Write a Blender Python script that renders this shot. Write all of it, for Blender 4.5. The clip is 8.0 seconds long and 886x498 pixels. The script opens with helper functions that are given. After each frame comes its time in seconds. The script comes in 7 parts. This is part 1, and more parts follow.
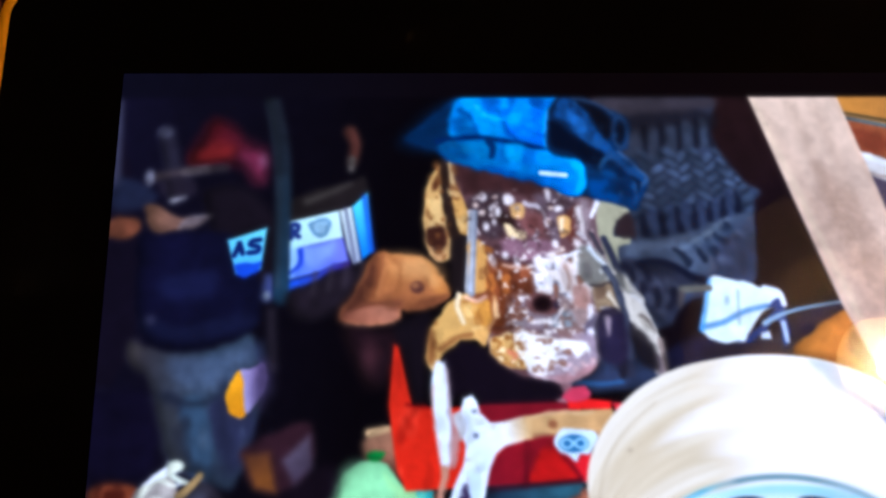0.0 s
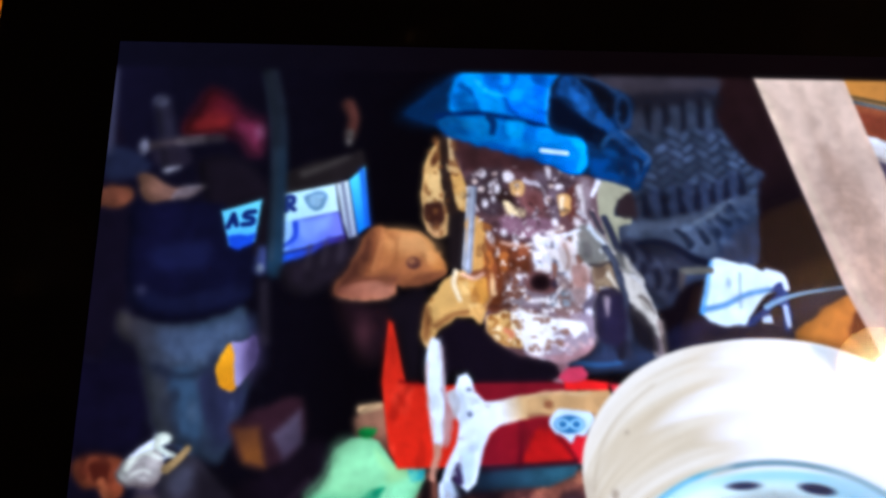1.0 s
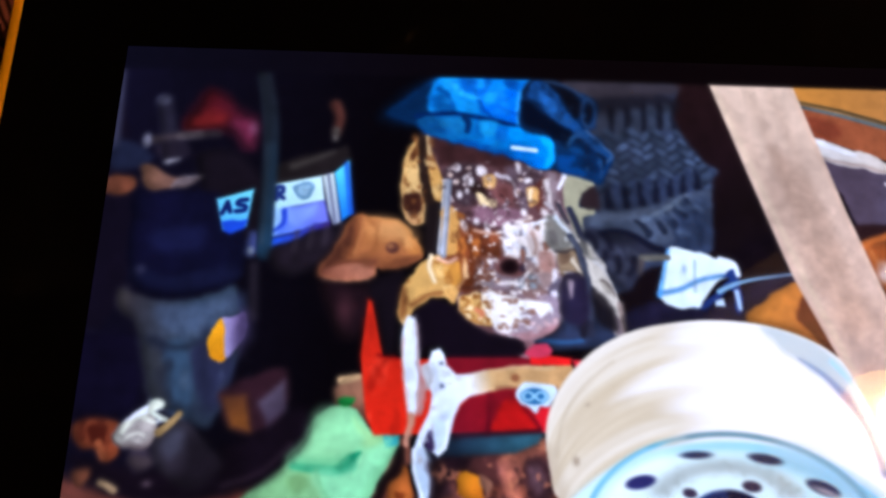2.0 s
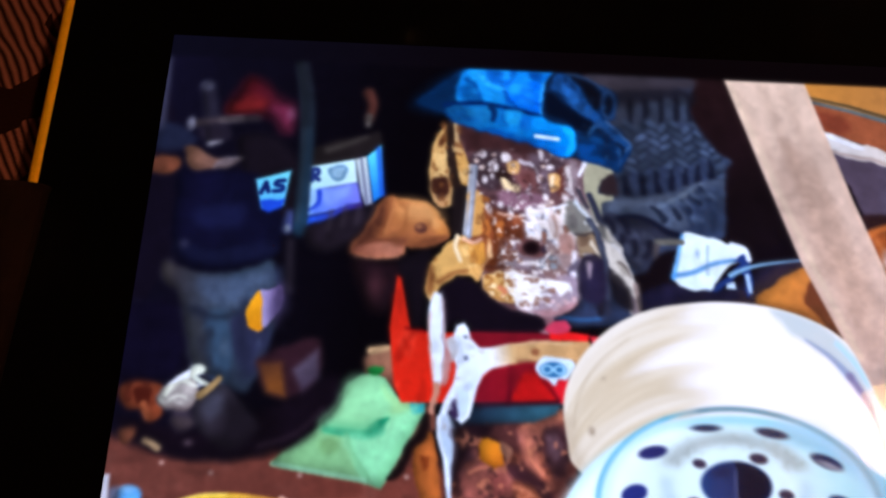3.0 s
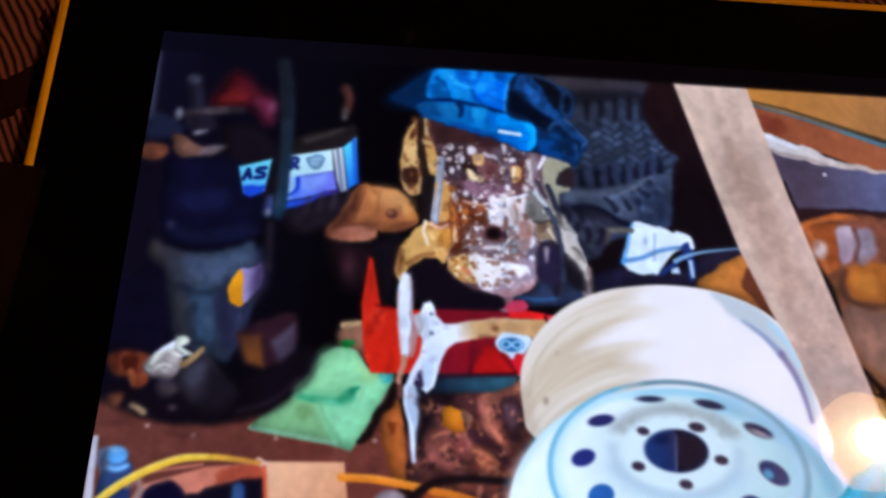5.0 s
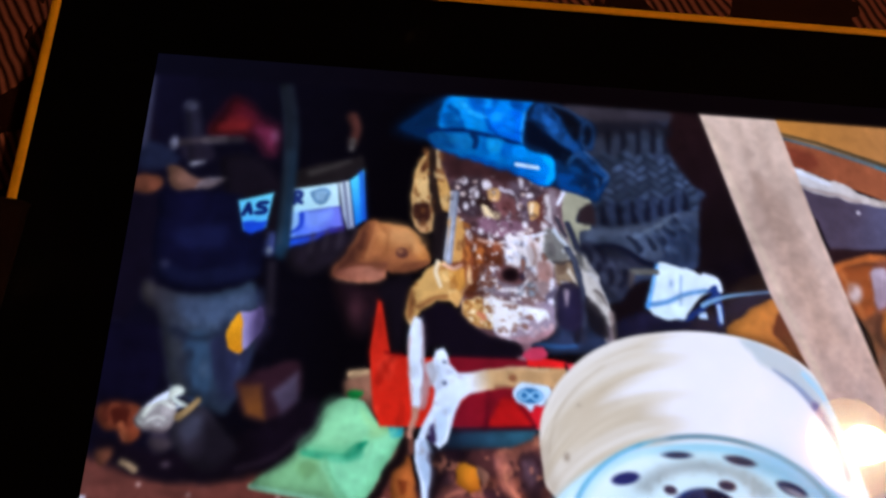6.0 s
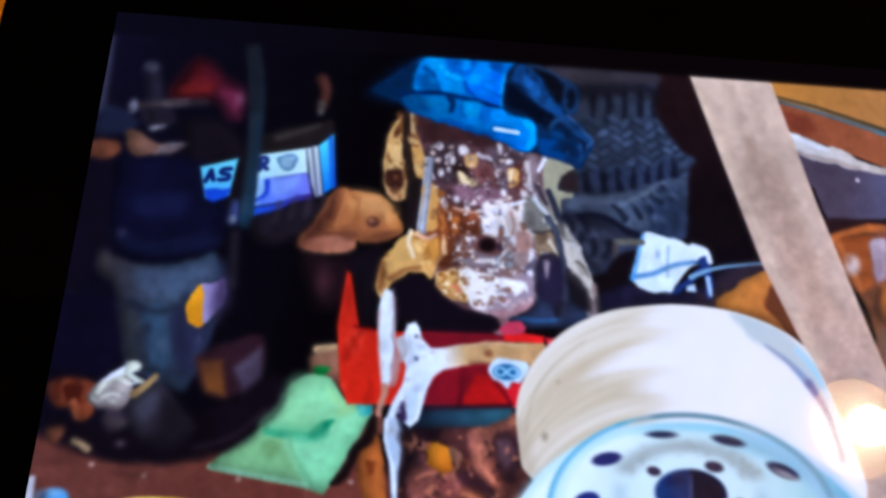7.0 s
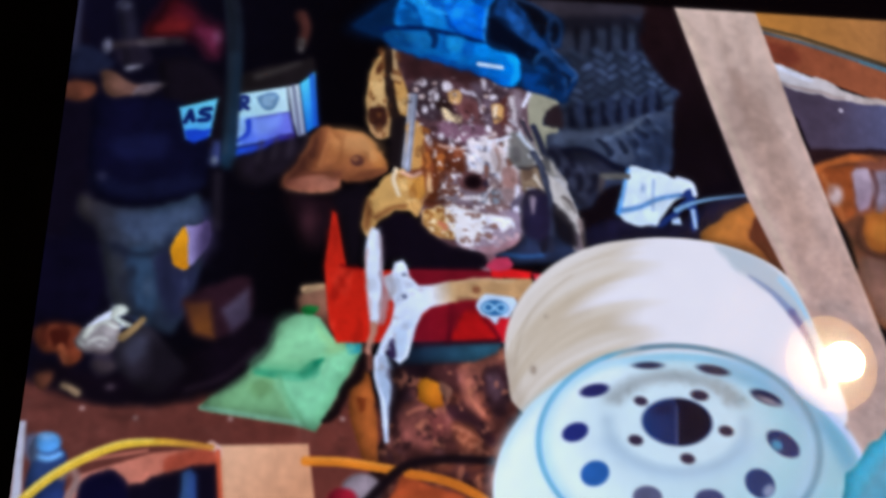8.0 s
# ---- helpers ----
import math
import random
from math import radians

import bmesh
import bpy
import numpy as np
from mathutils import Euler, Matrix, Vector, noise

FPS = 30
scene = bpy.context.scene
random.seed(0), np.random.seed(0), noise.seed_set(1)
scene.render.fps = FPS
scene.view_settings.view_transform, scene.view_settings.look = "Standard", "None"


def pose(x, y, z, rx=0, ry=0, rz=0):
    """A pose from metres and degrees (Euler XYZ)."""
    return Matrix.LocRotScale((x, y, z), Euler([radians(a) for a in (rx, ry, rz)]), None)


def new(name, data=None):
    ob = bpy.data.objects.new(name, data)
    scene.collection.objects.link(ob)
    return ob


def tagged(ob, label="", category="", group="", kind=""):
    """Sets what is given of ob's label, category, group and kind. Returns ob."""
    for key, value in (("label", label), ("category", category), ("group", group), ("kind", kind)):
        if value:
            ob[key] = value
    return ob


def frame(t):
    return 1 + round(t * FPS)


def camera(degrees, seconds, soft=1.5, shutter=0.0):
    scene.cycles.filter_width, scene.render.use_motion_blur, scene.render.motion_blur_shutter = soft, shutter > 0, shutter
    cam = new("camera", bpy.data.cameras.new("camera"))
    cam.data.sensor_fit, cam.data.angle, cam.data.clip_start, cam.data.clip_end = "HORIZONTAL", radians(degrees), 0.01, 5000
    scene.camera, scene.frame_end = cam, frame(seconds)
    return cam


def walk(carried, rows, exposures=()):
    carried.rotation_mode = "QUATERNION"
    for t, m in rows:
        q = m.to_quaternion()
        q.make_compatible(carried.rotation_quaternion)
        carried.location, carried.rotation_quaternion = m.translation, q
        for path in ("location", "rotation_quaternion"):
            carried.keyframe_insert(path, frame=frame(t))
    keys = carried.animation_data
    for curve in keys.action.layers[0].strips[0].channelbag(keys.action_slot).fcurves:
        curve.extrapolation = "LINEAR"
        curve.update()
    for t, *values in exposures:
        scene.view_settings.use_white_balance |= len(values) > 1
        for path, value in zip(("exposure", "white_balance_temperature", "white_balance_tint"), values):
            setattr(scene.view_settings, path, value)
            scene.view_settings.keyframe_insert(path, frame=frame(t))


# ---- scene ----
CAM_FOV = 57.02
GLASS = 0.0110          # height of the tablet's glass over the bedspread's mean level
cam = camera(CAM_FOV, 8.0, soft=2.1, shutter=0.5)
# seconds, then millimetres from the display's top left corner, then degrees
PATH = [
    (0.0, 44.71, -60.62, 117.63, 15.122, -1.981, -1.093),
    (0.5, 47.18, -62.55, 117.87, 15.190, -2.023, -0.586),
    (1.0, 45.27, -63.62, 114.63, 15.154, -2.259, 0.082),
    (1.2, 46.20, -64.22, 112.97, 14.677, -2.613, 0.068),
    (2.3, 49.47, -77.64, 123.75, 18.897, -1.645, 0.989),
    (2.5, 47.34, -78.22, 122.50, 18.276, -1.336, 1.220),
    (3.0, 46.90, -80.76, 127.42, 18.416, -1.711, 1.921),
    (3.5, 49.05, -86.35, 132.53, 18.566, -2.087, 1.889),
    (4.0, 47.65, -85.36, 135.16, 18.839, -3.005, 2.149),
    (4.5, 48.36, -87.90, 135.73, 19.111, -3.334, 2.165),
    (4.7, 47.89, -88.25, 136.74, 18.885, -3.433, 2.144),
    (5.8, 50.05, -83.83, 132.92, 19.282, -3.710, 2.282),
    (6.0, 44.06, -78.70, 129.96, 18.959, -4.437, 2.291),
    (6.5, 43.65, -74.32, 128.76, 18.256, -3.983, 2.703),
    (7.0, 49.82, -78.01, 122.89, 17.639, -4.034, 2.401),
    (7.5, 48.77, -78.40, 122.19, 15.615, -3.981, 2.215),
    (8.0, 48.93, -79.48, 121.93, 14.108, -5.076, 0.904),
]
walk(cam, [(t, pose(x / 1000, y / 1000, GLASS - 0.0007 + z / 1000, a, b, c)) for t, x, y, z, a, b, c in PATH],
     exposures=[(0.0, 0.45, 6150, 6), (1.0, 0.39, 6200, 6), (2.5, 0.36, 6500, 10), (3.0, 0.34, 6500, 10), (3.5, 0.12, 6450, 10), (4.5, 0.07, 6400, 10), (6.0, 0.10, 6300, 9), (6.5, 0.35, 6100, 9), (7.0, 0.09, 6050, 9),
                (7.5, 0.03, 6300, 9), (8.0, -0.15, 6450, 10)])

# ---- room light: one ceiling lamp, and the display's own light ----
world = bpy.data.worlds.new("night")
scene.world = world
world.use_nodes = True
world.node_tree.nodes["Background"].inputs[0].default_value = (0.012, 0.008, 0.006, 1)
world.node_tree.nodes["Background"].inputs[1].default_value = 0.2
LAMP = Vector((1.285, 0.176, 2.00))      # middle of the lamp's opening


# ---- materials ----
def material(name):
    m = bpy.data.materials.new(name)
    m.use_nodes = True
    return m, m.node_tree.nodes, m.node_tree.links


def principled(name, colour, rough=0.5, grain=0.0, size=200.0, bump=0.0, metal=0.0, emit=None, power=0.0):
    """A surface with mottling at two scales and a fine relief."""
    m, n, l = material(name)
    b = n["Principled BSDF"]
    b.inputs["Roughness"].default_value = rough
    b.inputs["Metallic"].default_value = metal
    b.inputs["Base Color"].default_value = (*colour, 1)
    co = n.new("ShaderNodeTexCoord")
    fine, wide = n.new("ShaderNodeTexNoise"), n.new("ShaderNodeTexNoise")
    fine.inputs["Scale"].default_value, wide.inputs["Scale"].default_value = size, size / 9
    fine.inputs["Detail"].default_value = 6
    for t in (fine, wide):
        l.new(co.outputs["Object"], t.inputs["Vector"])
    if grain:
        mixed = n.new("ShaderNodeMath")
        mixed.operation = "ADD"
        l.new(fine.outputs["Fac"], mixed.inputs[0])
        l.new(wide.outputs["Fac"], mixed.inputs[1])
        ramp = n.new("ShaderNodeMapRange")
        ramp.inputs[1].default_value, ramp.inputs[2].default_value = 0.6, 1.4
        ramp.inputs[3].default_value, ramp.inputs[4].default_value = 1 - grain, 1 + grain
        l.new(mixed.outputs[0], ramp.inputs[0])
        mul = n.new("ShaderNodeVectorMath")
        mul.operation = "SCALE"
        mul.inputs[0].default_value = colour
        l.new(ramp.outputs[0], mul.inputs["Scale"])
        l.new(mul.outputs[0], b.inputs["Base Color"])
    if bump:
        bm_ = n.new("ShaderNodeBump")
        bm_.inputs["Strength"].default_value, bm_.inputs["Distance"].default_value = bump, 0.3 / size
        l.new(fine.outputs["Fac"], bm_.inputs["Height"])
        l.new(bm_.outputs[0], b.inputs["Normal"])
    if emit:
        b.inputs["Emission Color"].default_value, b.inputs["Emission Strength"].default_value = (*emit, 1), power
    return m


def display_material():
    """The backlit display: it gives off the light of the photograph that it shows."""
    m, n, l = material("display")
    n.remove(n["Principled BSDF"])
    col = n.new("ShaderNodeVertexColor")
    col.layer_name = "light"
    em = n.new("ShaderNodeEmission")
    l.new(col.outputs[0], em.inputs[0])
    l.new(em.outputs[0], n["Material Output"].inputs[0])
    return m


def glass_material():
    m, n, l = material("cover_glass")
    n.remove(n["Principled BSDF"])
    clear, gloss, mix, fres = (n.new(k) for k in ("ShaderNodeBsdfTransparent", "ShaderNodeBsdfGlossy", "ShaderNodeMixShader", "ShaderNodeFresnel"))
    gloss.inputs["Roughness"].default_value = 0.002
    fres.inputs["IOR"].default_value = 1.46
    l.new(fres.outputs[0], mix.inputs[0])
    l.new(clear.outputs[0], mix.inputs[1])
    l.new(gloss.outputs[0], mix.inputs[2])
    l.new(mix.outputs[0], n["Material Output"].inputs[0])
    return m


def bedspread_material():
    """Dark brown woven cloth with patches of wavy pale stripes."""
    m, n, l = material("bedspread")
    b = n["Principled BSDF"]
    b.inputs["Roughness"].default_value = 0.85
    b.inputs["Specular IOR Level"].default_value = 0.08
    co, wave, cells, warp = (n.new("ShaderNode" + k) for k in ("TexCoord", "TexWave", "TexVoronoi", "TexNoise"))
    wave.bands_direction = "DIAGONAL"
    wave.inputs["Scale"].default_value = 230
    wave.inputs["Distortion"].default_value = 3.0
    wave.inputs["Detail"].default_value = 1.0
    wave.inputs["Detail Scale"].default_value = 0.5
    cells.inputs["Scale"].default_value = 74
    turn = n.new("ShaderNodeMapping")
    turn.inputs["Rotation"].default_value = (0, 0, radians(14))
    warp.inputs["Scale"].default_value = 110
    l.new(co.outputs["Object"], turn.inputs["Vector"])
    l.new(turn.outputs[0], wave.inputs["Vector"])
    bend = n.new("ShaderNodeVectorMath")
    bend.operation = "MULTIPLY_ADD"
    bend.inputs[1].default_value = (0.010, 0.010, 0.0)
    l.new(warp.outputs["Color"], bend.inputs[0])
    l.new(co.outputs["Object"], bend.inputs[2])
    l.new(bend.outputs[0], cells.inputs["Vector"])
    l.new(co.outputs["Object"], warp.inputs["Vector"])
    gate = n.new("ShaderNodeMapRange")
    gate.inputs[1].default_value, gate.inputs[2].default_value = 0.48, 0.56
    sep = n.new("ShaderNodeSeparateColor")
    l.new(cells.outputs["Color"], sep.inputs[0])
    l.new(sep.outputs[0], gate.inputs[0])
    both = n.new("ShaderNodeMath")
    both.operation = "MULTIPLY"
    l.new(gate.outputs[0], both.inputs[0])
    l.new(wave.outputs["Fac"], both.inputs[1])
    ramp = n.new("ShaderNodeMix")
    ramp.data_type = "RGBA"
    ramp.inputs[6].default_value, ramp.inputs[7].default_value = (0.013, 0.0016, 0.0012, 1), (0.25, 0.075, 0.060, 1)
    l.new(both.outputs[0], ramp.inputs[0])
    l.new(ramp.outputs[2], b.inputs["Base Color"])
    weave = n.new("ShaderNodeTexNoise")
    weave.inputs["Scale"].default_value = 1800
    l.new(co.outputs["Object"], weave.inputs["Vector"])
    bp = n.new("ShaderNodeBump")
    bp.inputs["Strength"].default_value, bp.inputs["Distance"].default_value = 0.5, 0.0004
    l.new(weave.outputs["Fac"], bp.inputs["Height"])
    l.new(bp.outputs[0], b.inputs["Normal"])
    return m


YELLOW = principled("yellow_plastic", (0.92, 0.40, 0.004), 0.55, 0.10, 900, 0.15)
YELLOW.node_tree.nodes["Principled BSDF"].inputs["Specular IOR Level"].default_value = 0.15
BLACK = principled("black_ink", (0.002, 0.0016, 0.002), 0.6, 0.15, 300)
BLACK.node_tree.nodes["Principled BSDF"].inputs["Specular IOR Level"].default_value = 0.0
PLASTER = principled("dark_panelling", (0.07, 0.045, 0.03), 0.9, 0.08, 30, 0.2)
WOOD = principled("dark_floorboards", (0.16, 0.09, 0.05), 0.5, 0.25, 40, 0.2)
MATTRESS = principled("mattress_ticking", (0.45, 0.40, 0.34), 0.9, 0.1, 60, 0.2)
BRASS = principled("dull_brass", (0.50, 0.36, 0.16), 0.4, 0.1, 80, 0.1, 0.9)
OPAL = principled("lit_amber_shade", (0.8, 0.55, 0.3), 0.5, emit=(1.0, 0.46, 0.13), power=14.0)
# near-black maroon: the shade on the cloth fold is put into this colour
SHEET = principled("shaded_maroon_cloth", (0.008, 0.0014, 0.001), 0.9, 0.3, 900, 0.4)
SHEET.node_tree.nodes["Principled BSDF"].inputs["Specular IOR Level"].default_value = 0.1
# pale tone of the disc added above the lamp, lit to reflect as a halo
HALO_DISC = principled("halo_disc_tone", (0.34, 0.25, 0.17), 0.85, 0.08, 60, 0.2)
BULB = principled("lit_bulb", (0.9, 0.85, 0.7), 0.4, emit=(1.0, 0.80, 0.45), power=32.0)


def lit_diffuser():
    """Opal glass over the bulb: white in the middle, amber towards the rim."""
    m = bpy.data.materials.new("lit_opal_diffuser")
    m.use_nodes = True
    nodes, links = m.node_tree.nodes, m.node_tree.links
    place, away, fade, tone = (nodes.new("ShaderNode" + k) for k in ("NewGeometry", "VectorMath", "MapRange", "ValToRGB"))
    away.operation = "DISTANCE"
    away.inputs[1].default_value = LAMP + Vector((0.0, 0.0, -0.004))
    fade.interpolation_type = "SMOOTHERSTEP"
    for k, v in zip((1, 2, 3, 4), (0.0, 0.127, 28.0, 9.0)):
        fade.inputs[k].default_value = v
    links.new(place.outputs["Position"], away.inputs[0])
    links.new(away.outputs["Value"], fade.inputs[0])
    shell = nodes["Principled BSDF"]
    shell.inputs["Roughness"].default_value = 0.3
    shell.inputs["Base Color"].default_value = (0.8, 0.7, 0.5, 1)
    share = nodes.new("ShaderNodeMapRange")
    for k, v in zip((1, 2), (0.05, 0.128)):
        share.inputs[k].default_value = v
    links.new(away.outputs["Value"], share.inputs[0])
    tone.color_ramp.elements[0].color = (1.0, 0.80, 0.45, 1)
    tone.color_ramp.elements[1].color = (1.0, 0.50, 0.18, 1)
    links.new(share.outputs[0], tone.inputs[0])
    links.new(tone.outputs[0], shell.inputs["Emission Color"])
    links.new(fade.outputs[0], shell.inputs["Emission Strength"])
    return m


DIFFUSER = lit_diffuser()
DISPLAY, GLASS_M, BEDSPREAD = display_material(), glass_material(), bedspread_material()


# ---- mesh helpers ----
def mesh_of(name, bm, mat, smooth=False):
    me = bpy.data.meshes.new(name)
    bmesh.ops.recalc_face_normals(bm, faces=bm.faces)
    bm.to_mesh(me)
    bm.free()
    me.materials.append(mat)
    if smooth:
        me.shade_smooth()
    return me


def part(name, bm, mat, parent=None, label="", smooth=False):
    ob = new(name, mesh_of(name, bm, mat, smooth))
    ob.parent = parent
    return tagged(ob, label)


def box(x0, x1, y0, y1, z0, z1, bevel=0.0, segments=2):
    bm = bmesh.new()
    bmesh.ops.create_cube(bm, size=1, matrix=Matrix.Translation(((x0 + x1) / 2, (y0 + y1) / 2, (z0 + z1) / 2)) @ Matrix.Diagonal((x1 - x0, y1 - y0, z1 - z0, 1)))
    if bevel:
        bmesh.ops.bevel(bm, geom=bm.edges[:], offset=bevel, segments=segments, affect="EDGES", profile=0.5)
    return bm


def loop_of(x0, x1, y0, y1, r, steps=10):
    """The corners of a rounded rectangle, counter-clockwise."""
    out = []
    for cx, cy, a in ((x1 - r, y1 - r, 0), (x0 + r, y1 - r, 90), (x0 + r, y0 + r, 180), (x1 - r, y0 + r, 270)):
        out += [(cx + r * math.cos(radians(a + 90 * i / steps)), cy + r * math.sin(radians(a + 90 * i / steps))) for i in range(steps + 1)]
    return out


def skin(rings, cap_low=True, cap_high=True):
    """Joins rings of the same number of corners, each (list of x, y; z), into one skin."""
    bm = bmesh.new()
    rows = [[bm.verts.new((x, y, z)) for x, y in ring] for ring, z in rings]
    k = len(rows[0])
    for a, b in zip(rows, rows[1:]):
        for i in range(k):
            bm.faces.new((a[i], a[(i + 1) % k], b[(i + 1) % k], b[i]))
    if cap_low:
        bm.faces.new(rows[0][::-1])
    if cap_high:
        bm.faces.new(rows[-1])
    return bm


def turned(profile, centre, steps=48):
    """A body of revolution about a vertical axis; profile of (radius, height)."""
    return skin([([(centre.x + r * math.cos(2 * math.pi * i / steps), centre.y + r * math.sin(2 * math.pi * i / steps)) for i in range(steps)], centre.z + z) for r, z in profile], False, False)


# ---- the room ----
X0, X1, Y0, Y1, FLOOR, TOP = -1.5, 2.4, -2.0, 1.7, -0.52, 2.06
for nm, dims, mat, lab in (
    ("floor", (X0, X1, Y0, Y1, FLOOR - 0.1, FLOOR), WOOD, "dark wooden floor of the room"),
    ("ceiling", (X0, X1, Y0, Y1, TOP, TOP + 0.1), PLASTER, "dark panelled ceiling round the lamp"),
    ("wall_north", (X0 - 0.12, X1 + 0.12, Y1, Y1 + 0.12, FLOOR - 0.1, TOP + 0.1), PLASTER, "plain dark panelled wall"),
    ("wall_south", (X0 - 0.12, X1 + 0.12, Y0 - 0.12, Y0, FLOOR - 0.1, TOP + 0.1), PLASTER, "plain dark panelled wall"),
    ("wall_west", (X0 - 0.12, X0, Y0, Y1, FLOOR - 0.1, TOP + 0.1), PLASTER, "plain dark panelled wall"),
    ("wall_east", (X1, X1 + 0.12, Y0, Y1, FLOOR - 0.1, TOP + 0.1), PLASTER, "plain dark panelled wall"),
):
    tagged(part(nm, box(*dims), mat), lab, nm.split("_")[0], kind="structure")

bed = tagged(new("bed"), "low bed under a brown striped bedspread", "bed")
part("mattress", box(-0.75, 0.95, -1.05, 1.0, -0.26, -0.012, 0.05, 4), MATTRESS, bed)
part("bed_base", box(-0.73, 0.93, -1.03, 0.98, FLOOR, -0.262, 0.01), WOOD, bed)


def bedspread():
    """A cloth over the mattress, with low folds; it lies under the tablet and laps a little over its end."""
    n = 220
    xs, ys = np.linspace(-0.77, 0.97, n), np.linspace(-1.07, 1.02, n)
    fine_x, fine_y = np.linspace(-0.12, 0.25, 150), np.linspace(-0.16, 0.13, 120)
    xs, ys = np.unique(np.r_[xs, fine_x]), np.unique(np.r_[ys, fine_y])
    verts = []
    for y in ys:
        for x in xs:
            z = 0.006 * noise.noise((x * 9, y * 9, 0.3)) + 0.0025 * noise.noise((x * 38, y * 38, 4.0)) - 0.003
            under = max(0.0, min(1.0, min(x + 0.0225, 0.1765 - x, y + 0.110, 0.0185 - y) / 0.006 + 1))
            z = z * (1 - under) - 0.001 * under
            edge = max(0.0, max(-0.72 - x, x - 0.92, -1.02 - y, y - 0.97))
            verts.append((x, y, z - 8 * edge))
    k = len(xs)
    faces = [(j * k + i, j * k + i + 1, (j + 1) * k + i + 1, (j + 1) * k + i) for j in range(len(ys) - 1) for i in range(k - 1)]
    me = bpy.data.meshes.new("bedspread")
    me.from_pydata(verts, [], faces)
    me.materials.append(BEDSPREAD)
    me.shade_smooth()
    ob = new("bedspread", me)
    mod = ob.modifiers.new("cloth", "SOLIDIFY")
    mod.thickness, mod.offset = 0.002, -1
    return tagged(ob, "dark brown bedspread with patches of wavy pale stripes", "bedspread")


bedspread()


def folded_sheet():
    """Cloth bunched against the tablet's end, its soft edge lapping over the rim; its shade is put into the dark
    colour.
    """
    nu = 90
    across = np.array((-16.6, -16.2, -16.5, -17.6, -19.5, -22.0, -26.0, -32.0, -42.0, -58.0, -75.0, -95.0)) / 1000
    height = np.array((11.2, 12.4, 13.8, 15.2, 16.0, 16.0, 15.0, 12.5, 8.0, 3.5, 0.0, -5.0)) / 1000
    fine = np.linspace(0, len(across) - 1, 45)
    px_, pz_ = (np.interp(fine, np.arange(len(across)), v) for v in (across, height))
    nv = len(fine) - 1
    verts = []
    for i in range(nu + 1):
        s = i / nu
        y = -0.0272 - 0.125 * s
        swell = max(0.0, min(1.0, s / 0.035, (1 - s) / 0.1)) ** 0.5
        for x, z in zip(px_, pz_):
            wave = 0.0016 * noise.noise((x * 70, y * 40, 2.0)) * min(1.0, max(0.0, (-x - 0.018) / 0.01))
            verts.append((x - 0.0009 * math.sin(70 * y) - 0.004 * (1 - swell), y, z * swell - 0.004 * (1 - swell) + wave))
    k = nv + 1
    faces = [(i * k + j, i * k + j + 1, (i + 1) * k + j + 1, (i + 1) * k + j) for i in range(nu) for j in range(nv)]
    me = bpy.data.meshes.new("folded_sheet")
    me.from_pydata(verts, [], faces)
    me.materials.append(SHEET)
    me.shade_smooth()
    ob = new("folded_sheet", me)
    mod = ob.modifiers.new("cloth", "SOLIDIFY")
    mod.thickness, mod.offset = 0.001, -1
    return tagged(ob, "maroon cloth bunched against the tablet, coloured dark for its shade", "sheet")


folded_sheet()

lamp = tagged(new("ceiling_lamp"), "round amber ceiling lamp with a lit bulb", "ceiling lamp")
K = 1.12
part("shade", turned([(r * K, z) for r, z in ((0.020, 0.054), (0.060, 0.050), (0.095, 0.034), (0.112, 0.006), (0.115, 0.0), (0.111, 0.001), (0.091, 0.029), (0.058, 0.044), (0.020, 0.048))], LAMP), OPAL, lamp, "glowing amber shade", True)
part("rose", turned([(0.0, 0.060), (0.06, 0.060), (0.06, 0.056), (0.025, 0.0545), (0.0, 0.0545)], LAMP), BRASS, lamp, "dull brass rose", True)
part("bulb", turned([(r, z + 0.012) for r, z in ((0.0001, -0.004), (0.02, -0.002), (0.032, 0.006), (0.034, 0.016), (0.026, 0.026), (0.014, 0.032), (0.0001, 0.033))], LAMP), BULB, lamp, "bright warm bulb", True)
part("diffuser", turned([(0.0001, -0.016), (0.04, -0.014), (0.08, -0.010), (0.11, -0.005), (0.124, 0.0), (0.127, 0.004), (0.11, 0.006), (0.0001, 0.006)], LAMP), DIFFUSER, lamp, "glowing opal glass", True)
# unseen pale disc, added to put a warm halo round the lamp's reflection
tagged(part("halo_disc", turned([(0.07, 0.058), (0.16, 0.050), (0.18, 0.044), (0.20, 0.050), (0.31, 0.050), (0.33, 0.044), (0.36, 0.050), (0.50, 0.053), (0.53, 0.048), (0.55, 0.0595)], LAMP), HALO_DISC, None, "", True), "unseen pale disc added above the lamp for a reflected halo", "ceiling rose", kind="structure")
glow = bpy.data.lights.new("lamp_light", "POINT")
glow.energy, glow.color, glow.shadow_soft_size = 46.0, (1.0, 0.62, 0.30), 0.05
lamp_light = new("lamp_light", glow)
lamp_light.location = LAMP + Vector((0, 0, -0.06))
lamp_light.parent = lamp

# ---- the tablet, in millimetres from the display's top left corner ----
LCD_W, LCD_H, SIDE, EDGE = 154.0, 92.0, 18.4, 15.6
mm = 0.001
tablet = tagged(new("tablet"), "yellow-backed tablet lying on the bedspread with a photograph open", "tablet")
RIM = 2.3
OUT = (-SIDE - RIM, LCD_W + SIDE + RIM, -LCD_H - EDGE - RIM, EDGE + RIM)


def ring(grow, r, z):
    x0, x1, y0, y1 = OUT
    return [(x * mm, y * mm) for x, y in loop_of(x0 - grow, x1 + grow, y0 - grow, y1 + grow, r)], GLASS + z * mm


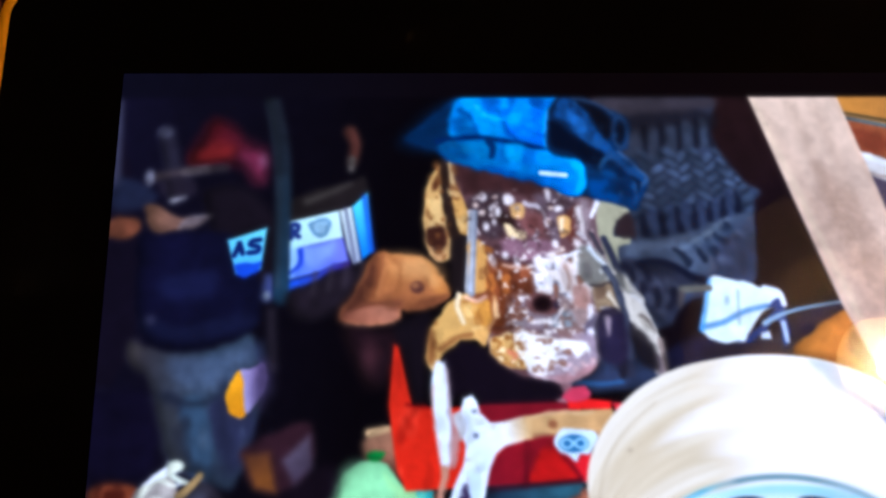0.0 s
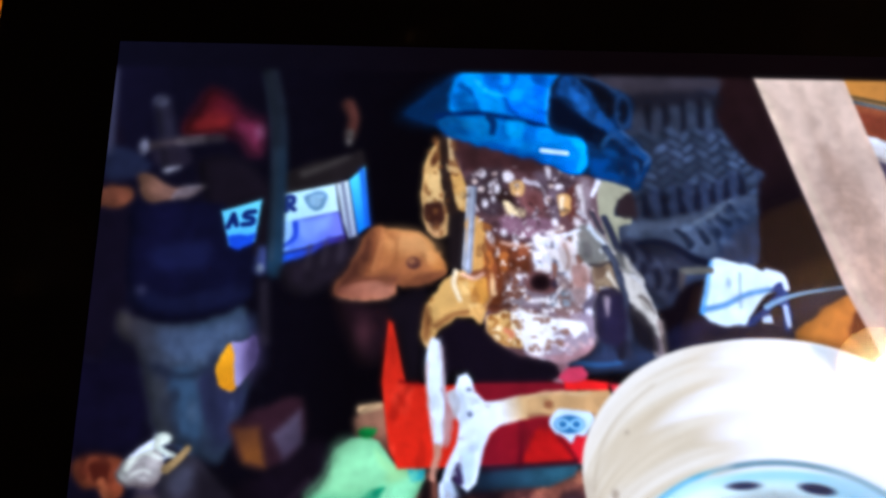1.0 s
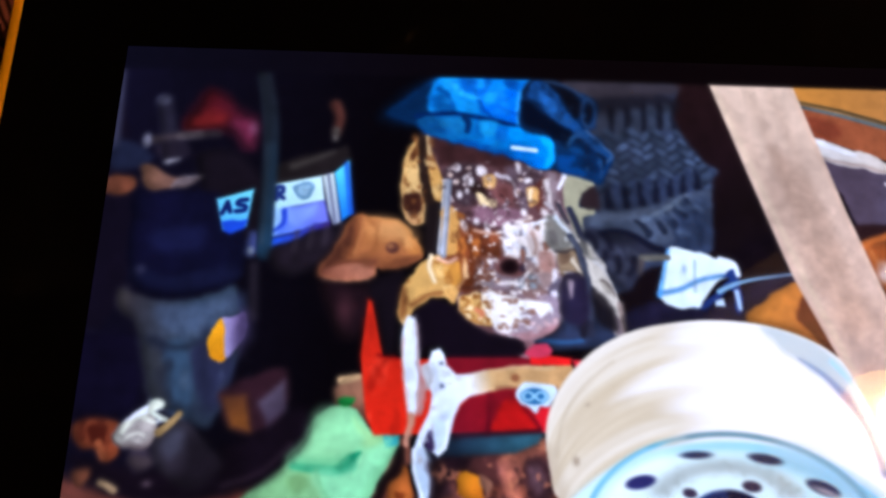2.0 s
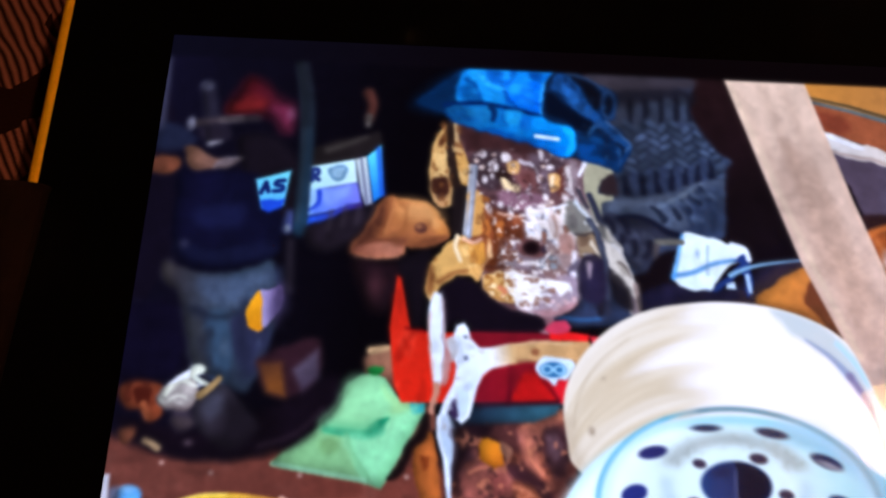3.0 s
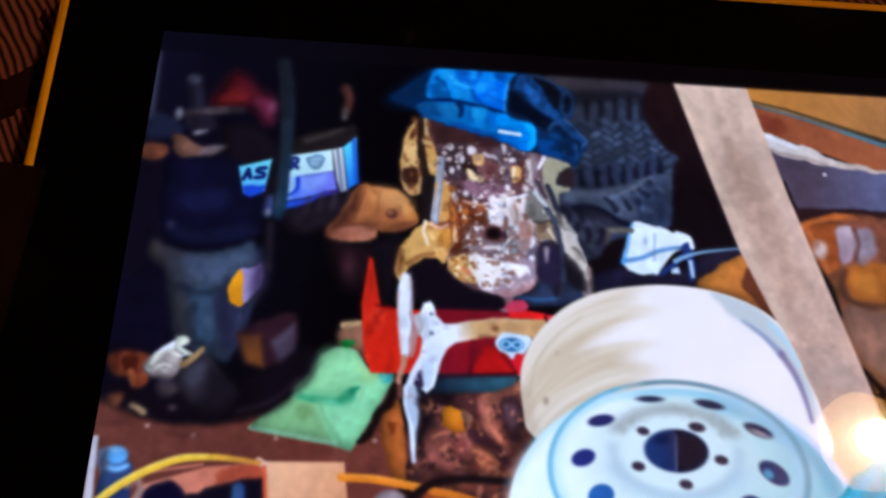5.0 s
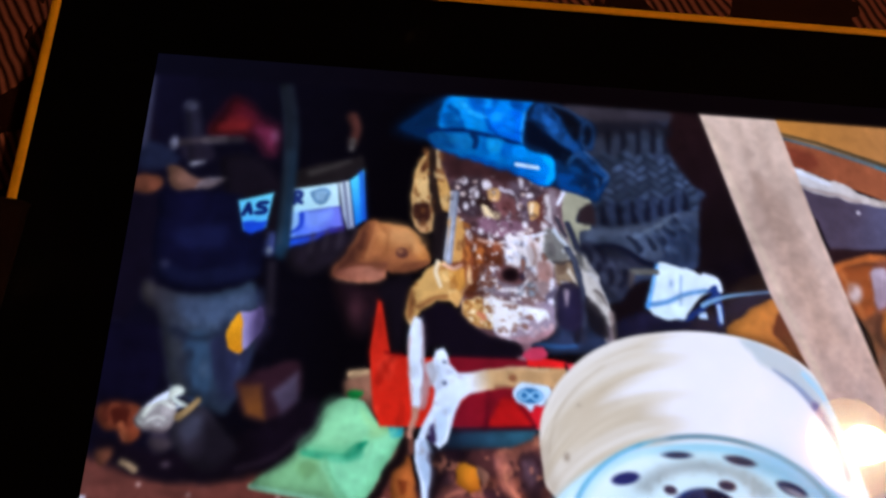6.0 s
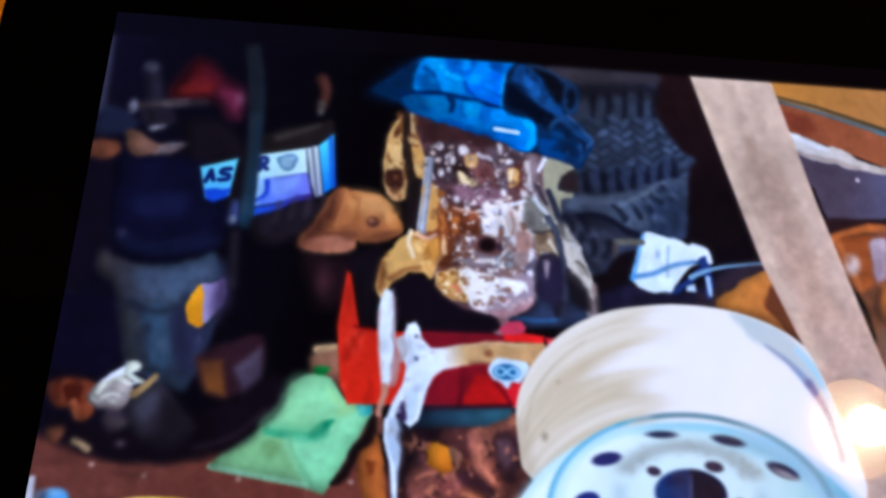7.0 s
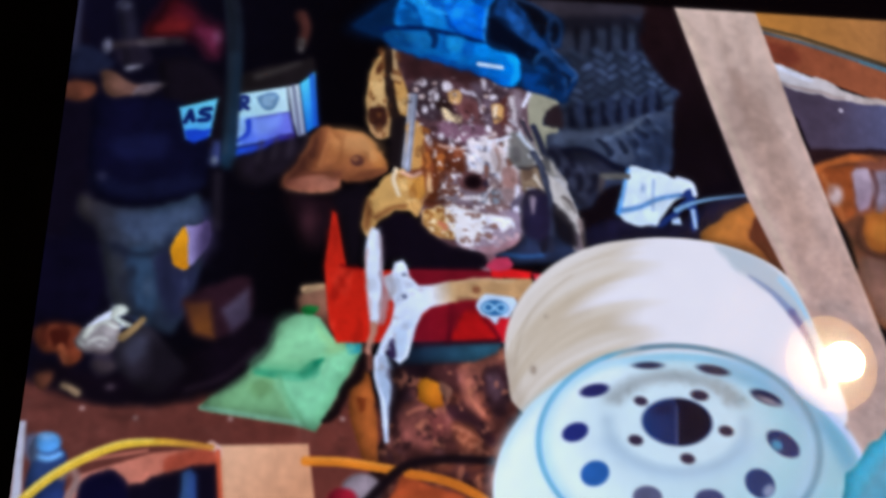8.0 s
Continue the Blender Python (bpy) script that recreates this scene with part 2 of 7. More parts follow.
part("back_shell", skin([ring(-5, 4.5, -10.6), ring(-2, 6.5, -10.0), ring(-0.5, 7.6, -7.5), ring(0, 8.0, -4.0), ring(-0.05, 8.0, -1.3), ring(-0.5, 7.5, -0.6), ring(-1.0, 7.0, -0.35), ring(-RIM + 0.05, 6.2, -0.25), ring(-RIM + 0.05, 6.2, -2.0)], True, True), YELLOW, tablet, "canary yellow plastic shell", True)
part("bezel", skin([ring(-RIM, 6.1, -1.9), ring(-RIM, 6.1, -0.78)]), BLACK, tablet, "black border round the display")
cover = skin([ring(-RIM - 0.02, 6.1, -0.77), ring(-RIM - 0.02, 6.1, -0.15), ring(-RIM - 0.2, 5.9, 0.0)], False, True)
part("cover_glass", cover, GLASS_M, tablet, "clear glossy glass")
screen = part("screen", skin([([(x * mm, y * mm) for x, y in loop_of(0, LCD_W, -LCD_H, 0, 0.3, 2)], GLASS - 0.76 * mm), ([(x * mm, y * mm) for x, y in loop_of(0, LCD_W, -LCD_H, 0, 0.3, 2)], GLASS - 0.72 * mm)]), BLACK, tablet, "lit display showing a photograph of a cluttered shed")

# ---- the still photograph that the lit display shows: flat like the display itself, on the grid of its picture cells ----
CELL = 0.165
NX, NY = int(LCD_W / CELL), int(LCD_H / CELL)
GX, GY = np.meshgrid(np.arange(NX + 1) * LCD_W / NX, -np.arange(NY + 1) * LCD_H / NY)
shown = np.zeros((NY + 1, NX + 1, 3), np.float32)
owner = np.zeros((NY + 1, NX + 1), np.int16)
pieces = []
rng = np.random.default_rng(7)


def smooth_noise(size, seed, ratio=1.0):
    """Smooth random values, 0 to 1, whose bumps are that many millimetres wide."""
    r = np.random.default_rng(seed)
    u, v = GX / size, -GY / (size * ratio)
    table = r.random((int(v.max()) + 3, int(u.max()) + 3))
    i, j = u.astype(int), v.astype(int)
    a, b = u - i, v - j
    a, b = a * a * (3 - 2 * a), b * b * (3 - 2 * b)
    return (table[j, i] * (1 - a) + table[j, i + 1] * a) * (1 - b) + (table[j + 1, i] * (1 - a) + table[j + 1, i + 1] * a) * b


def layered(size, seed, ratio=1.0):
    return (smooth_noise(size, seed, ratio) * 4 + smooth_noise(size / 2, seed + 1, ratio) * 2 + smooth_noise(size / 4, seed + 2, ratio)) / 7


WIDE, FINE = layered(9.0, 11), layered(1.6, 21)
BENT_X, BENT_Y = GX + (layered(2.2, 31) - 0.5) * 0.9, GY + (layered(2.2, 41) - 0.5) * 0.9


def points(text):
    return np.array([[float(c) for c in p.split(",")] for p in text.split()])


def eased(p, closed, steps=5):
    """A smooth curve through the points."""
    n, out = len(p), []
    for i in range(n if closed else n - 1):
        if closed:
            a, b, c, d = p[i - 1], p[i], p[(i + 1) % n], p[(i + 2) % n]
        else:
            a, b, c, d = p[max(i - 1, 0)], p[i], p[i + 1], p[min(i + 2, n - 1)]
        for t in np.arange(steps) / steps:
            out.append(0.5 * (2 * b + (c - a) * t + (2 * a - 5 * b + 4 * c - d) * t * t + (3 * b - a - 3 * c + d) * t ** 3))
    return np.array(out if closed else out + [p[-1]])


def window(p, pad):
    j0, j1 = np.clip([int(-(p[:, 1].max() + pad) * NY / LCD_H), int(-(p[:, 1].min() - pad) * NY / LCD_H) + 2], 0, NY + 1)
    i0, i1 = np.clip([int((p[:, 0].min() - pad) * NX / LCD_W), int((p[:, 0].max() + pad) * NX / LCD_W) + 2], 0, NX + 1)
    return np.s_[j0:j1, i0:i1]


def to_segments(p, q, x, y):
    """The least distance to the segments p to q, and how far along the whole that is."""
    best, along = np.full(x.shape, 1e9), np.zeros(x.shape)
    for k, (a, b) in enumerate(zip(p, q)):
        d = b - a
        t = np.clip(((x - a[0]) * d[0] + (y - a[1]) * d[1]) / max(d @ d, 1e-9), 0, 1)
        e = np.hypot(x - a[0] - t * d[0], y - a[1] - t * d[1])
        near = e < best
        best, along = np.where(near, e, best), np.where(near, (k + t) / len(p), along)
    return best, along


def ramp(d, soft):
    t = np.clip(0.5 - d / soft, 0, 1)
    return t * t * (3 - 2 * t)


def area(text, soft=0.5, curved=True, bent=True):
    p = points(text)
    if curved:
        p = eased(p, True)
    w = window(p, soft + 0.6)
    x, y = (BENT_X[w], BENT_Y[w]) if bent else (GX[w], GY[w])
    q = np.roll(p, -1, 0)
    d, _ = to_segments(p, q, x, y)
    inside = np.zeros(x.shape, bool)
    for (ax, ay), (bx, by) in zip(p, q):
        if ay != by:
            inside ^= ((ay > y) != (by > y)) & (x < (bx - ax) * (y - ay) / (by - ay) + ax)
    return w, ramp(np.where(inside, -d, d), soft)


def quad(text, soft=0.4):
    return area(text, soft, False, False)


def oval(text, turn=0.0, soft=0.4, bent=False):
    (cx, cy), (rx, ry) = points(text)
    p = np.array([[cx - rx - ry, cy - ry - rx], [cx + rx + ry, cy + ry + rx]])
    w = window(p, soft)
    x, y = ((BENT_X if bent else GX)[w] - cx, (BENT_Y if bent else GY)[w] - cy)
    c, s = math.cos(radians(turn)), math.sin(radians(turn))
    u, v = (x * c - y * s) / rx, (x * s + y * c) / ry
    return w, ramp((np.hypot(u, v) - 1) * min(rx, ry), soft)


def arc(text, width, a0=0.0, a1=360.0, turn=0.0, soft=0.4):
    """Part of the line of an oval, from one angle to another (0: right, 90: up)."""
    (cx, cy), (rx, ry) = points(text)
    p = np.array([[cx - rx, cy - ry], [cx + rx, cy + ry]])
    w = window(p, width + soft)
    x, y = (GX[w] - cx) / rx, (GY[w] - cy) / ry
    m = ramp(abs(np.hypot(x, y) - 1) * min(rx, ry) - width / 2, soft)
    ang = (np.degrees(np.arctan2(y, x)) - a0) % 360
    span = (a1 - a0) % 360 or 360
    return w, m * np.clip((span - ang) / 12, 0, 1) * np.clip(ang / 12, 0, 1) if span < 360 else m


def line(text, width, end=None, soft=0.4, curved=True, bent=False):
    p = points(text)
    if curved and len(p) > 2:
        p = eased(p, False)
    w = window(p, max(width, end or 0) + soft)
    x, y = (BENT_X[w], BENT_Y[w]) if bent else (GX[w], GY[w])
    d, along = to_segments(p[:-1], p[1:], x, y)
    return w, ramp(d - (width + ((end if end is not None else width) - width) * along) / 2, soft)


def paint(name, where, colour, other=None, span=None, mottle=0.10, alpha=1.0, own=True):
    """Lays a colour, or a run of two colours between two points, on the picture, for the thing of that name."""
    w, m = where
    c = np.array(colour, float) / 255
    if other is not None:
        (ax, ay), (bx, by) = points(span)
        t = np.clip(((GX[w] - ax) * (bx - ax) + (GY[w] - ay) * (by - ay)) / ((bx - ax) ** 2 + (by - ay) ** 2), 0, 1)[..., None]
        c = c * (1 - t) + np.array(other, float) / 255 * t
    c = c * (1 + mottle * ((WIDE[w] - 0.5) * 2 + (FINE[w] - 0.5) * 1.6))[..., None]
    a = (m * alpha)[..., None]
    shown[w] = shown[w] * (1 - a) + np.clip(c, 0, 1) * a
    if own:
        if name not in pieces:
            pieces.append(name)
        o = owner[w]
        o[m > 0.5] = pieces.index(name)


def speckle(name, where, colour, field, least, alpha=1.0, soft=0.06):
    """Spots of a colour within a shape, where a field of noise is high."""
    w, m = where
    paint(name, (w, m * np.clip((field[w] - least) / soft, 0, 1)), colour, alpha=alpha, own=False)


EVERYWHERE = np.s_[0:NY + 1, 0:NX + 1], np.ones((NY + 1, NX + 1))
# the dark of the shed behind everything, a little lighter and bluer to the display's end
paint("shed_background", EVERYWHERE, (13, 11, 27), (5, 3, 7), "0,0 45,-8", 0.12)
paint("shed_background", area("75.0,1.6 113.9,4.5 121.0,-24.3 121.5,-38.7 109.5,-45.7 91.3,-44.6 80.2,-41.1"), (30, 15, 18), (14, 8, 14), "94.1,-7.1 96.1,-31.5", 0.2)
paint("shed_background", area("-6.1,-16.0 1.1,-11.5 5.1,-38.1 2.3,-48.9 1.4,-60.8 -0.1,-60.9"), (15, 10, 22), alpha=0.7, own=False)
# wall and shelves behind the post
paint("ochre_panel", quad("111.8,-2.1 155.7,-0.1 150.2,-18.9 138.6,-13.7 113.4,-7.4", 0.5), (190, 122, 52), (172, 112, 62), "114.2,-5.0 138.2,-10.1", 0.05)
paint("brown_board", quad("113.4,-7.4 138.4,-14.7 151.5,-17.7 150.4,-24.2 137.5,-21.1 115.6,-13.6", 0.5), (136, 68, 42), (158, 86, 54), "114.9,-9.3 137.0,-18.6", 0.10)
paint("brown_board", area("114.3,-9.9 119.2,-10.8 120.1,-13.2 116.7,-14.0", 1.6), (112, 46, 32), own=False, alpha=0.7)
paint("steel_edge", line("113.5,-7.8 120.5,-9.3 129.1,-11.7 138.4,-14.6 150.3,-18.0", 0.6, 1.1, 0.5, False), (132, 142, 142), mottle=0.1)
paint("steel_edge", line("131.2,-12.5 138.4,-14.7 150.3,-18.1", 0.5, 0.9, 0.6, False), (96, 166, 186), own=False, alpha=0.8)
paint("steel_edge", line("113.6,-7.0 120.6,-8.4 129.2,-10.9 138.6,-13.6 150.5,-17.0", 0.5, 0.8, 0.6, False), (72, 58, 38), own=False)
paint("grey_beam", area("115.9,-16.7 122.8,-18.6 129.2,-19.8 137.6,-20.7 151.8,-22.3 150.4,-30.4 136.4,-28.6 128.0,-28.8 120.5,-29.1", 0.6, False), (78, 64, 78), (88, 88, 116), "123.2,-24.1 136.1,-24.5", 0.08)
paint("grey_beam", area("119.4,-19.2 126.9,-20.4 127.0,-23.9 121.0,-24.8", 2.6), (66, 54, 66), own=False, alpha=0.6)
paint("torn_insulation", area("114.7,-13.7 116.2,-14.0 118.6,-14.6 122.0,-15.8 124.7,-16.6 128.2,-18.5 133.6,-19.3 137.6,-20.2 149.6,-22.0 149.5,-22.7 137.5,-20.9 132.3,-20.5 127.0,-20.0 122.7,-19.1 118.4,-18.2 115.9,-17.1", 0.5), (214, 206, 200), (186, 166, 150), "116.6,-15.2 134.6,-19.9", 0.15)
paint("torn_insulation", line("116.6,-17.3 121.7,-18.4 127.0,-19.6", 0.5, 0.4, 0.6, True, True), (146, 118, 106), own=False, alpha=0.7)
paint("torn_insulation", line("115.5,-14.6 118.1,-15.3 121.9,-16.5", 0.9, 0.6, 0.8, True, True), (232, 232, 236), own=False, alpha=0.8)
paint("grey_beam", oval("126.59,-21.78 0.38,0.40"), (196, 182, 186), own=False)
paint("shed_background", area("120.0,-29.1 128.0,-28.8 136.4,-28.7 150.4,-30.0 149.8,-33.8 136.0,-31.3 121.3,-31.7", 0.8), (40, 22, 24))
# copper cups, with shading and pinkish highlight streaks painted on
paint("copper_pot", area("119.9,-32.7 122.4,-31.2 127.4,-29.6 133.3,-29.6 139.6,-30.2 152.7,-29.1 145.7,-67.7 127.5,-57.0 126.5,-48.9 124.4,-40.7 121.8,-36.5", 0.8), (92, 50, 34), (104, 62, 42), "122.3,-32.1 130.6,-48.7", 0.3)
paint("copper_pot", area("120.6,-32.4 123.1,-31.0 127.7,-29.6 132.1,-30.2 130.9,-31.1 127.3,-30.9 123.6,-32.2 121.7,-33.5", 0.9), (186, 96, 44), own=False, mottle=0.15)
paint("copper_pot", area("121.3,-33.5 125.5,-31.7 128.3,-31.7 128.1,-36.1 127.0,-40.1 124.4,-41.3 122.8,-38.6", 1.4), (150, 72, 34), own=False, mottle=0.2)
paint("copper_pot", area("128.4,-31.1 135.3,-30.6 141.6,-30.9 140.4,-38.7 132.0,-39.0 127.6,-40.1", 1.6), (120, 66, 48), own=False, mottle=0.25)
paint("copper_pot", area("128.1,-40.9 132.0,-39.0 136.2,-38.9 140.3,-39.8 139.4,-45.1 133.0,-46.5 129.0,-45.7", 1.4), (164, 90, 36), own=False, mottle=0.2)
paint("copper_pot", oval("131.9,-43.2 2.2,2.0", 0, 2.4), (202, 122, 48), own=False, alpha=0.8)
paint("copper_pot", line("128.1,-41.1 127.1,-44.2 128.8,-46.8 132.8,-47.8", 1.2, 1.0, 1.4), (60, 32, 26), own=False, alpha=0.8)
paint("copper_pot", area("127.2,-47.5 132.8,-48.2 141.0,-48.2 142.7,-62.1 131.2,-58.8 127.9,-54.0", 1.6), (112, 78, 66), own=False, mottle=0.25)
paint("copper_pot", line("122.1,-33.6 123.5,-36.4 125.0,-40.9", 0.8, 0.8, 1.0), (196, 116, 62), own=False, alpha=0.5)
paint("glass_jar", area("127.5,-32.7 129.2,-31.9 130.5,-32.7 130.7,-36.0 129.5,-38.7 127.9,-39.4 127.4,-37.3", 0.9), (182, 158, 164), (150, 122, 132), "128.0,-32.9 128.8,-39.1", 0.15)
paint("glass_jar", area("131.1,-33.1 134.1,-32.5 134.7,-35.8 133.1,-38.2 130.9,-38.8", 1.6), (140, 122, 130), own=False, mottle=0.2)
paint("glass_jar", line("131.0,-32.5 131.4,-35.5 130.3,-38.6", 0.8, 0.6, 0.8), (92, 54, 52), own=False, alpha=0.8)
paint("glass_jar", oval("124.0,-37.0 1.2,1.7", 20, 1.4), (206, 176, 164), own=False)
paint("glass_jar", oval("123.3,-36.0 0.7,1.0", 20, 1.0), (160, 110, 88), own=False, alpha=0.7)
# old tyre with a deep tread
TYRE = "73.9,-4.3 91.8,-3.9 92.0,-9.0 93.0,-13.5 94.9,-16.9 96.7,-19.1 98.3,-20.3 97.2,-22.3 96.9,-26.9 96.5,-31.4 95.7,-34.6 89.6,-36.2 84.9,-37.8 82.5,-40.7 80.2,-41.1 78.1,-38.2 76.1,-35.1 74.7,-30.5 73.9,-18.1"
paint("tyre", area(TYRE, 0.7), (44, 47, 60), (50, 60, 86), "77.5,-17.8 96.1,-21.3", 0.25)
paint("tyre", area("73.9,-4.3 91.8,-3.9 92.1,-6.3 83.1,-7.4 73.9,-7.3", 1.6), (52, 43, 48), own=False, alpha=0.85)
paint("tyre", area("77.7,-7.6 91.9,-6.6 92.3,-9.6 86.4,-9.1 78.7,-10.6", 1.6), (20, 17, 24), own=False, alpha=0.8)
paint("tyre", area("92.7,-13.8 95.2,-17.6 97.3,-20.6 96.7,-23.5 93.4,-22.6 91.4,-18.1", 2.2), (44, 56, 80), own=False, alpha=0.7)
TYRE_KEEP = np.zeros((NY + 1, NX + 1))
w, m = area(TYRE, 1.0)
TYRE_KEEP[w] = m


def on_tyre(where, colour, alpha, mottle=0.3):
    w, m = where
    paint("tyre", (w, m * TYRE_KEEP[w]), colour, alpha=alpha, mottle=mottle, own=False)


# upright lugs along the shoulder, then staggered blocks painted as if lit from the right
for k, text in enumerate(("80.0,-10.3 79.7,-14.1", "82.5,-9.8 82.5,-14.2", "85.4,-9.4 85.5,-13.3", "88.1,-9.0 88.2,-12.6", "90.8,-8.5 90.7,-12.2")):
    on_tyre(line(text, 1.5, 1.2, 1.2, True, True), (50 + 2 * k, 50 + 4 * k, 60 + 5 * k), 0.5)
for text in ("81.2,-9.2 81.1,-14.5", "84.1,-9.0 84.0,-14.1", "86.8,-8.6 86.9,-13.2", "89.6,-8.1 89.6,-12.5", "91.8,-8.5 92.1,-12.3"):
    on_tyre(line(text, 0.7, 1.0, 0.9, True, True), (13, 12, 20), 0.85)
r_lug = np.random.default_rng(53)
for row in range(6):
    for col in range(10):
        (x, y), = points("78.9,-14.9")
        x, y = x + 2.0 * col + 0.05 * row * col, y - 1.72 * row + (0.8 if col % 2 else 0.0) + 0.06 * col
        lit = 0.42 + 0.05 * col + 0.45 * r_lug.random()
        slant = 38 if col % 2 else -38
        on_tyre(oval(f"{x},{y - 0.6} 1.3,0.62", slant, 0.8, True), (13, 15, 24), 0.7)
        on_tyre(oval(f"{x},{y + 0.15} {0.95 + 0.3 * r_lug.random()},0.62", slant, 0.8, True), (56 * lit + 9, 66 * lit + 11, 86 * lit + 14), 0.8)
for text in ("80.0,-24.0 80.2,-27.1", "82.7,-23.5 83.0,-26.7", "85.5,-22.9 85.5,-26.1", "88.1,-22.4 87.8,-25.5", "90.4,-21.9 90.2,-24.9", "92.6,-21.3 92.4,-24.3", "94.7,-20.4 94.8,-23.2"):
    on_tyre(line(text, 0.7, 1.3, 0.9, True, True), (11, 12, 25), 0.9)
for text in ("81.5,-23.4 81.6,-26.8", "84.2,-23.0 84.2,-26.4", "86.8,-22.3 86.7,-25.5", "89.2,-21.7 89.1,-24.9", "91.5,-21.3 91.4,-24.1", "93.7,-20.5 93.6,-23.3"):
    on_tyre(line(text, 1.3, 1.0, 1.2, True, True), (40, 48, 72), 0.7)
# grey shoulder band with its tapering lugs
on_tyre(area("76.9,-28.0 80.5,-27.7 85.3,-27.0 89.0,-25.8 92.2,-24.7 95.4,-23.8 97.2,-24.1 96.9,-27.8 93.0,-30.3 88.7,-33.2 85.6,-32.3 81.5,-31.2 77.1,-31.3", 1.2), (66, 74, 92), 0.9)
on_tyre(area("76.9,-28.2 82.6,-27.6 86.8,-26.9 86.3,-28.2 81.5,-29.2 77.0,-30.0", 1.6), (82, 88, 104), 0.7)
on_tyre(area("91.0,-27.9 96.6,-25.2 96.3,-33.6 91.8,-33.9", 2.5), (40, 50, 72), 0.8)
for text in ("84.0,-29.1 85.1,-29.9 86.3,-31.4", "86.6,-28.4 87.6,-29.3 88.8,-30.8", "88.5,-27.2 89.5,-28.3 90.7,-29.8", "90.2,-26.0 91.2,-27.1 92.4,-28.4", "92.4,-24.9 93.4,-26.2 94.4,-27.5"):
    on_tyre(line(text, 0.35, 1.15, 0.7, True, True), (16, 20, 33), 0.85)
for text in ("85.7,-29.0 87.2,-28.2 88.9,-27.4", "87.6,-28.0 89.1,-27.0 90.2,-26.2", "89.6,-26.7 90.9,-25.7", "91.3,-25.7 92.8,-24.9"):
    on_tyre(line(text, 0.9, 0.5, 0.8, True, True), (100, 108, 122), 0.65)
# lugs below the band and the dark cable over them
on_tyre(area("76.0,-31.2 79.8,-31.0 83.9,-31.6 88.0,-34.1 85.9,-35.4 84.4,-38.0 81.9,-40.6 80.3,-40.0 78.3,-37.6 76.6,-35.9", 1.2), (36, 36, 50), 0.9)
for text in ("77.7,-32.4 79.0,-33.0 79.7,-34.6 78.7,-35.4 77.8,-34.0", "80.1,-33.2 81.6,-34.0 82.1,-35.6 80.9,-36.0 80.2,-34.6", "82.5,-33.6 84.2,-34.4 84.5,-35.4 83.1,-35.5 82.4,-34.7", "79.0,-35.9 80.5,-36.4 81.0,-37.8 79.6,-37.7", "81.5,-36.2 83.1,-36.2 83.2,-37.7 82.0,-38.1 81.4,-37.1", "81.0,-38.2 82.3,-38.4 82.0,-39.9 81.0,-39.2", "76.6,-34.5 77.8,-34.8 78.3,-36.5 77.3,-36.2"):
    on_tyre(area(text, 1.0), (66, 68, 86), 0.75)
for text in ("76.3,-31.7 77.5,-32.8 77.7,-34.0", "79.1,-31.6 79.9,-32.4 80.1,-33.9", "80.9,-35.5 81.4,-36.9 81.0,-37.8", "79.2,-34.7 79.0,-35.8 78.3,-36.4", "83.8,-35.7 83.4,-36.9 82.7,-38.1"):
    on_tyre(line(text, 1.0, 0.8, 0.8, True, True), (14, 13, 24), 0.85)
on_tyre(line("78.4,-31.4 80.5,-31.0 82.5,-31.2 84.6,-32.2 86.6,-33.5 88.3,-34.1", 0.7, 1.1, 0.6), (12, 13, 28), 0.95, 0.1)
for text in ("90.7,-27.3 92.0,-29.1 93.0,-29.8", "92.5,-25.7 93.8,-27.5 95.2,-28.2", "89.2,-28.9 90.5,-30.3 91.1,-32.5", "91.9,-30.2 92.5,-32.0 92.5,-33.9", "94.1,-28.6 94.7,-30.8 94.4,-33.4"):
    on_tyre(line(text, 1.1, 0.7, 1.2, True, True), (26, 34, 54), 0.6)
for text in ("91.6,-30.8 92.6,-31.3", "93.7,-26.8 95.2,-27.0", "91.1,-26.2 92.4,-27.2", "86.1,-28.7 87.5,-29.0", "88.5,-27.8 89.9,-28.5"):
    on_tyre(line(text, 1.2, 0.8, 1.2, True, True), (84, 98, 122), 0.5)
# black bag, orange tool and tag behind the wheel
paint("black_bag", area("77.1,-47.8 82.2,-44.4 87.3,-42.3 95.1,-43.4 102.9,-39.2 108.7,-37.3 110.8,-40.8 108.9,-46.6 96.8,-47.0", 0.8), (24, 22, 44), (34, 28, 46), "83.1,-45.7 108.6,-38.0", 0.25)
paint("orange_tool", area("100.8,-45.9 102.8,-42.6 106.6,-40.2 111.0,-38.9 115.7,-44.4 116.9,-51.8 109.6,-49.3", 0.6), (206, 124, 52), (180, 102, 48), "102.6,-43.1 110.7,-47.4", 0.12)
paint("orange_tool", area("110.1,-41.3 112.2,-40.8 115.3,-49.1 114.1,-51.9 110.3,-46.5 108.6,-44.7", 0.8), (92, 44, 28), own=False)
paint("paper_tag", area("89.2,-33.7 91.4,-33.6 97.4,-35.3 99.5,-36.1 99.9,-37.9 97.2,-38.7 93.8,-43.0 92.3,-43.7 88.7,-43.1 87.1,-41.4 87.9,-38.0", 0.5), (216, 234, 236), (226, 238, 238), "87.8,-41.8 97.5,-34.7", 0.06)
paint("paper_tag", line("87.4,-41.2 90.6,-40.5 94.0,-38.9 97.7,-38.1", 0.9, 0.7, 0.7), (92, 142, 190), own=False)
paint("paper_tag", line("87.3,-41.6 88.2,-38.0 89.2,-34.1", 0.8, 0.5, 0.6), (70, 150, 220), own=False, alpha=0.8)
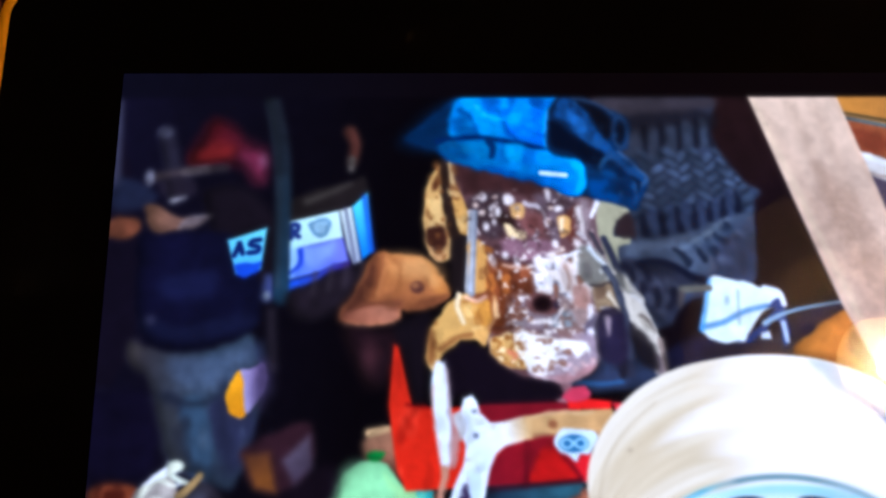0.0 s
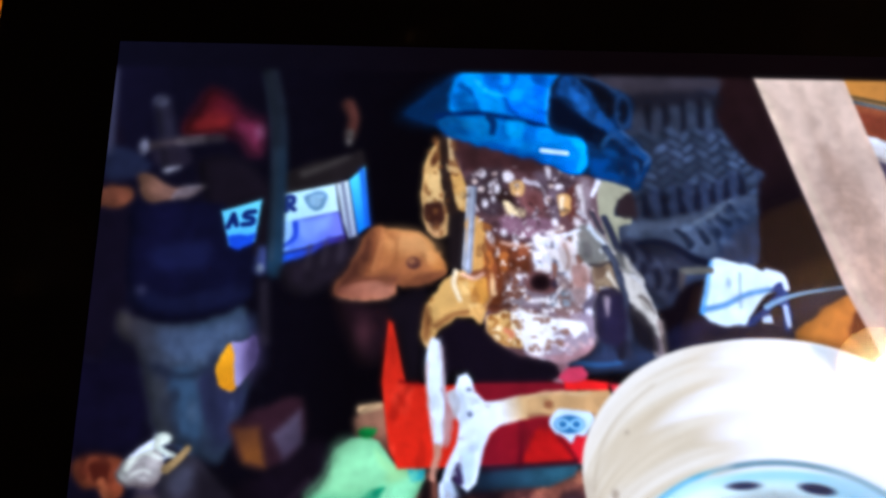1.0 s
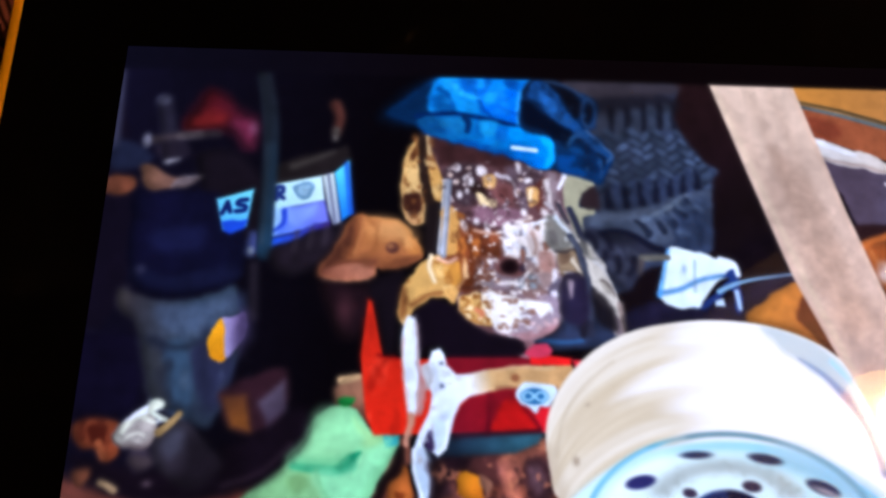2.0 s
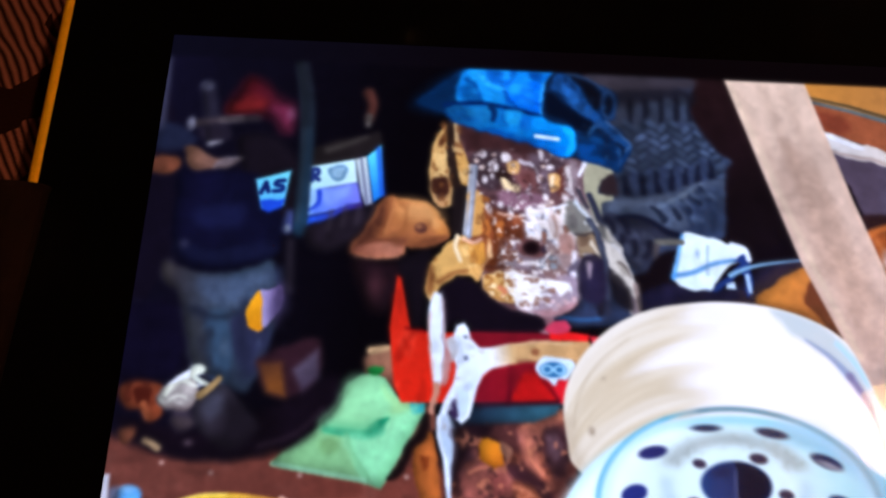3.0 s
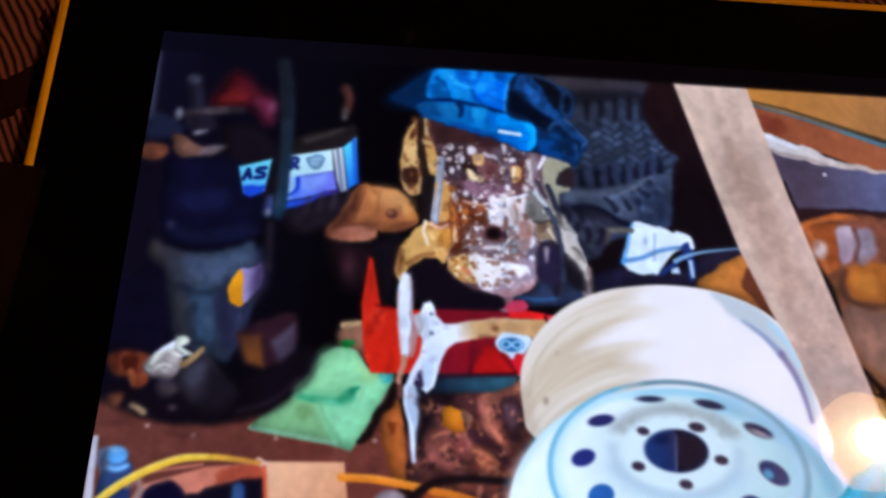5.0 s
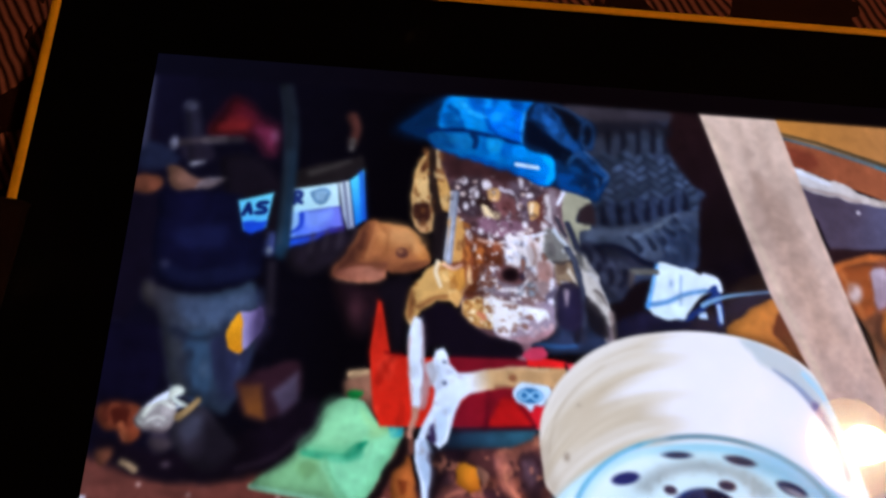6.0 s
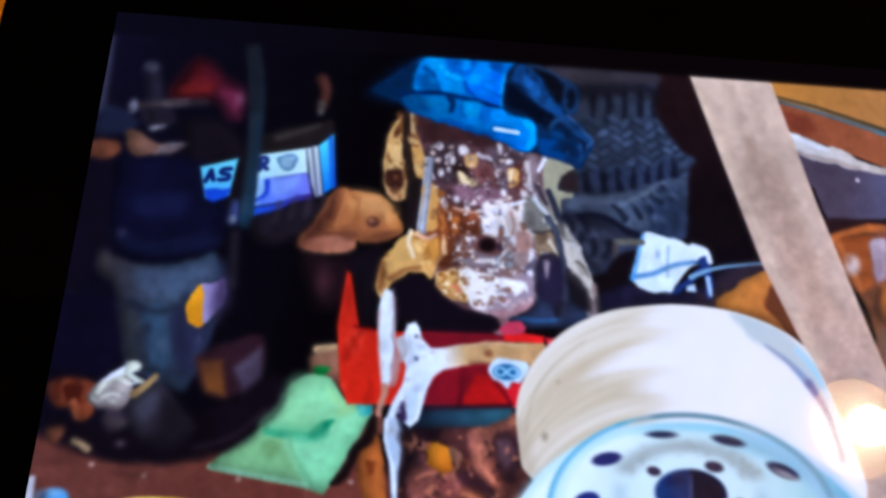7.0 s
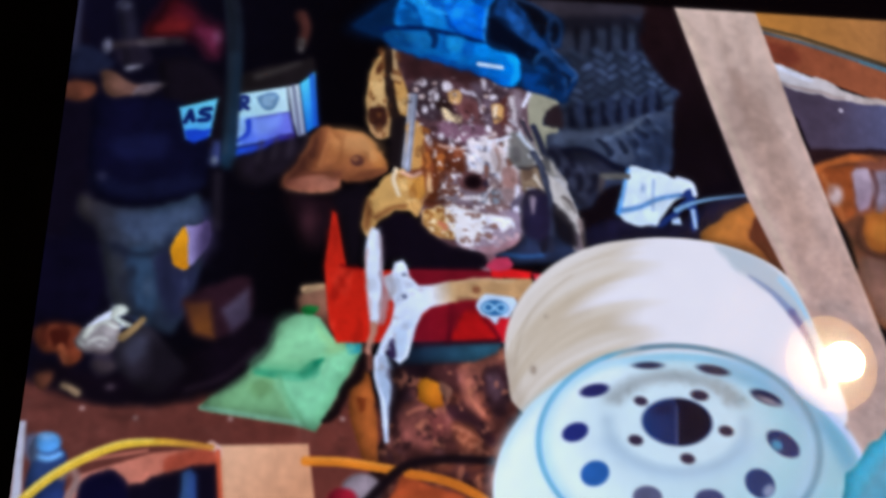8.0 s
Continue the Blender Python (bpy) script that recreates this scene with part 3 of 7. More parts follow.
paint("paper_tag", line("93.3,-35.8 93.0,-40.8", 0.35, 0.35, 0.5), (110, 140, 176), own=False, alpha=0.7)
paint("paper_tag", oval("91.51,-37.26 0.37,0.67", 0, 0.6), (120, 150, 190), own=False, alpha=0.6)
paint("charger_cable", area("92.3,-43.5 93.7,-43.2 98.4,-38.7 97.3,-38.1 100.2,-37.0 100.1,-43.5 99.2,-44.0 98.6,-40.4 95.1,-43.2", 0.4), (28, 48, 104))
paint("paper_tag", quad("96.1,-42.2 97.4,-41.8 97.6,-43.1 95.9,-43.1"), (190, 214, 232))
paint("paper_tag", line("99.6,-40.7 99.9,-43.4", 0.8, 0.7), (168, 196, 222))
paint("paper_tag", line("97.4,-35.4 99.5,-36.1 100.1,-37.9", 1.0, 0.9, 0.5), (222, 232, 240), own=False)
paint("charger_cable", line("96.8,-40.7 99.6,-39.4 103.1,-38.5 109.6,-37.5", 0.9, 0.25, 0.4), (122, 166, 196))
paint("steel_clip", line("84.9,-35.5 89.0,-35.3", 1.1, 1.0, 0.5), (126, 122, 112))
paint("steel_clip", line("84.8,-36.2 84.4,-38.0", 1.0, 0.6, 0.6), (110, 98, 100))
# rough plank that leans as a post
paint("wooden_post", quad("97.9,-2.1 112.2,-1.3 119.1,-26.7 124.7,-45.0 130.2,-62.8 134.3,-77.8 126.7,-86.2 117.5,-64.4 115.0,-52.4 108.8,-38.0 103.2,-19.9", 0.5), (216, 188, 168), (194, 163, 149), "104.2,-4.5 124.3,-53.4", 0.07)
paint("wooden_post", area("107.4,-16.0 112.9,-20.9 116.8,-32.8 119.5,-44.3 115.5,-46.3 111.0,-33.1", 3.0), (172, 138, 120), own=False, alpha=0.5, mottle=0.15)
for text in ("100.5,-6.9 106.9,-23.3 112.3,-39.8", "105.1,-5.5 110.7,-24.1 116.9,-42.5", "109.1,-6.3 114.5,-25.9 120.4,-45.2"):
    paint("wooden_post", line(text, 1.4, 2.2, 2.6, True, True), (170, 138, 118), own=False, alpha=0.22)
speckle("wooden_post", area("99.2,-4.8 111.3,-4.0 129.1,-60.6 117.9,-60.9", 1.0), (160, 130, 116), layered(6.0, 301, 2.0), 0.54, 0.3, 0.3)
paint("wooden_post", line("99.2,-4.8 104.2,-19.3 110.6,-38.0 116.7,-53.7", 0.9, 0.9, 1.2, False), (216, 194, 166), own=False, alpha=0.5)
paint("wooden_post", line("112.3,-4.0 118.6,-26.3 124.3,-44.7 129.8,-62.3", 0.5, 0.5, 0.6, False), (214, 180, 158), own=False, alpha=0.6)
paint("wooden_post", area("117.3,-57.3 124.1,-55.3 128.7,-64.1 126.7,-86.2 122.3,-71.2", 3.0), (166, 146, 136), own=False, alpha=0.6, mottle=0.1)
# gas bottle, clutter and paint can at the dark end of the shed
# faint grey streak along the display's left edge
paint("thin_mast", line("-0.2,-3.7 0.1,-13.5 0.2,-19.3", 1.0, 1.8, 1.0), (42, 40, 58))
paint("thin_mast", area("-0.0,-17.7 3.6,-17.9 6.8,-20.3 4.3,-22.4 0.1,-22.4", 1.4), (26, 30, 50), own=False)
paint("red_sack", area("11.2,-14.6 12.6,-11.0 14.6,-7.9 17.4,-9.2 20.8,-12.0 22.6,-13.4 22.7,-17.8 20.9,-18.2 19.4,-16.0 15.9,-14.7 12.8,-15.2", 3.6), (78, 15, 22), (70, 20, 38), "13.0,-12.2 22.2,-15.8", 0.25)
paint("red_sack", area("11.4,-14.7 13.0,-12.5 15.5,-11.7 17.8,-12.8 16.9,-14.4 13.8,-15.0", 2.6), (132, 30, 30), own=False, alpha=0.8)
paint("red_sack", area("18.9,-13.6 22.0,-13.5 22.7,-17.5 21.2,-18.1 19.7,-15.9", 2.2), (116, 36, 62), own=False, alpha=0.8)
paint("red_sack", oval("22.21,-14.66 0.67,0.96", 0, 1.8), (150, 84, 112), own=False, alpha=0.6)
paint("shed_background", line("-0.1,-5.4 0.0,-10.1 -0.0,-14.3 0.3,-18.0", 1.0, 1.3, 1.4), (46, 46, 60), own=False, alpha=0.6)
paint("gas_bottle", area("13.8,-19.8 19.9,-19.3 25.2,-25.1 25.0,-32.1 21.5,-33.3 16.2,-27.7", 2.4), (24, 17, 25), alpha=0.8)
paint("gas_bottle", area("5.0,-26.0 10.6,-25.8 17.5,-26.2 20.4,-29.4 22.4,-34.5 21.8,-40.5 17.3,-42.5 11.6,-43.6 7.3,-42.5 5.1,-39.0 4.4,-31.7", 0.8), (12, 11, 32), (10, 10, 28), "4.9,-28.8 21.1,-37.3", 0.2)
paint("gas_bottle", area("8.3,-32.9 15.5,-32.0 15.4,-35.7 9.1,-35.9", 2.4), (20, 22, 52), own=False, alpha=0.8)
paint("gas_bottle", area("6.0,-38.5 12.0,-40.0 20.3,-38.3 21.4,-40.5 12.3,-42.5 6.3,-40.7", 1.6), (18, 20, 44), own=False, alpha=0.8)
paint("gas_bottle", oval("6.92,-39.09 0.75,0.73", 0, 1.2), (46, 44, 66), own=False, alpha=0.8)
paint("gas_valve", line("7.4,-10.2 8.5,-14.9 9.4,-20.1", 2.4, 2.6, 1.6), (38, 36, 52))
paint("gas_valve", oval("7.20,-9.97 1.14,0.98", 0, 1.0), (86, 88, 108), own=False, alpha=0.8)
paint("gas_valve", line("6.3,-17.2 10.9,-16.3 16.6,-15.8", 1.3, 0.9, 1.3), (70, 60, 66))
paint("gas_valve", line("10.5,-16.5 13.8,-16.0", 1.2, 1.0, 1.2), (100, 90, 94), own=False)
paint("gas_valve", oval("5.30,-17.29 0.66,1.15", 0, 0.7), (168, 170, 192))
paint("gas_valve", line("8.9,-21.0 10.7,-20.4", 1.0, 0.7, 0.6), (178, 178, 190))
paint("gas_valve", area("6.9,-18.0 11.5,-17.3 12.5,-19.9 8.2,-20.4", 1.2), (34, 28, 40), own=False, alpha=0.8)
paint("cardboard_scrap", area("-0.3,-23.8 2.6,-23.6 4.2,-24.3 4.2,-26.0 2.1,-26.9 -0.3,-26.3", 0.8), (134, 76, 52), mottle=0.2)
paint("cardboard_scrap", area("5.1,-21.9 8.0,-22.4 10.8,-23.7 14.5,-23.3 12.4,-25.0 9.3,-25.8 6.3,-25.9", 0.8), (138, 96, 72), (120, 92, 86), "6.0,-24.0 14.2,-23.5", 0.2)
paint("cardboard_scrap", area("11.2,-23.9 13.3,-23.1 14.5,-23.4 12.4,-25.0 10.1,-25.5", 1.0), (140, 130, 132), own=False, alpha=0.8)
paint("grey_stand", area("4.0,-42.2 6.1,-42.7 10.4,-43.8 17.4,-43.1 21.3,-41.4 22.4,-44.5 23.5,-49.8 22.2,-55.1 21.7,-58.5 19.3,-62.8 15.0,-60.4 11.2,-59.3 9.0,-53.0 7.1,-47.8 4.6,-45.7", 1.0), (46, 42, 52), (47, 60, 84), "5.4,-47.0 15.4,-48.4", 0.2)
paint("grey_stand", area("8.5,-49.5 13.2,-51.1 13.1,-53.7 9.7,-52.3", 1.6), (32, 36, 56), own=False)
paint("grey_stand", area("16.5,-51.0 20.6,-50.4 22.5,-53.4 20.7,-60.2 18.1,-58.6 16.5,-55.3", 1.8), (38, 40, 72), own=False, alpha=0.9)
paint("grey_stand", area("7.8,-50.4 12.2,-52.9 14.2,-60.4 10.8,-58.9", 2.0), (52, 54, 66), own=False, alpha=0.9)
paint("grey_stand", area("12.2,-51.1 15.5,-51.0 17.1,-60.4 13.9,-60.5", 1.6), (46, 68, 98), own=False, alpha=0.8)
paint("grey_stand", oval("4.96,-43.67 0.90,1.61", 0, 1.4), (70, 64, 70), own=False, alpha=0.7)
STAND = area("4.3,-44.4 10.4,-45.2 17.0,-44.5 22.9,-42.9 24.2,-48.3 24.3,-56.3 21.1,-62.2 15.3,-60.6 12.1,-57.9 8.1,-49.2", 2.0)
speckle("grey_stand", STAND, (26, 28, 44), layered(3.2, 591, 1.6), 0.55, 0.6, 0.2)
speckle("grey_stand", STAND, (78, 90, 116), layered(2.6, 593, 1.8), 0.60, 0.4, 0.2)
paint("grey_stand", area("10.3,-44.5 17.1,-44.7 22.9,-42.9 22.9,-47.0 17.6,-48.7 11.7,-48.2", 2.4), (64, 78, 112), own=False, alpha=0.55)
paint("grey_stand", line("9.9,-50.1 13.1,-51.2 17.0,-50.4", 0.9, 0.6, 1.4, True, True), (22, 26, 42), own=False, alpha=0.7)
paint("grey_stand", line("17.9,-48.7 18.1,-54.7 19.4,-60.4", 1.6, 2.0, 2.2, True, True), (24, 26, 46), own=False, alpha=0.6)
paint("yellow_label", area("19.6,-46.8 21.5,-46.2 23.7,-45.7 24.0,-49.1 22.5,-51.6 21.0,-52.8 19.8,-52.6", 0.5), (156, 146, 186), (110, 84, 130), "20.0,-49.1 23.9,-48.5", 0.08)
paint("yellow_label", area("20.0,-46.6 19.1,-47.2 18.4,-48.7 18.5,-50.7 19.0,-52.3 20.0,-53.0 21.0,-52.8 20.8,-49.9", 0.4), (222, 146, 24), (206, 128, 20), "18.7,-48.2 20.4,-52.6", 0.05)
paint("yellow_label", area("22.3,-46.2 24.3,-45.3 24.6,-50.3 22.7,-52.0", 2.4), (52, 44, 72), own=False, alpha=0.75)
paint("shelf_edge", line("0.3,-49.1 3.0,-49.4", 0.9, 0.5, 0.9), (38, 34, 58))
paint("gas_hose", line("23.6,-33.0 23.5,-35.8", 1.3, 1.7, 0.8), (70, 86, 150))
paint("gas_hose", oval("23.45,-35.73 0.51,0.65", 0, 0.8), (150, 172, 200), own=False)
paint("gas_hose", line("24.2,-38.1 24.7,-46.2", 1.2, 1.2, 1.5), (40, 34, 42), own=False, alpha=0.7)
paint("paint_can", area("25.5,-21.9 30.2,-19.4 35.5,-18.1 37.5,-17.2 38.0,-20.1 35.7,-21.9 26.1,-24.4", 0.8), (26, 20, 24), mottle=0.2)
paint("paint_can", line("29.0,-21.3 32.9,-19.7 35.5,-18.5", 1.0, 0.5, 1.0), (56, 48, 50), own=False)
paint("wooden_stick", line("35.4,-10.0 36.2,-12.1 35.8,-14.9", 2.0, 1.4, 1.0), (84, 44, 38))
paint("wooden_stick", line("35.7,-14.6 35.6,-16.2", 1.2, 0.8, 0.9), (92, 84, 78), own=False)
paint("paint_can", quad("17.4,-27.2 23.2,-25.3 22.9,-28.3 22.5,-31.7 20.4,-32.7 18.8,-32.4 18.0,-29.5", 0.6), (104, 196, 236), (70, 150, 226), "20.1,-26.1 20.2,-32.2", 0.06)
paint("paint_can", area("18.5,-31.3 22.4,-30.3 22.0,-32.1 20.3,-32.9 19.0,-32.6", 0.6, False), (24, 62, 190), own=False)
paint("paint_can", quad("25.7,-24.6 33.8,-22.7 34.5,-27.0 26.0,-29.0", 0.5), (176, 214, 240), (196, 216, 240), "26.3,-26.7 34.1,-24.8", 0.06)
paint("paint_can", quad("25.9,-29.0 34.5,-27.0 35.4,-30.6 31.1,-32.2 26.0,-33.6", 0.6), (80, 112, 226), (104, 104, 214), "26.7,-31.4 34.4,-28.7", 0.12)
paint("paint_can", area("28.2,-28.7 30.8,-28.0 33.4,-27.7 32.7,-30.0 29.7,-31.3", 1.6), (128, 150, 240), own=False, alpha=0.7)
paint("paint_can", area("26.0,-33.6 31.1,-32.1 35.4,-30.4 35.4,-31.4 31.1,-33.3 26.1,-35.4", 0.7, False), (30, 76, 196), (52, 36, 120), "26.8,-33.8 34.9,-31.0", own=False)
paint("paint_can", area("26.3,-28.8 28.2,-28.3 27.7,-31.4 26.1,-32.8", 1.0), (160, 196, 246), own=False, alpha=0.8)
paint("paint_can", line("28.2,-29.0 28.2,-31.0 26.7,-32.4", 0.9, 0.5, 0.6), (34, 60, 190), own=False)
paint("paint_can", quad("33.9,-22.7 35.7,-22.1 37.2,-30.7 36.0,-31.1 35.1,-28.6", 0.5), (196, 200, 218), (150, 150, 190), "34.9,-22.3 36.4,-30.9", 0.05)
paint("paint_can", line("34.8,-22.5 36.3,-30.8", 0.4, 0.4, 0.4), (96, 96, 130), own=False)
paint("paint_can", quad("35.8,-22.1 38.1,-19.9 39.0,-29.1 37.3,-30.5", 0.5), (84, 196, 246), (24, 104, 214), "36.6,-21.2 38.5,-29.9", 0.08)
paint("paint_can", line("37.7,-20.7 38.7,-28.9", 0.9, 0.9, 0.8), (24, 70, 190), own=False, alpha=0.8)
paint("can_lettering", line("18.5,-29.6 19.2,-27.7 19.7,-29.3", 0.75, 0.75, 0.3, False), (14, 30, 84))
paint("can_lettering", line("18.7,-28.9 19.6,-28.6", 0.55, 0.55, 0.3, False), (14, 30, 84))
paint("can_lettering", line("22.2,-27.2 21.1,-27.4 20.8,-28.0 22.0,-28.3 21.9,-29.0 20.6,-29.2", 0.75, 0.75, 0.3), (14, 34, 92))
paint("can_lettering", line("26.8,-27.0 26.8,-25.1 27.7,-25.0 27.7,-25.8 27.0,-26.1 27.9,-26.8", 0.75, 0.75, 0.3), (30, 48, 110))
paint("can_crest", area("29.3,-24.6 31.0,-23.9 32.8,-24.2 32.4,-25.8 31.2,-26.8 29.8,-26.1", 0.4), (100, 140, 168))
paint("can_crest", area("29.9,-24.7 31.1,-24.4 32.2,-24.5 31.9,-25.5 31.2,-26.2 30.1,-25.7", 0.4), (134, 170, 190), own=False)
paint("gas_hose", line("23.3,-4.8 24.6,-10.3 25.3,-16.2 25.5,-23.2 25.5,-28.8 25.6,-35.9", 2.1, 2.3, 0.9), (36, 44, 56), (30, 62, 88), "23.6,-7.4 25.9,-33.1", 0.2)
paint("gas_hose", line("22.8,-5.3 23.9,-11.6 24.6,-18.0 24.9,-26.0 25.0,-34.3", 0.9, 0.6, 1.0), (60, 76, 90), own=False, alpha=0.55)
paint("gas_hose", line("23.3,-4.8 24.6,-10.3 25.3,-16.2", 2.4, 2.2, 1.4), (20, 23, 32), own=False, alpha=0.45)
paint("crate", area("26.5,-35.7 31.1,-33.3 36.3,-31.4 35.3,-36.6 29.0,-39.7", 1.5), (26, 20, 28), mottle=0.3)
for k in range(4):
    paint("crate", line(f"{37.4 - 2.3 * k},{-31.0 - 0.5 * k} {37.0 - 2.3 * k},{-34.0 - 0.5 * k}", 0.8, 0.6, 1.0), (52, 44, 52), own=False, alpha=0.6)
# orange cap on a dark stand
paint("dark_stand", area("34.7,-40.4 39.5,-41.1 42.1,-41.0 43.1,-43.7 41.1,-48.3 38.6,-49.3 36.3,-45.8", 2.0), (24, 12, 18))
paint("dark_stand", oval("38.46,-44.95 1.20,2.17", 0, 2.5), (62, 32, 38), own=False, alpha=0.8)
paint("dark_stand", area("42.0,-40.5 46.3,-38.5 47.7,-38.9 46.5,-43.5 46.2,-51.6 44.5,-51.7 43.1,-44.6", 0.8), (16, 11, 18))
paint("leather_cap", area("34.2,-39.5 34.4,-37.9 36.0,-35.8 37.2,-33.1 38.6,-30.6 40.2,-29.4 41.6,-29.8 44.3,-29.7 47.0,-30.6 49.0,-32.8 50.1,-35.7 49.5,-37.0 46.2,-38.0 43.4,-37.8 42.7,-39.4 40.3,-40.3 36.4,-40.2", 0.6), (198, 124, 62), (186, 110, 64), "44.5,-30.2 44.0,-37.9", 0.10)
paint("leather_cap", area("34.4,-39.3 34.8,-37.8 36.4,-35.5 37.8,-32.6 39.4,-30.1 40.6,-30.2 40.0,-33.3 39.0,-36.2 38.4,-37.5", 2.4), (98, 52, 34), own=False, alpha=0.9)
paint("leather_cap", area("39.4,-30.1 41.0,-29.7 40.7,-31.8 39.8,-34.9 38.9,-36.4 38.5,-34.5", 1.6), (150, 84, 46), own=False, alpha=0.85)
paint("leather_cap", oval("45.0,-31.7 3.4,1.7", 14, 3.0), (232, 164, 96), own=False, alpha=0.85)
paint("leather_cap", area("47.2,-31.1 49.1,-33.2 50.0,-35.8 48.7,-36.5 47.7,-33.5", 1.6), (220, 140, 64), own=False, alpha=0.7)
paint("leather_cap", area("39.8,-36.2 42.6,-35.4 45.9,-36.2 48.9,-36.7 46.4,-37.8 43.5,-37.7 40.9,-37.4", 1.6), (146, 84, 48), own=False, alpha=0.7)
paint("leather_cap", area("34.4,-39.5 35.0,-38.2 37.1,-37.4 39.9,-37.2 42.7,-37.3 42.8,-38.8 42.3,-39.7 40.1,-40.2 36.6,-40.2", 0.9), (188, 118, 88), (150, 86, 62), "39.9,-37.6 35.7,-39.9", 0.12, own=False)
paint("leather_cap", line("36.0,-37.7 39.1,-37.1 42.7,-37.1", 0.7, 0.7, 0.8), (112, 60, 40), own=False, alpha=0.8)
paint("leather_cap", line("35.0,-40.1 38.2,-40.3 41.9,-39.9", 0.5, 0.5, 0.7), (196, 132, 100), own=False, alpha=0.35)
paint("leather_cap", area("34.2,-39.5 34.9,-37.3 36.9,-34.2 38.5,-31.0 39.6,-30.3 39.1,-34.1 37.7,-36.7 36.6,-37.7", 1.8), (74, 38, 28), own=False, alpha=0.8)
paint("leather_cap", area("43.5,-37.7 46.3,-36.6 49.7,-35.8 49.5,-37.1 46.4,-38.1", 1.0), (120, 66, 40), own=False, alpha=0.8)
paint("leather_cap", line("41.4,-30.0 42.8,-31.6 42.6,-35.1 41.9,-37.1", 0.6, 0.5, 1.2, True, True), (158, 92, 48), own=False, alpha=0.7)
paint("leather_cap", area("45.5,-30.6 47.8,-31.5 49.0,-33.9 48.0,-34.8 46.5,-32.7", 1.6), (238, 172, 100), own=False, alpha=0.65)
paint("leather_cap", oval("45.5,-34.7 1.05,0.95", 0, 0.6), (98, 54, 44), own=False)
paint("leather_cap", oval("45.2,-34.4 0.55,0.5", 0, 0.6), (156, 98, 62), own=False)
paint("leather_cap", line("41.0,-29.8 40.6,-32.2 39.6,-35.8", 0.5, 0.4, 0.7), (214, 138, 78), own=False, alpha=0.6)
paint("leather_cap", oval("42.2,-37.3 1.3,0.9", 0, 1.2), (120, 66, 44), own=False, alpha=0.7)
speckle("leather_cap", area("35.9,-36.7 39.4,-30.5 44.3,-30.2 48.7,-33.2 49.4,-36.5 43.1,-37.7", 1.0), (146, 84, 46), layered(1.8, 411), 0.58, 0.35, 0.2)
# engine part in worn cream paint and brown grease, with a blue cloth cap on top
paint("engine_part", area("49.8,-15.0 47.7,-17.2 46.6,-21.6 46.6,-27.0 47.4,-29.6 48.9,-30.7 50.7,-30.0 51.8,-26.3 51.7,-15.3", 0.5), (208, 160, 92), (196, 150, 92), "47.3,-17.6 50.4,-28.3", 0.12)
paint("engine_part", oval("48.47,-18.72 0.55,1.00", 20, 0.6), (86, 46, 26), own=False)
paint("engine_part", area("46.9,-26.0 48.5,-25.3 49.8,-26.2 49.9,-28.3 48.5,-29.2 47.3,-28.3", 0.7), (62, 30, 22), own=False)
paint("engine_part", area("47.3,-28.6 49.1,-28.8 49.9,-29.8 48.7,-30.6 47.8,-30.0", 0.5), (206, 150, 96), own=False)
paint("engine_part", area("50.9,-14.9 52.4,-15.4 53.0,-21.3 54.7,-26.6 58.2,-30.8 57.8,-36.5 51.6,-37.0 51.7,-30.1 50.5,-24.4", 0.5), (200, 148, 80), mottle=0.12)
paint("engine_part", line("50.0,-14.8 50.1,-20.4 50.7,-25.3 51.9,-27.7", 1.3, 1.6, 0.6), (38, 22, 18))
paint("engine_part", line("50.8,-15.3 51.1,-20.4", 0.8, 0.6, 0.5), (196, 160, 110), own=False)
paint("engine_part", area("50.5,-30.2 51.3,-26.8 53.7,-27.6 53.3,-34.8 50.7,-35.4", 0.6), (24, 17, 19))
paint("engine_part", area("52.1,-15.9 56.5,-16.5 65.0,-19.0 72.5,-21.1 74.5,-23.0 73.8,-28.0 75.6,-31.4 72.3,-36.8 71.9,-44.3 70.9,-47.1 66.9,-48.5 60.7,-48.0 56.8,-45.8 55.5,-43.6 55.7,-39.9 55.0,-36.7 57.1,-33.7 57.3,-30.8 54.4,-26.1 53.0,-21.3", 0.6), (84, 54, 54), (112, 90, 98), "54.8,-23.1 69.6,-42.6", 0.3)
GLINTS = layered(1.5, 51, 0.55)


def engine(where, colour, alpha=1.0, mottle=0.25):
    paint("engine_part", where, colour, alpha=alpha, mottle=mottle, own=False)


paint("engine_part", area("64.2,-48.3 68.6,-48.1 68.6,-50.8 66.9,-52.2 65.1,-51.4", 0.8), (150, 104, 110), mottle=0.3)
paint("engine_part", area("70.1,-31.3 74.7,-31.7 78.3,-35.6 78.7,-37.9 75.5,-39.0 72.8,-37.7 71.2,-34.9", 0.7), (156, 150, 142), mottle=0.3)
speckle("engine_part", area("70.1,-31.3 74.7,-31.7 78.3,-35.6 78.7,-37.9 75.5,-39.0 72.8,-37.7 71.2,-34.9", 0.7), (206, 198, 186), GLINTS, 0.5, 0.8)
paint("engine_part", area("73.7,-21.5 78.1,-22.8 76.0,-24.5 75.4,-27.2 77.5,-27.4 77.5,-28.2 75.9,-28.9 75.7,-31.6 74.7,-31.7 73.7,-29.0 72.9,-26.1", 0.5), (168, 162, 132), (150, 146, 118), "74.3,-22.0 75.1,-30.9", 0.08)
paint("shed_background", area("76.0,-24.5 78.1,-23.4 78.7,-27.3 77.5,-27.4 75.7,-27.1", 0.7), (40, 28, 32))
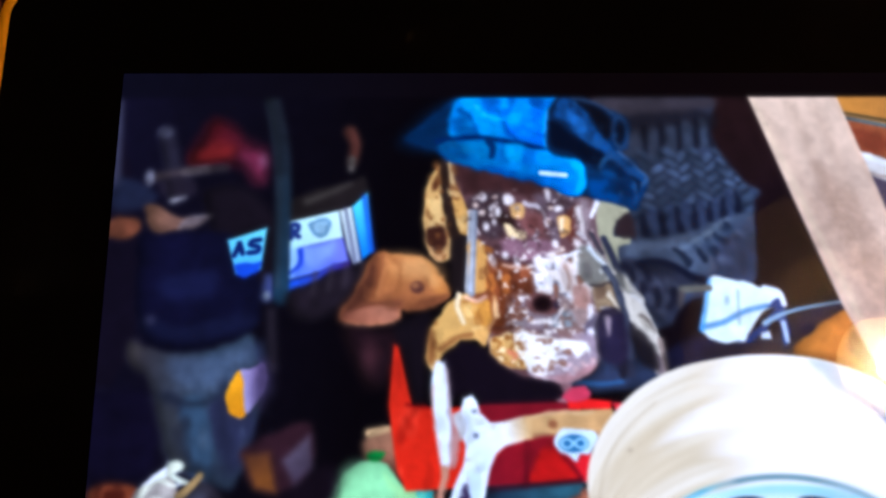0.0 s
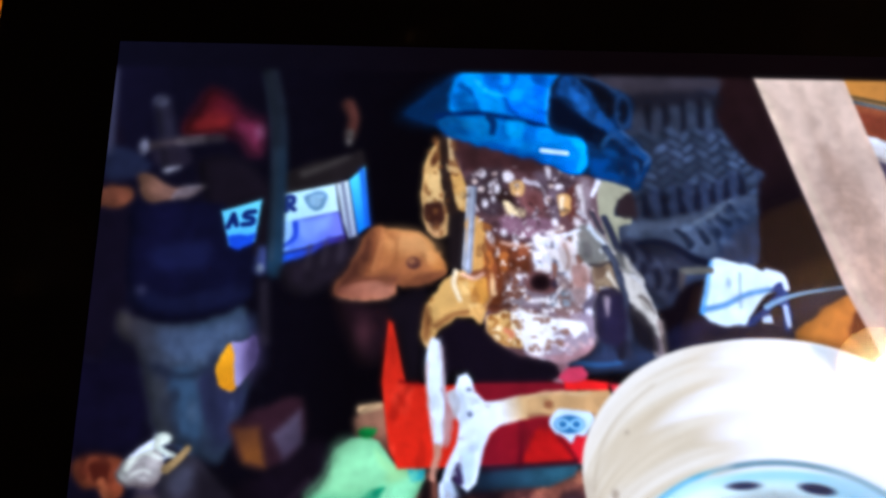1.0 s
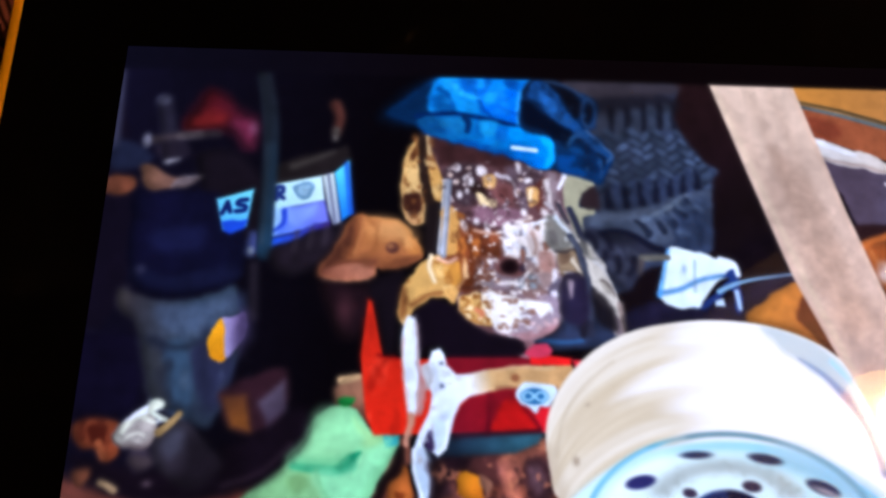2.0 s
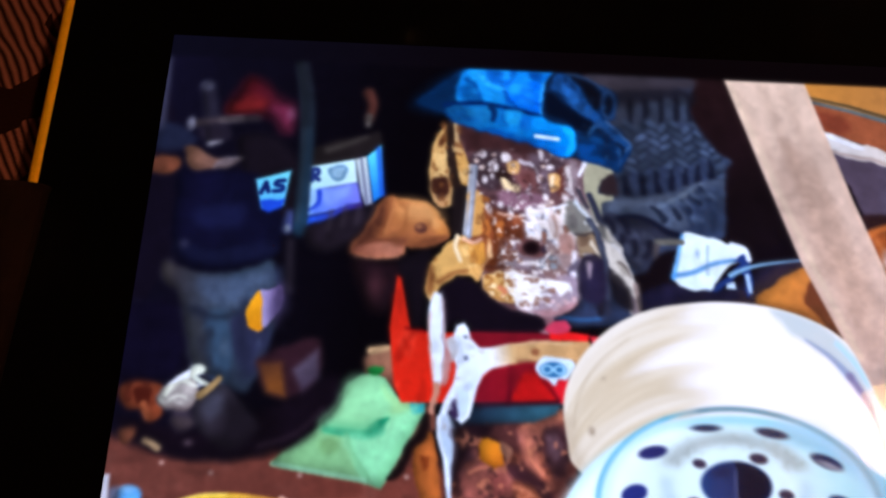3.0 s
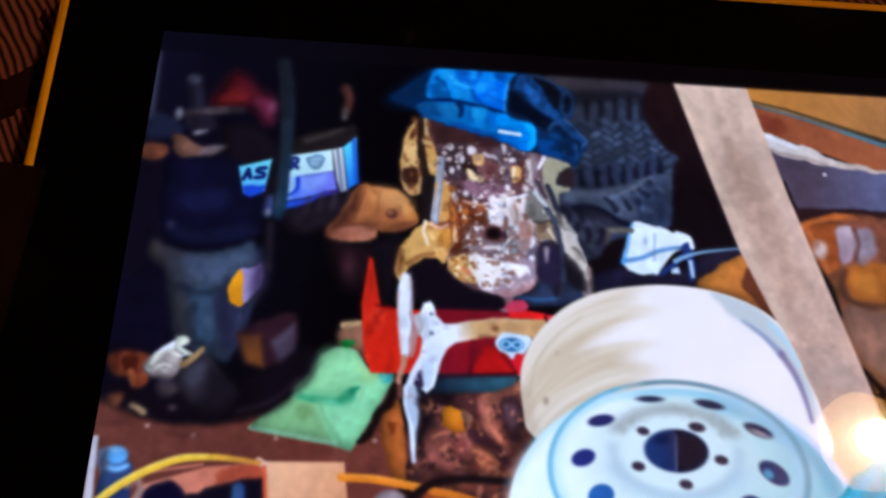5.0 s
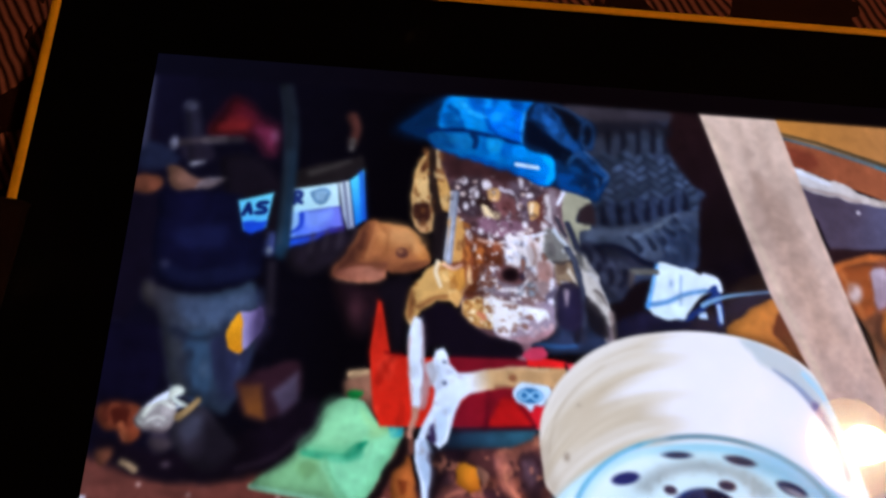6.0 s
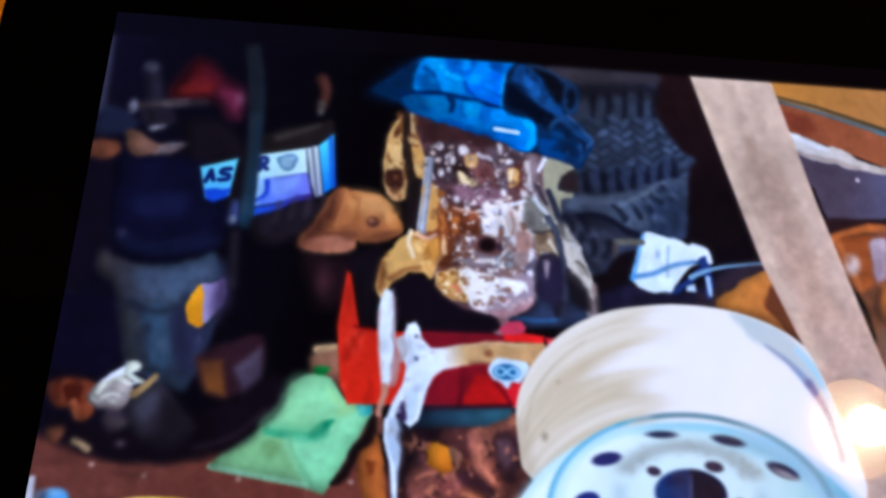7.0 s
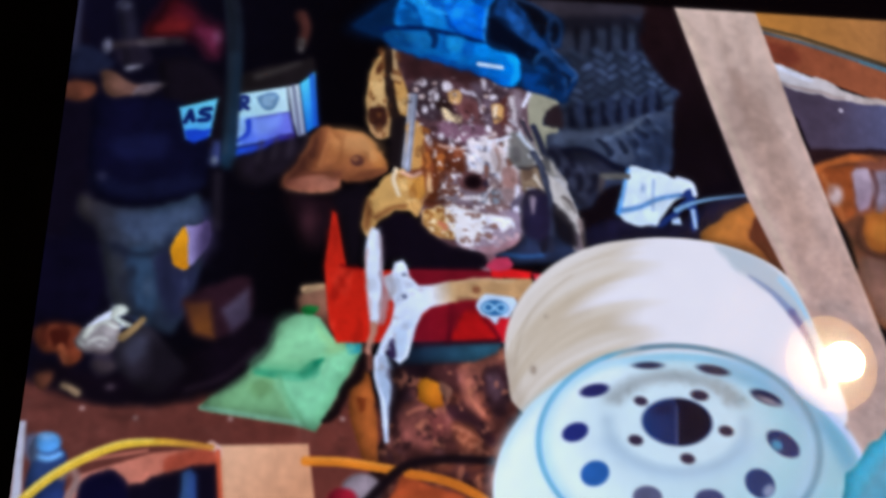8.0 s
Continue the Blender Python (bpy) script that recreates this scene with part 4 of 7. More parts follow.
paint("engine_part", line("53.8,-23.0 53.4,-29.6 52.9,-35.4", 0.9, 0.9, 0.4, False), (136, 138, 142))
paint("engine_part", line("53.5,-23.0 53.1,-29.6 52.7,-34.9", 0.3, 0.3, 0.3, False), (186, 186, 188), own=False)
paint("navy_case", area("71.8,-39.7 78.7,-37.9 80.2,-44.0 80.3,-49.0 69.5,-50.8 67.8,-49.0 71.3,-47.1", 0.8), (32, 34, 50), (40, 50, 76), "72.3,-40.6 78.5,-47.7", 0.3)
for text in ("73.0,-40.5 72.7,-47.9", "74.8,-39.5 75.1,-48.3", "78.0,-38.9 78.9,-47.7"):
    paint("navy_case", line(text, 0.6, 0.5, 1.0), (44, 56, 84), own=False, alpha=0.7)
paint("navy_case", line("67.8,-48.9 71.8,-49.3 74.9,-49.0", 0.9, 0.6, 0.7), (46, 84, 130), own=False)
paint("engine_part", line("73.7,-27.5 75.3,-31.9 76.1,-37.6 76.2,-47.8", 1.0, 1.3, 0.5), (38, 40, 56))
paint("engine_part", area("72.3,-39.2 73.7,-38.6 73.6,-41.9 72.7,-42.4", 0.7), (150, 136, 128), own=False)
paint("engine_part", area("75.5,-35.2 77.8,-36.4 79.8,-39.5 80.8,-43.2 80.8,-47.6 79.9,-47.7 79.7,-44.5 77.7,-42.8 76.4,-40.6", 0.5), (206, 202, 198), (176, 166, 166), "76.9,-37.5 80.7,-46.7", 0.12)
paint("engine_part", area("76.7,-38.0 78.7,-39.4 79.3,-42.1 77.5,-41.5", 0.9), (168, 150, 140), own=False, alpha=0.7)
engine(area("70.1,-31.3 74.2,-31.5 77.4,-34.7 76.4,-36.4 72.8,-36.0 71.1,-34.0", 1.0), (124, 118, 104), 0.7, 0.4)
engine(area("71.9,-38.0 74.9,-36.5 75.5,-40.6 72.6,-41.3", 0.9), (30, 25, 32), 0.8)
engine(area("73.9,-41.6 75.5,-40.9 76.0,-46.9 74.2,-47.5", 0.9), (24, 24, 40), 0.8)
engine(line("72.0,-29.8 74.5,-34.4 75.5,-41.3 75.1,-48.1", 0.9, 1.0, 0.5), (24, 21, 30), 0.95)
for text in ("72.3,-34.9 74.2,-35.6 74.7,-37.3", "72.6,-39.8 73.4,-41.7", "73.3,-31.8 75.1,-33.0", "76.7,-36.4 78.3,-38.0"):
    engine(line(text, 0.8, 0.5, 0.5, True, True), (218, 206, 190), 0.9)
engine(line("76.3,-37.6 77.9,-41.5 79.7,-44.4 80.3,-47.7", 0.5, 0.5, 0.6), (92, 78, 74), 0.7)
paint("engine_part", line("80.4,-44.0 81.1,-48.7", 1.0, 1.0, 0.6), (120, 104, 108))
paint("engine_part", area("46.6,-45.5 46.9,-42.4 48.5,-39.3 51.1,-36.5 54.7,-35.7 58.7,-35.5 59.7,-38.3 57.0,-39.8 55.1,-43.6 53.7,-42.5 51.3,-42.8 49.0,-44.5 48.0,-47.5", 0.5), (214, 164, 90), (206, 152, 84), "48.1,-38.8 55.3,-42.2", 0.1)
# front of the engine part: maroon grease above, rust to one side, grey shine round the hole
engine(area("51.4,-15.4 55.2,-16.0 60.6,-17.3 65.9,-19.5 70.6,-20.8 72.0,-22.8 71.8,-28.5 72.8,-32.0 71.4,-35.4 72.0,-42.6 71.4,-46.6 68.8,-48.6 65.2,-49.5 61.9,-48.7 58.5,-46.9 55.9,-44.9 55.8,-42.9 56.7,-40.9 55.2,-37.2 55.8,-33.0 56.3,-30.1 54.6,-27.3 54.7,-23.3 52.5,-20.9", 0.8), (92, 60, 62), 1.0, 0.3)
for text, colour, soft, alpha in (
        ("51.4,-15.4 55.2,-16.0 61.6,-17.5 66.4,-19.7 63.8,-20.6 58.5,-19.8 53.7,-20.3 52.2,-18.4", (62, 33, 34), 1.4, 0.95),
        ("53.7,-20.8 58.5,-20.0 59.0,-23.7 58.3,-26.9 55.6,-26.8 54.1,-24.0", (58, 44, 50), 1.4, 0.9),
        ("63.8,-20.1 70.1,-20.9 69.9,-23.6 66.4,-23.9 64.2,-22.6", (92, 74, 82), 1.4, 0.9),
        ("68.4,-23.1 70.5,-22.0 70.7,-27.4 69.1,-28.0 68.2,-26.3", (92, 44, 38), 1.2, 0.9),
        ("65.5,-23.9 67.4,-24.3 67.2,-27.7 65.8,-27.8", (104, 86, 94), 1.0, 0.9),
        ("58.0,-23.1 60.1,-23.6 60.3,-25.2 58.9,-25.5 57.6,-24.7", (34, 19, 18), 1.0, 0.95),
        ("60.9,-23.8 63.4,-23.2 64.9,-24.9 64.3,-27.0 62.0,-26.4", (116, 70, 68), 1.2, 0.95),
        ("62.0,-24.4 63.6,-24.1 63.9,-25.4 62.4,-25.7", (82, 44, 42), 1.0, 0.8),
        ("58.3,-27.6 62.5,-27.7 66.0,-28.2 65.6,-30.2 61.1,-30.7 58.2,-30.0", (128, 90, 102), 1.0, 1.0),
        ("58.8,-30.4 63.9,-30.8 63.8,-31.4 59.4,-31.3", (64, 38, 42), 1.0, 0.85),
        ("55.8,-30.8 59.2,-31.5 62.9,-31.9 62.6,-35.4 63.3,-38.8 59.9,-41.2 56.1,-41.0 55.3,-36.5", (124, 62, 34), 1.4, 1.0),
        ("59.3,-31.9 62.5,-32.8 62.4,-35.9 60.0,-36.3", (96, 46, 30), 1.2, 0.85),
        ("56.0,-37.1 59.6,-37.1 59.5,-40.8 56.5,-40.7", (102, 46, 24), 1.4, 0.8),
        ("58.8,-37.0 61.8,-36.1 66.1,-38.9 71.2,-37.3 71.4,-42.2 66.1,-42.5 62.1,-41.2 58.9,-41.0", (148, 126, 132), 1.4, 1.0),
        ("65.6,-35.5 69.1,-35.3 71.2,-36.5 70.7,-40.1 67.7,-39.4", (172, 142, 138), 1.4, 0.9),
        ("64.9,-39.6 66.7,-38.4 68.7,-39.0 68.5,-40.7 65.7,-41.2", (150, 158, 164), 1.2, 0.9),
        ("58.7,-39.5 60.7,-39.0 61.1,-40.9 58.9,-41.2", (158, 140, 140), 1.2, 0.8),
        ("62.7,-30.8 67.0,-30.1 70.1,-31.1 70.5,-34.3 68.9,-36.6 66.1,-35.7 63.2,-35.2", (146, 134, 142), 1.2, 0.95),
        ("68.5,-30.0 72.4,-29.1 74.7,-31.9 73.8,-34.8 70.7,-34.7 69.1,-32.9", (158, 156, 146), 1.0, 0.95),
        ("68.7,-35.1 70.1,-34.8 70.3,-39.1 69.1,-39.6", (204, 156, 140), 1.0, 0.9),
        ("69.7,-22.3 71.8,-21.7 71.8,-29.2 70.3,-28.6", (150, 132, 136), 1.2, 0.8)):
    engine(area(text, soft), colour, alpha, 0.25)
# scraped gold and cream paint
for text, colour in (
        ("53.4,-27.6 55.2,-27.8 56.3,-29.5 55.8,-30.8 56.4,-33.0 55.9,-35.2 54.1,-35.5 53.1,-31.9", (206, 148, 78)),
        ("55.7,-28.4 56.9,-28.8 56.7,-29.9 55.9,-29.7", (150, 84, 40)),
        ("60.0,-22.0 61.5,-21.7 61.9,-23.0 60.9,-24.0 59.9,-23.4", (206, 156, 96)),
        ("58.6,-25.1 59.3,-24.9 60.8,-26.1 61.9,-26.7 61.6,-27.7 59.5,-27.3 58.8,-26.3", (240, 210, 158)),
        ("67.1,-24.2 68.9,-24.4 68.8,-26.7 67.5,-27.3 67.2,-25.9", (222, 166, 98)),
        ("67.4,-24.6 68.0,-24.6 67.9,-26.3 67.4,-26.3", (246, 222, 184)),
        ("51.4,-21.0 52.2,-20.0 52.9,-21.6 52.8,-23.6 51.8,-23.2", (216, 160, 84)),
        ("55.8,-33.5 57.0,-33.0 56.7,-35.8 55.9,-36.1", (192, 108, 48)),
        ("57.9,-33.6 59.3,-33.3 59.2,-35.9 58.2,-36.1", (176, 96, 44)),
        ("53.5,-37.1 55.9,-36.5 55.9,-40.3 54.1,-40.4", (206, 138, 58)),
        ("53.5,-36.0 56.3,-35.6 56.1,-36.5 53.9,-37.0", (118, 60, 34)),
        ("56.6,-37.1 57.2,-36.9 57.4,-39.0 56.6,-39.2", (212, 166, 118)),
        ("61.1,-32.0 62.5,-32.2 62.2,-33.5 60.9,-33.4", (150, 78, 50)),
        ("55.8,-43.3 56.5,-42.1 58.7,-41.8 60.3,-42.6 60.8,-44.7 62.0,-46.5 60.4,-47.0 57.9,-46.3 56.1,-44.9", (220, 168, 96))):
    engine(area(text, 0.6), colour, 1.0, 0.14)
for text, wide, colour in (
        ("56.5,-42.6 57.6,-43.2 57.0,-44.5 58.2,-45.4", 0.5, (150, 86, 36)), ("58.3,-42.1 59.8,-43.1 59.0,-44.1 60.2,-45.1", 0.6, (156, 92, 42)), ("56.2,-44.1 57.4,-45.7 59.8,-46.4", 0.4, (168, 104, 48)),
        ("58.8,-44.4 59.8,-44.9 59.2,-45.8", 0.7, (236, 132, 96)), ("55.8,-31.9 56.3,-34.3 55.9,-36.1", 0.5, (98, 50, 26)), ("57.4,-32.7 57.8,-36.2 57.5,-39.8", 0.6, (92, 42, 22)), ("59.5,-34.1 59.2,-37.2 58.5,-40.0", 0.6, (88, 40, 26)),
        ("56.7,-40.7 58.5,-41.0 60.3,-41.1", 0.7, (76, 36, 26)), ("58.4,-31.6 60.5,-32.1 62.1,-31.8", 0.5, (222, 176, 150)), ("56.7,-36.4 56.6,-38.6 56.1,-40.7", 0.4, (226, 172, 112))):
    engine(line(text, wide, wide * 0.7, 0.6, True, True), colour, 0.85)
# highlight arc painted on the boss's rim, and the pale streaks to its side
for text, wide, colour in (
        ("61.9,-21.6 63.8,-22.2 64.9,-23.5 65.2,-25.3", 0.8, (192, 180, 184)), ("63.9,-26.3 63.1,-27.5 63.7,-27.9", 0.7, (176, 156, 160)), ("69.9,-22.7 70.5,-24.3 70.7,-26.5", 0.9, (216, 202, 196)), ("70.1,-26.6 71.2,-27.6 71.8,-29.2", 0.8, (190, 178, 178)),
        ("73.3,-21.1 72.8,-22.5 72.2,-23.7", 0.9, (246, 242, 246)), ("66.2,-30.9 68.3,-30.1 70.7,-29.5", 0.6, (244, 236, 240)), ("71.2,-29.2 72.4,-30.5 73.6,-31.5", 0.9, (232, 234, 234)), ("61.9,-40.0 63.5,-40.5 65.1,-40.2 66.3,-38.9", 0.5, (220, 206, 206)),
        ("69.3,-32.2 70.5,-33.4 71.2,-34.9", 0.6, (214, 210, 206)), ("72.2,-36.6 73.6,-37.2 74.6,-38.6", 0.8, (224, 212, 188)), ("72.8,-35.9 74.2,-36.7 74.8,-37.5", 0.6, (156, 142, 110)), ("73.2,-39.8 73.6,-41.4", 0.9, (216, 214, 218)), ("71.6,-32.9 72.8,-34.2", 0.6, (196, 196, 190))):
    engine(line(text, wide, wide * 0.7, 0.5, True, True), colour, 0.95, 0.12)
# small white glints, painted on
for spot, rx, ry in (
        ("55.5,-20.8", 0.6, 0.7), ("57.5,-20.8", 0.35, 0.35), ("59.6,-21.2", 0.85, 0.75), ("54.3,-22.1", 0.4, 0.35), ("55.5,-23.2", 0.35, 0.4), ("57.4,-23.0", 0.75, 1.0), ("57.1,-24.6", 0.45, 0.3), ("56.1,-25.5", 0.6, 0.35),
        ("65.5,-20.4", 0.75, 0.35), ("67.4,-20.1", 0.3, 0.3), ("66.0,-22.3", 0.4, 0.4), ("67.1,-22.6", 0.55, 0.5), ("65.6,-24.8", 0.4, 0.45), ("66.3,-28.4", 0.6, 0.5), ("67.4,-29.0", 0.4, 0.35), ("69.8,-28.3", 0.9, 0.45),
        ("56.8,-30.8", 1.0, 0.4), ("58.6,-30.0", 0.5, 0.4), ("60.4,-31.1", 0.9, 0.4), ("59.2,-38.1", 0.7, 0.45), ("67.2,-37.7", 0.4, 0.35), ("70.8,-38.5", 0.4, 0.9), ("70.9,-41.6", 0.45, 0.75), ("63.6,-31.7", 0.9, 0.6)):
    engine(oval(f"{spot} {rx * 1.1},{ry * 1.1}", 12 + 60 * (rx > ry), 0.6, True), (238, 226, 222) if rx > 0.42 else (226, 196, 178), 0.92, 0.25)
for text in ("62.8,-33.3 64.4,-32.5 65.8,-33.7 65.6,-35.3 63.6,-35.2", "65.8,-30.9 67.0,-31.0 67.5,-33.2 68.7,-34.4 69.9,-34.4 69.7,-36.1 68.1,-36.6 66.7,-34.8", "64.2,-30.8 65.4,-31.3 65.2,-32.2 64.0,-31.9", "68.1,-31.2 69.3,-31.5 69.7,-33.1 68.5,-32.9"):
    engine(area(text, 0.6), (240, 238, 242), 0.97, 0.15)
for text in ("64.6,-32.1 65.2,-33.1 66.5,-34.3", "63.8,-34.1 65.0,-34.2", "67.0,-32.6 67.7,-34.1", "68.3,-35.1 69.1,-35.7", "66.1,-35.2 67.5,-35.8"):
    engine(line(text, 0.5, 0.4, 0.5, True, True), (92, 84, 104), 0.75)
FRONT = area("58.8,-30.6 70.1,-29.7 71.2,-36.0 71.4,-41.8 59.1,-41.0", 1.4)
speckle("engine_part", FRONT, (246, 232, 222), layered(0.75, 451, 0.8), 0.66, 0.85, 0.04)
speckle("engine_part", area("55.3,-30.9 62.7,-31.9 59.7,-41.0 56.1,-41.0", 1.2), (70, 32, 20), layered(1.0, 421, 2.2), 0.60, 0.6, 0.1)
speckle("engine_part", area("52.1,-16.6 70.1,-20.9 70.6,-29.1 55.7,-30.1", 1.2), (46, 26, 28), layered(1.1, 481), 0.62, 0.5, 0.08)
speckle("engine_part", area("62.7,-30.4 70.5,-29.7 71.2,-36.2 68.1,-36.8 63.2,-35.4", 0.9), (250, 236, 226), layered(1.2, 541, 0.8), 0.52, 0.9, 0.05)
speckle("engine_part", area("62.7,-30.4 70.5,-29.7 71.2,-36.2 68.1,-36.8 63.2,-35.4", 0.9), (132, 80, 62), layered(1.2, 547), 0.62, 0.85, 0.05)
speckle("engine_part", area("53.9,-20.8 70.6,-20.8 70.6,-29.1 55.7,-30.1", 1.2), (222, 202, 196), layered(0.7, 471), 0.72, 0.8, 0.04)
speckle("engine_part", area("58.8,-36.4 62.4,-36.0 62.0,-41.4 58.9,-41.2", 0.8), (112, 62, 44), layered(0.9, 601), 0.52, 0.8, 0.05)
speckle("engine_part", area("65.4,-38.4 71.2,-37.4 71.4,-42.0 64.2,-42.0", 0.8), (120, 86, 78), layered(0.9, 607), 0.56, 0.75, 0.05)
speckle("engine_part", area("58.6,-36.4 71.2,-37.4 71.4,-42.0 58.9,-41.2", 0.8), (248, 236, 228), layered(0.8, 613, 0.7), 0.64, 0.9, 0.04)
# the flank beside the hole: grey cast lug, cream bracket, painted white glints
engine(area("69.9,-28.6 71.8,-28.9 73.7,-31.7 73.9,-33.6 71.8,-34.5 70.0,-33.6 69.5,-31.4", 0.7), (112, 108, 100), 0.9, 0.2)
engine(area("70.1,-31.6 71.2,-31.1 71.8,-32.6 70.8,-33.4", 0.8), (92, 86, 84), 0.7, 0.2)
engine(area("67.0,-30.8 68.8,-31.7 69.3,-34.2 68.6,-36.0 67.4,-35.0 66.7,-32.9", 0.8), (226, 204, 194), 0.9, 0.2)
engine(line("67.6,-31.7 68.4,-33.5 67.9,-35.3", 0.6, 0.45, 0.5, True, True), (150, 112, 96), 0.7, 0.15)
engine(area("68.6,-35.1 70.6,-34.6 71.1,-36.2 70.8,-38.0 69.1,-38.3", 0.9), (190, 138, 124), 0.9, 0.2)
engine(area("71.5,-34.6 73.9,-34.3 75.2,-36.5 75.5,-38.7 73.7,-39.3 72.2,-39.0 71.7,-36.6", 0.7), (150, 122, 92), 0.9, 0.2)
engine(area("71.7,-34.8 73.2,-34.7 73.4,-36.1 72.2,-36.7", 0.8), (112, 84, 66), 0.8, 0.2)
engine(line("73.9,-36.1 74.7,-37.1 75.2,-38.3", 0.8, 0.6, 0.5, True, True), (232, 216, 190), 0.9, 0.15)
engine(line("72.8,-38.1 73.7,-38.2 74.5,-38.7", 0.5, 0.38, 0.5, True, True), (206, 196, 186), 0.9, 0.15)
engine(line("71.3,-34.5 72.9,-34.5 74.6,-34.4", 0.5, 0.38, 0.5, True, True), (58, 50, 52), 0.9, 0.15)
engine(line("66.0,-30.5 67.7,-30.1 69.9,-29.4", 0.6, 0.45, 0.5, True, True), (238, 236, 238), 0.9, 0.15)
engine(line("71.4,-28.9 72.5,-30.1 73.5,-31.2", 0.8, 0.6, 0.5, True, True), (206, 212, 216), 0.9, 0.15)
engine(line("72.0,-26.6 72.5,-28.1 73.6,-29.7", 0.6, 0.45, 0.5, True, True), (40, 40, 50), 0.9, 0.15)
engine(line("73.0,-32.3 73.3,-32.8", 0.5, 0.38, 0.5, True, True), (206, 206, 198), 0.8, 0.15)
engine(area("68.8,-38.3 70.3,-38.4 70.5,-40.2 69.0,-40.6", 0.8), (158, 132, 128), 0.8, 0.2)
engine(oval("70.9,-38.2 0.5,0.7", 0, 0.6, True), (240, 232, 236), 0.92)
engine(oval("70.9,-39.3 0.5,0.7", 0, 0.6, True), (240, 232, 236), 0.92)
engine(oval("70.8,-41.6 0.5,0.7", 0, 0.6, True), (240, 232, 236), 0.92)
engine(area("70.1,-40.2 72.2,-39.6 72.1,-45.7 70.2,-45.8", 0.8), (88, 78, 94), 0.9, 0.2)
engine(oval("70.9,-41.8 0.55,0.75", 0, 0.6, True), (236, 226, 234), 0.92)
# dark hole, with a maroon shadow ring painted round it
engine(oval("63.7,-37.5 2.2,1.75", 0, 1.0, True), (112, 68, 66))
engine(oval("63.9,-37.4 1.45,1.2", 0, 0.7), (20, 8, 13))
engine(oval("65.9,-37.6 0.45,0.6", 0, 0.6), (44, 34, 52), 0.85)
# lip: ragged white shine over mauve grease
engine(area("62.0,-44.0 66.1,-43.3 71.4,-42.2 71.9,-44.7 71.2,-46.6 68.8,-48.4 65.2,-49.4 62.5,-48.7 61.2,-46.9", 0.9), (164, 142, 150), 1.0, 0.1)
engine(area("69.1,-42.7 71.2,-42.4 71.6,-44.9 70.0,-45.8", 1.2), (146, 126, 142), 0.8, 0.1)
engine(area("62.4,-47.7 65.2,-48.1 68.8,-47.3 71.2,-45.7 71.0,-47.0 68.6,-48.6 65.2,-49.5 62.7,-49.0", 1.0), (178, 124, 126), 0.85, 0.15)
engine(area("59.5,-41.8 60.9,-41.2 63.3,-42.2 65.7,-42.7 68.3,-42.8 69.9,-43.3 70.2,-44.6 68.6,-44.9 67.4,-44.3 66.4,-44.4 65.6,-44.8 65.4,-46.1 64.8,-47.1 63.6,-47.0 64.0,-47.8 62.4,-47.9 61.2,-46.7 60.4,-45.3 59.8,-43.7", 0.6), (252, 244, 234), 0.97, 0.06)
LIP = area("59.5,-41.8 61.1,-41.2 66.1,-42.9 70.1,-43.3 70.4,-45.0 66.2,-47.3 62.4,-47.9 60.4,-45.5", 0.8)
speckle("engine_part", LIP, (140, 96, 80), layered(0.9, 511, 0.7), 0.56, 0.85, 0.06)
speckle("engine_part", LIP, (255, 252, 248), layered(0.8, 501, 0.7), 0.60, 0.85, 0.06)
speckle("engine_part", area("62.6,-46.2 66.2,-45.6 70.7,-44.9 71.0,-46.4 66.2,-48.5 62.8,-48.3", 1.0), (238, 222, 226), layered(0.9, 587, 0.6), 0.66, 0.7, 0.06)
GILT = area("56.0,-43.5 56.7,-42.1 60.3,-42.0 61.2,-45.9 60.0,-46.6 57.5,-46.1", 0.8)
speckle("engine_part", GILT, (140, 80, 34), layered(0.9, 553, 0.8), 0.57, 0.85, 0.06)
speckle("engine_part", GILT, (252, 224, 172), layered(0.8, 557), 0.60, 0.85, 0.05)
engine(line("66.3,-43.7 67.9,-43.4 69.9,-43.7", 0.9, 0.8, 0.5, True, True), (255, 252, 255), 0.95, 0.05)
for spot in ("67.4,-46.6", "69.6,-46.5", "70.8,-45.8", "68.4,-47.1"):
    engine(oval(f"{spot} 0.4,0.3", 0, 0.5, True), (222, 180, 176), 0.8)
engine(line("54.3,-23.2 53.9,-29.1 53.5,-35.8", 0.95, 0.9, 0.4, False), (132, 136, 148))
engine(line("54.1,-23.2 53.7,-29.1 53.3,-35.4", 0.3, 0.3, 0.3, False), (186, 188, 196))
LOBE = area("47.3,-16.6 49.7,-15.2 51.4,-15.4 52.3,-20.9 53.1,-25.2 50.8,-28.7 47.9,-29.6 46.8,-24.5", 0.8)
speckle("engine_part", LOBE, (104, 58, 30), layered(1.7, 651, 1.5), 0.60, 0.75, 0.08)
speckle("engine_part", LOBE, (232, 190, 122), layered(1.5, 653, 1.5), 0.60, 0.6, 0.1)
engine(area("47.1,-26.3 49.2,-25.2 50.2,-26.5 49.9,-28.8 48.1,-29.3", 1.0), (58, 28, 22), 0.85)
engine(line("49.7,-15.2 50.2,-22.0 51.3,-26.7", 1.0, 1.3, 0.6, True, True), (34, 22, 20), 0.95)
speckle("engine_part", area("46.9,-17.6 50.0,-15.4 50.5,-29.2 47.8,-29.4", 0.8), (120, 70, 36), layered(0.9, 521), 0.64, 0.7, 0.06)
speckle("engine_part", area("75.5,-35.2 79.8,-39.5 80.8,-43.2 78.6,-43.1 76.4,-40.6", 0.8), (110, 92, 90), layered(0.9, 531, 1.6), 0.58, 0.7, 0.08)
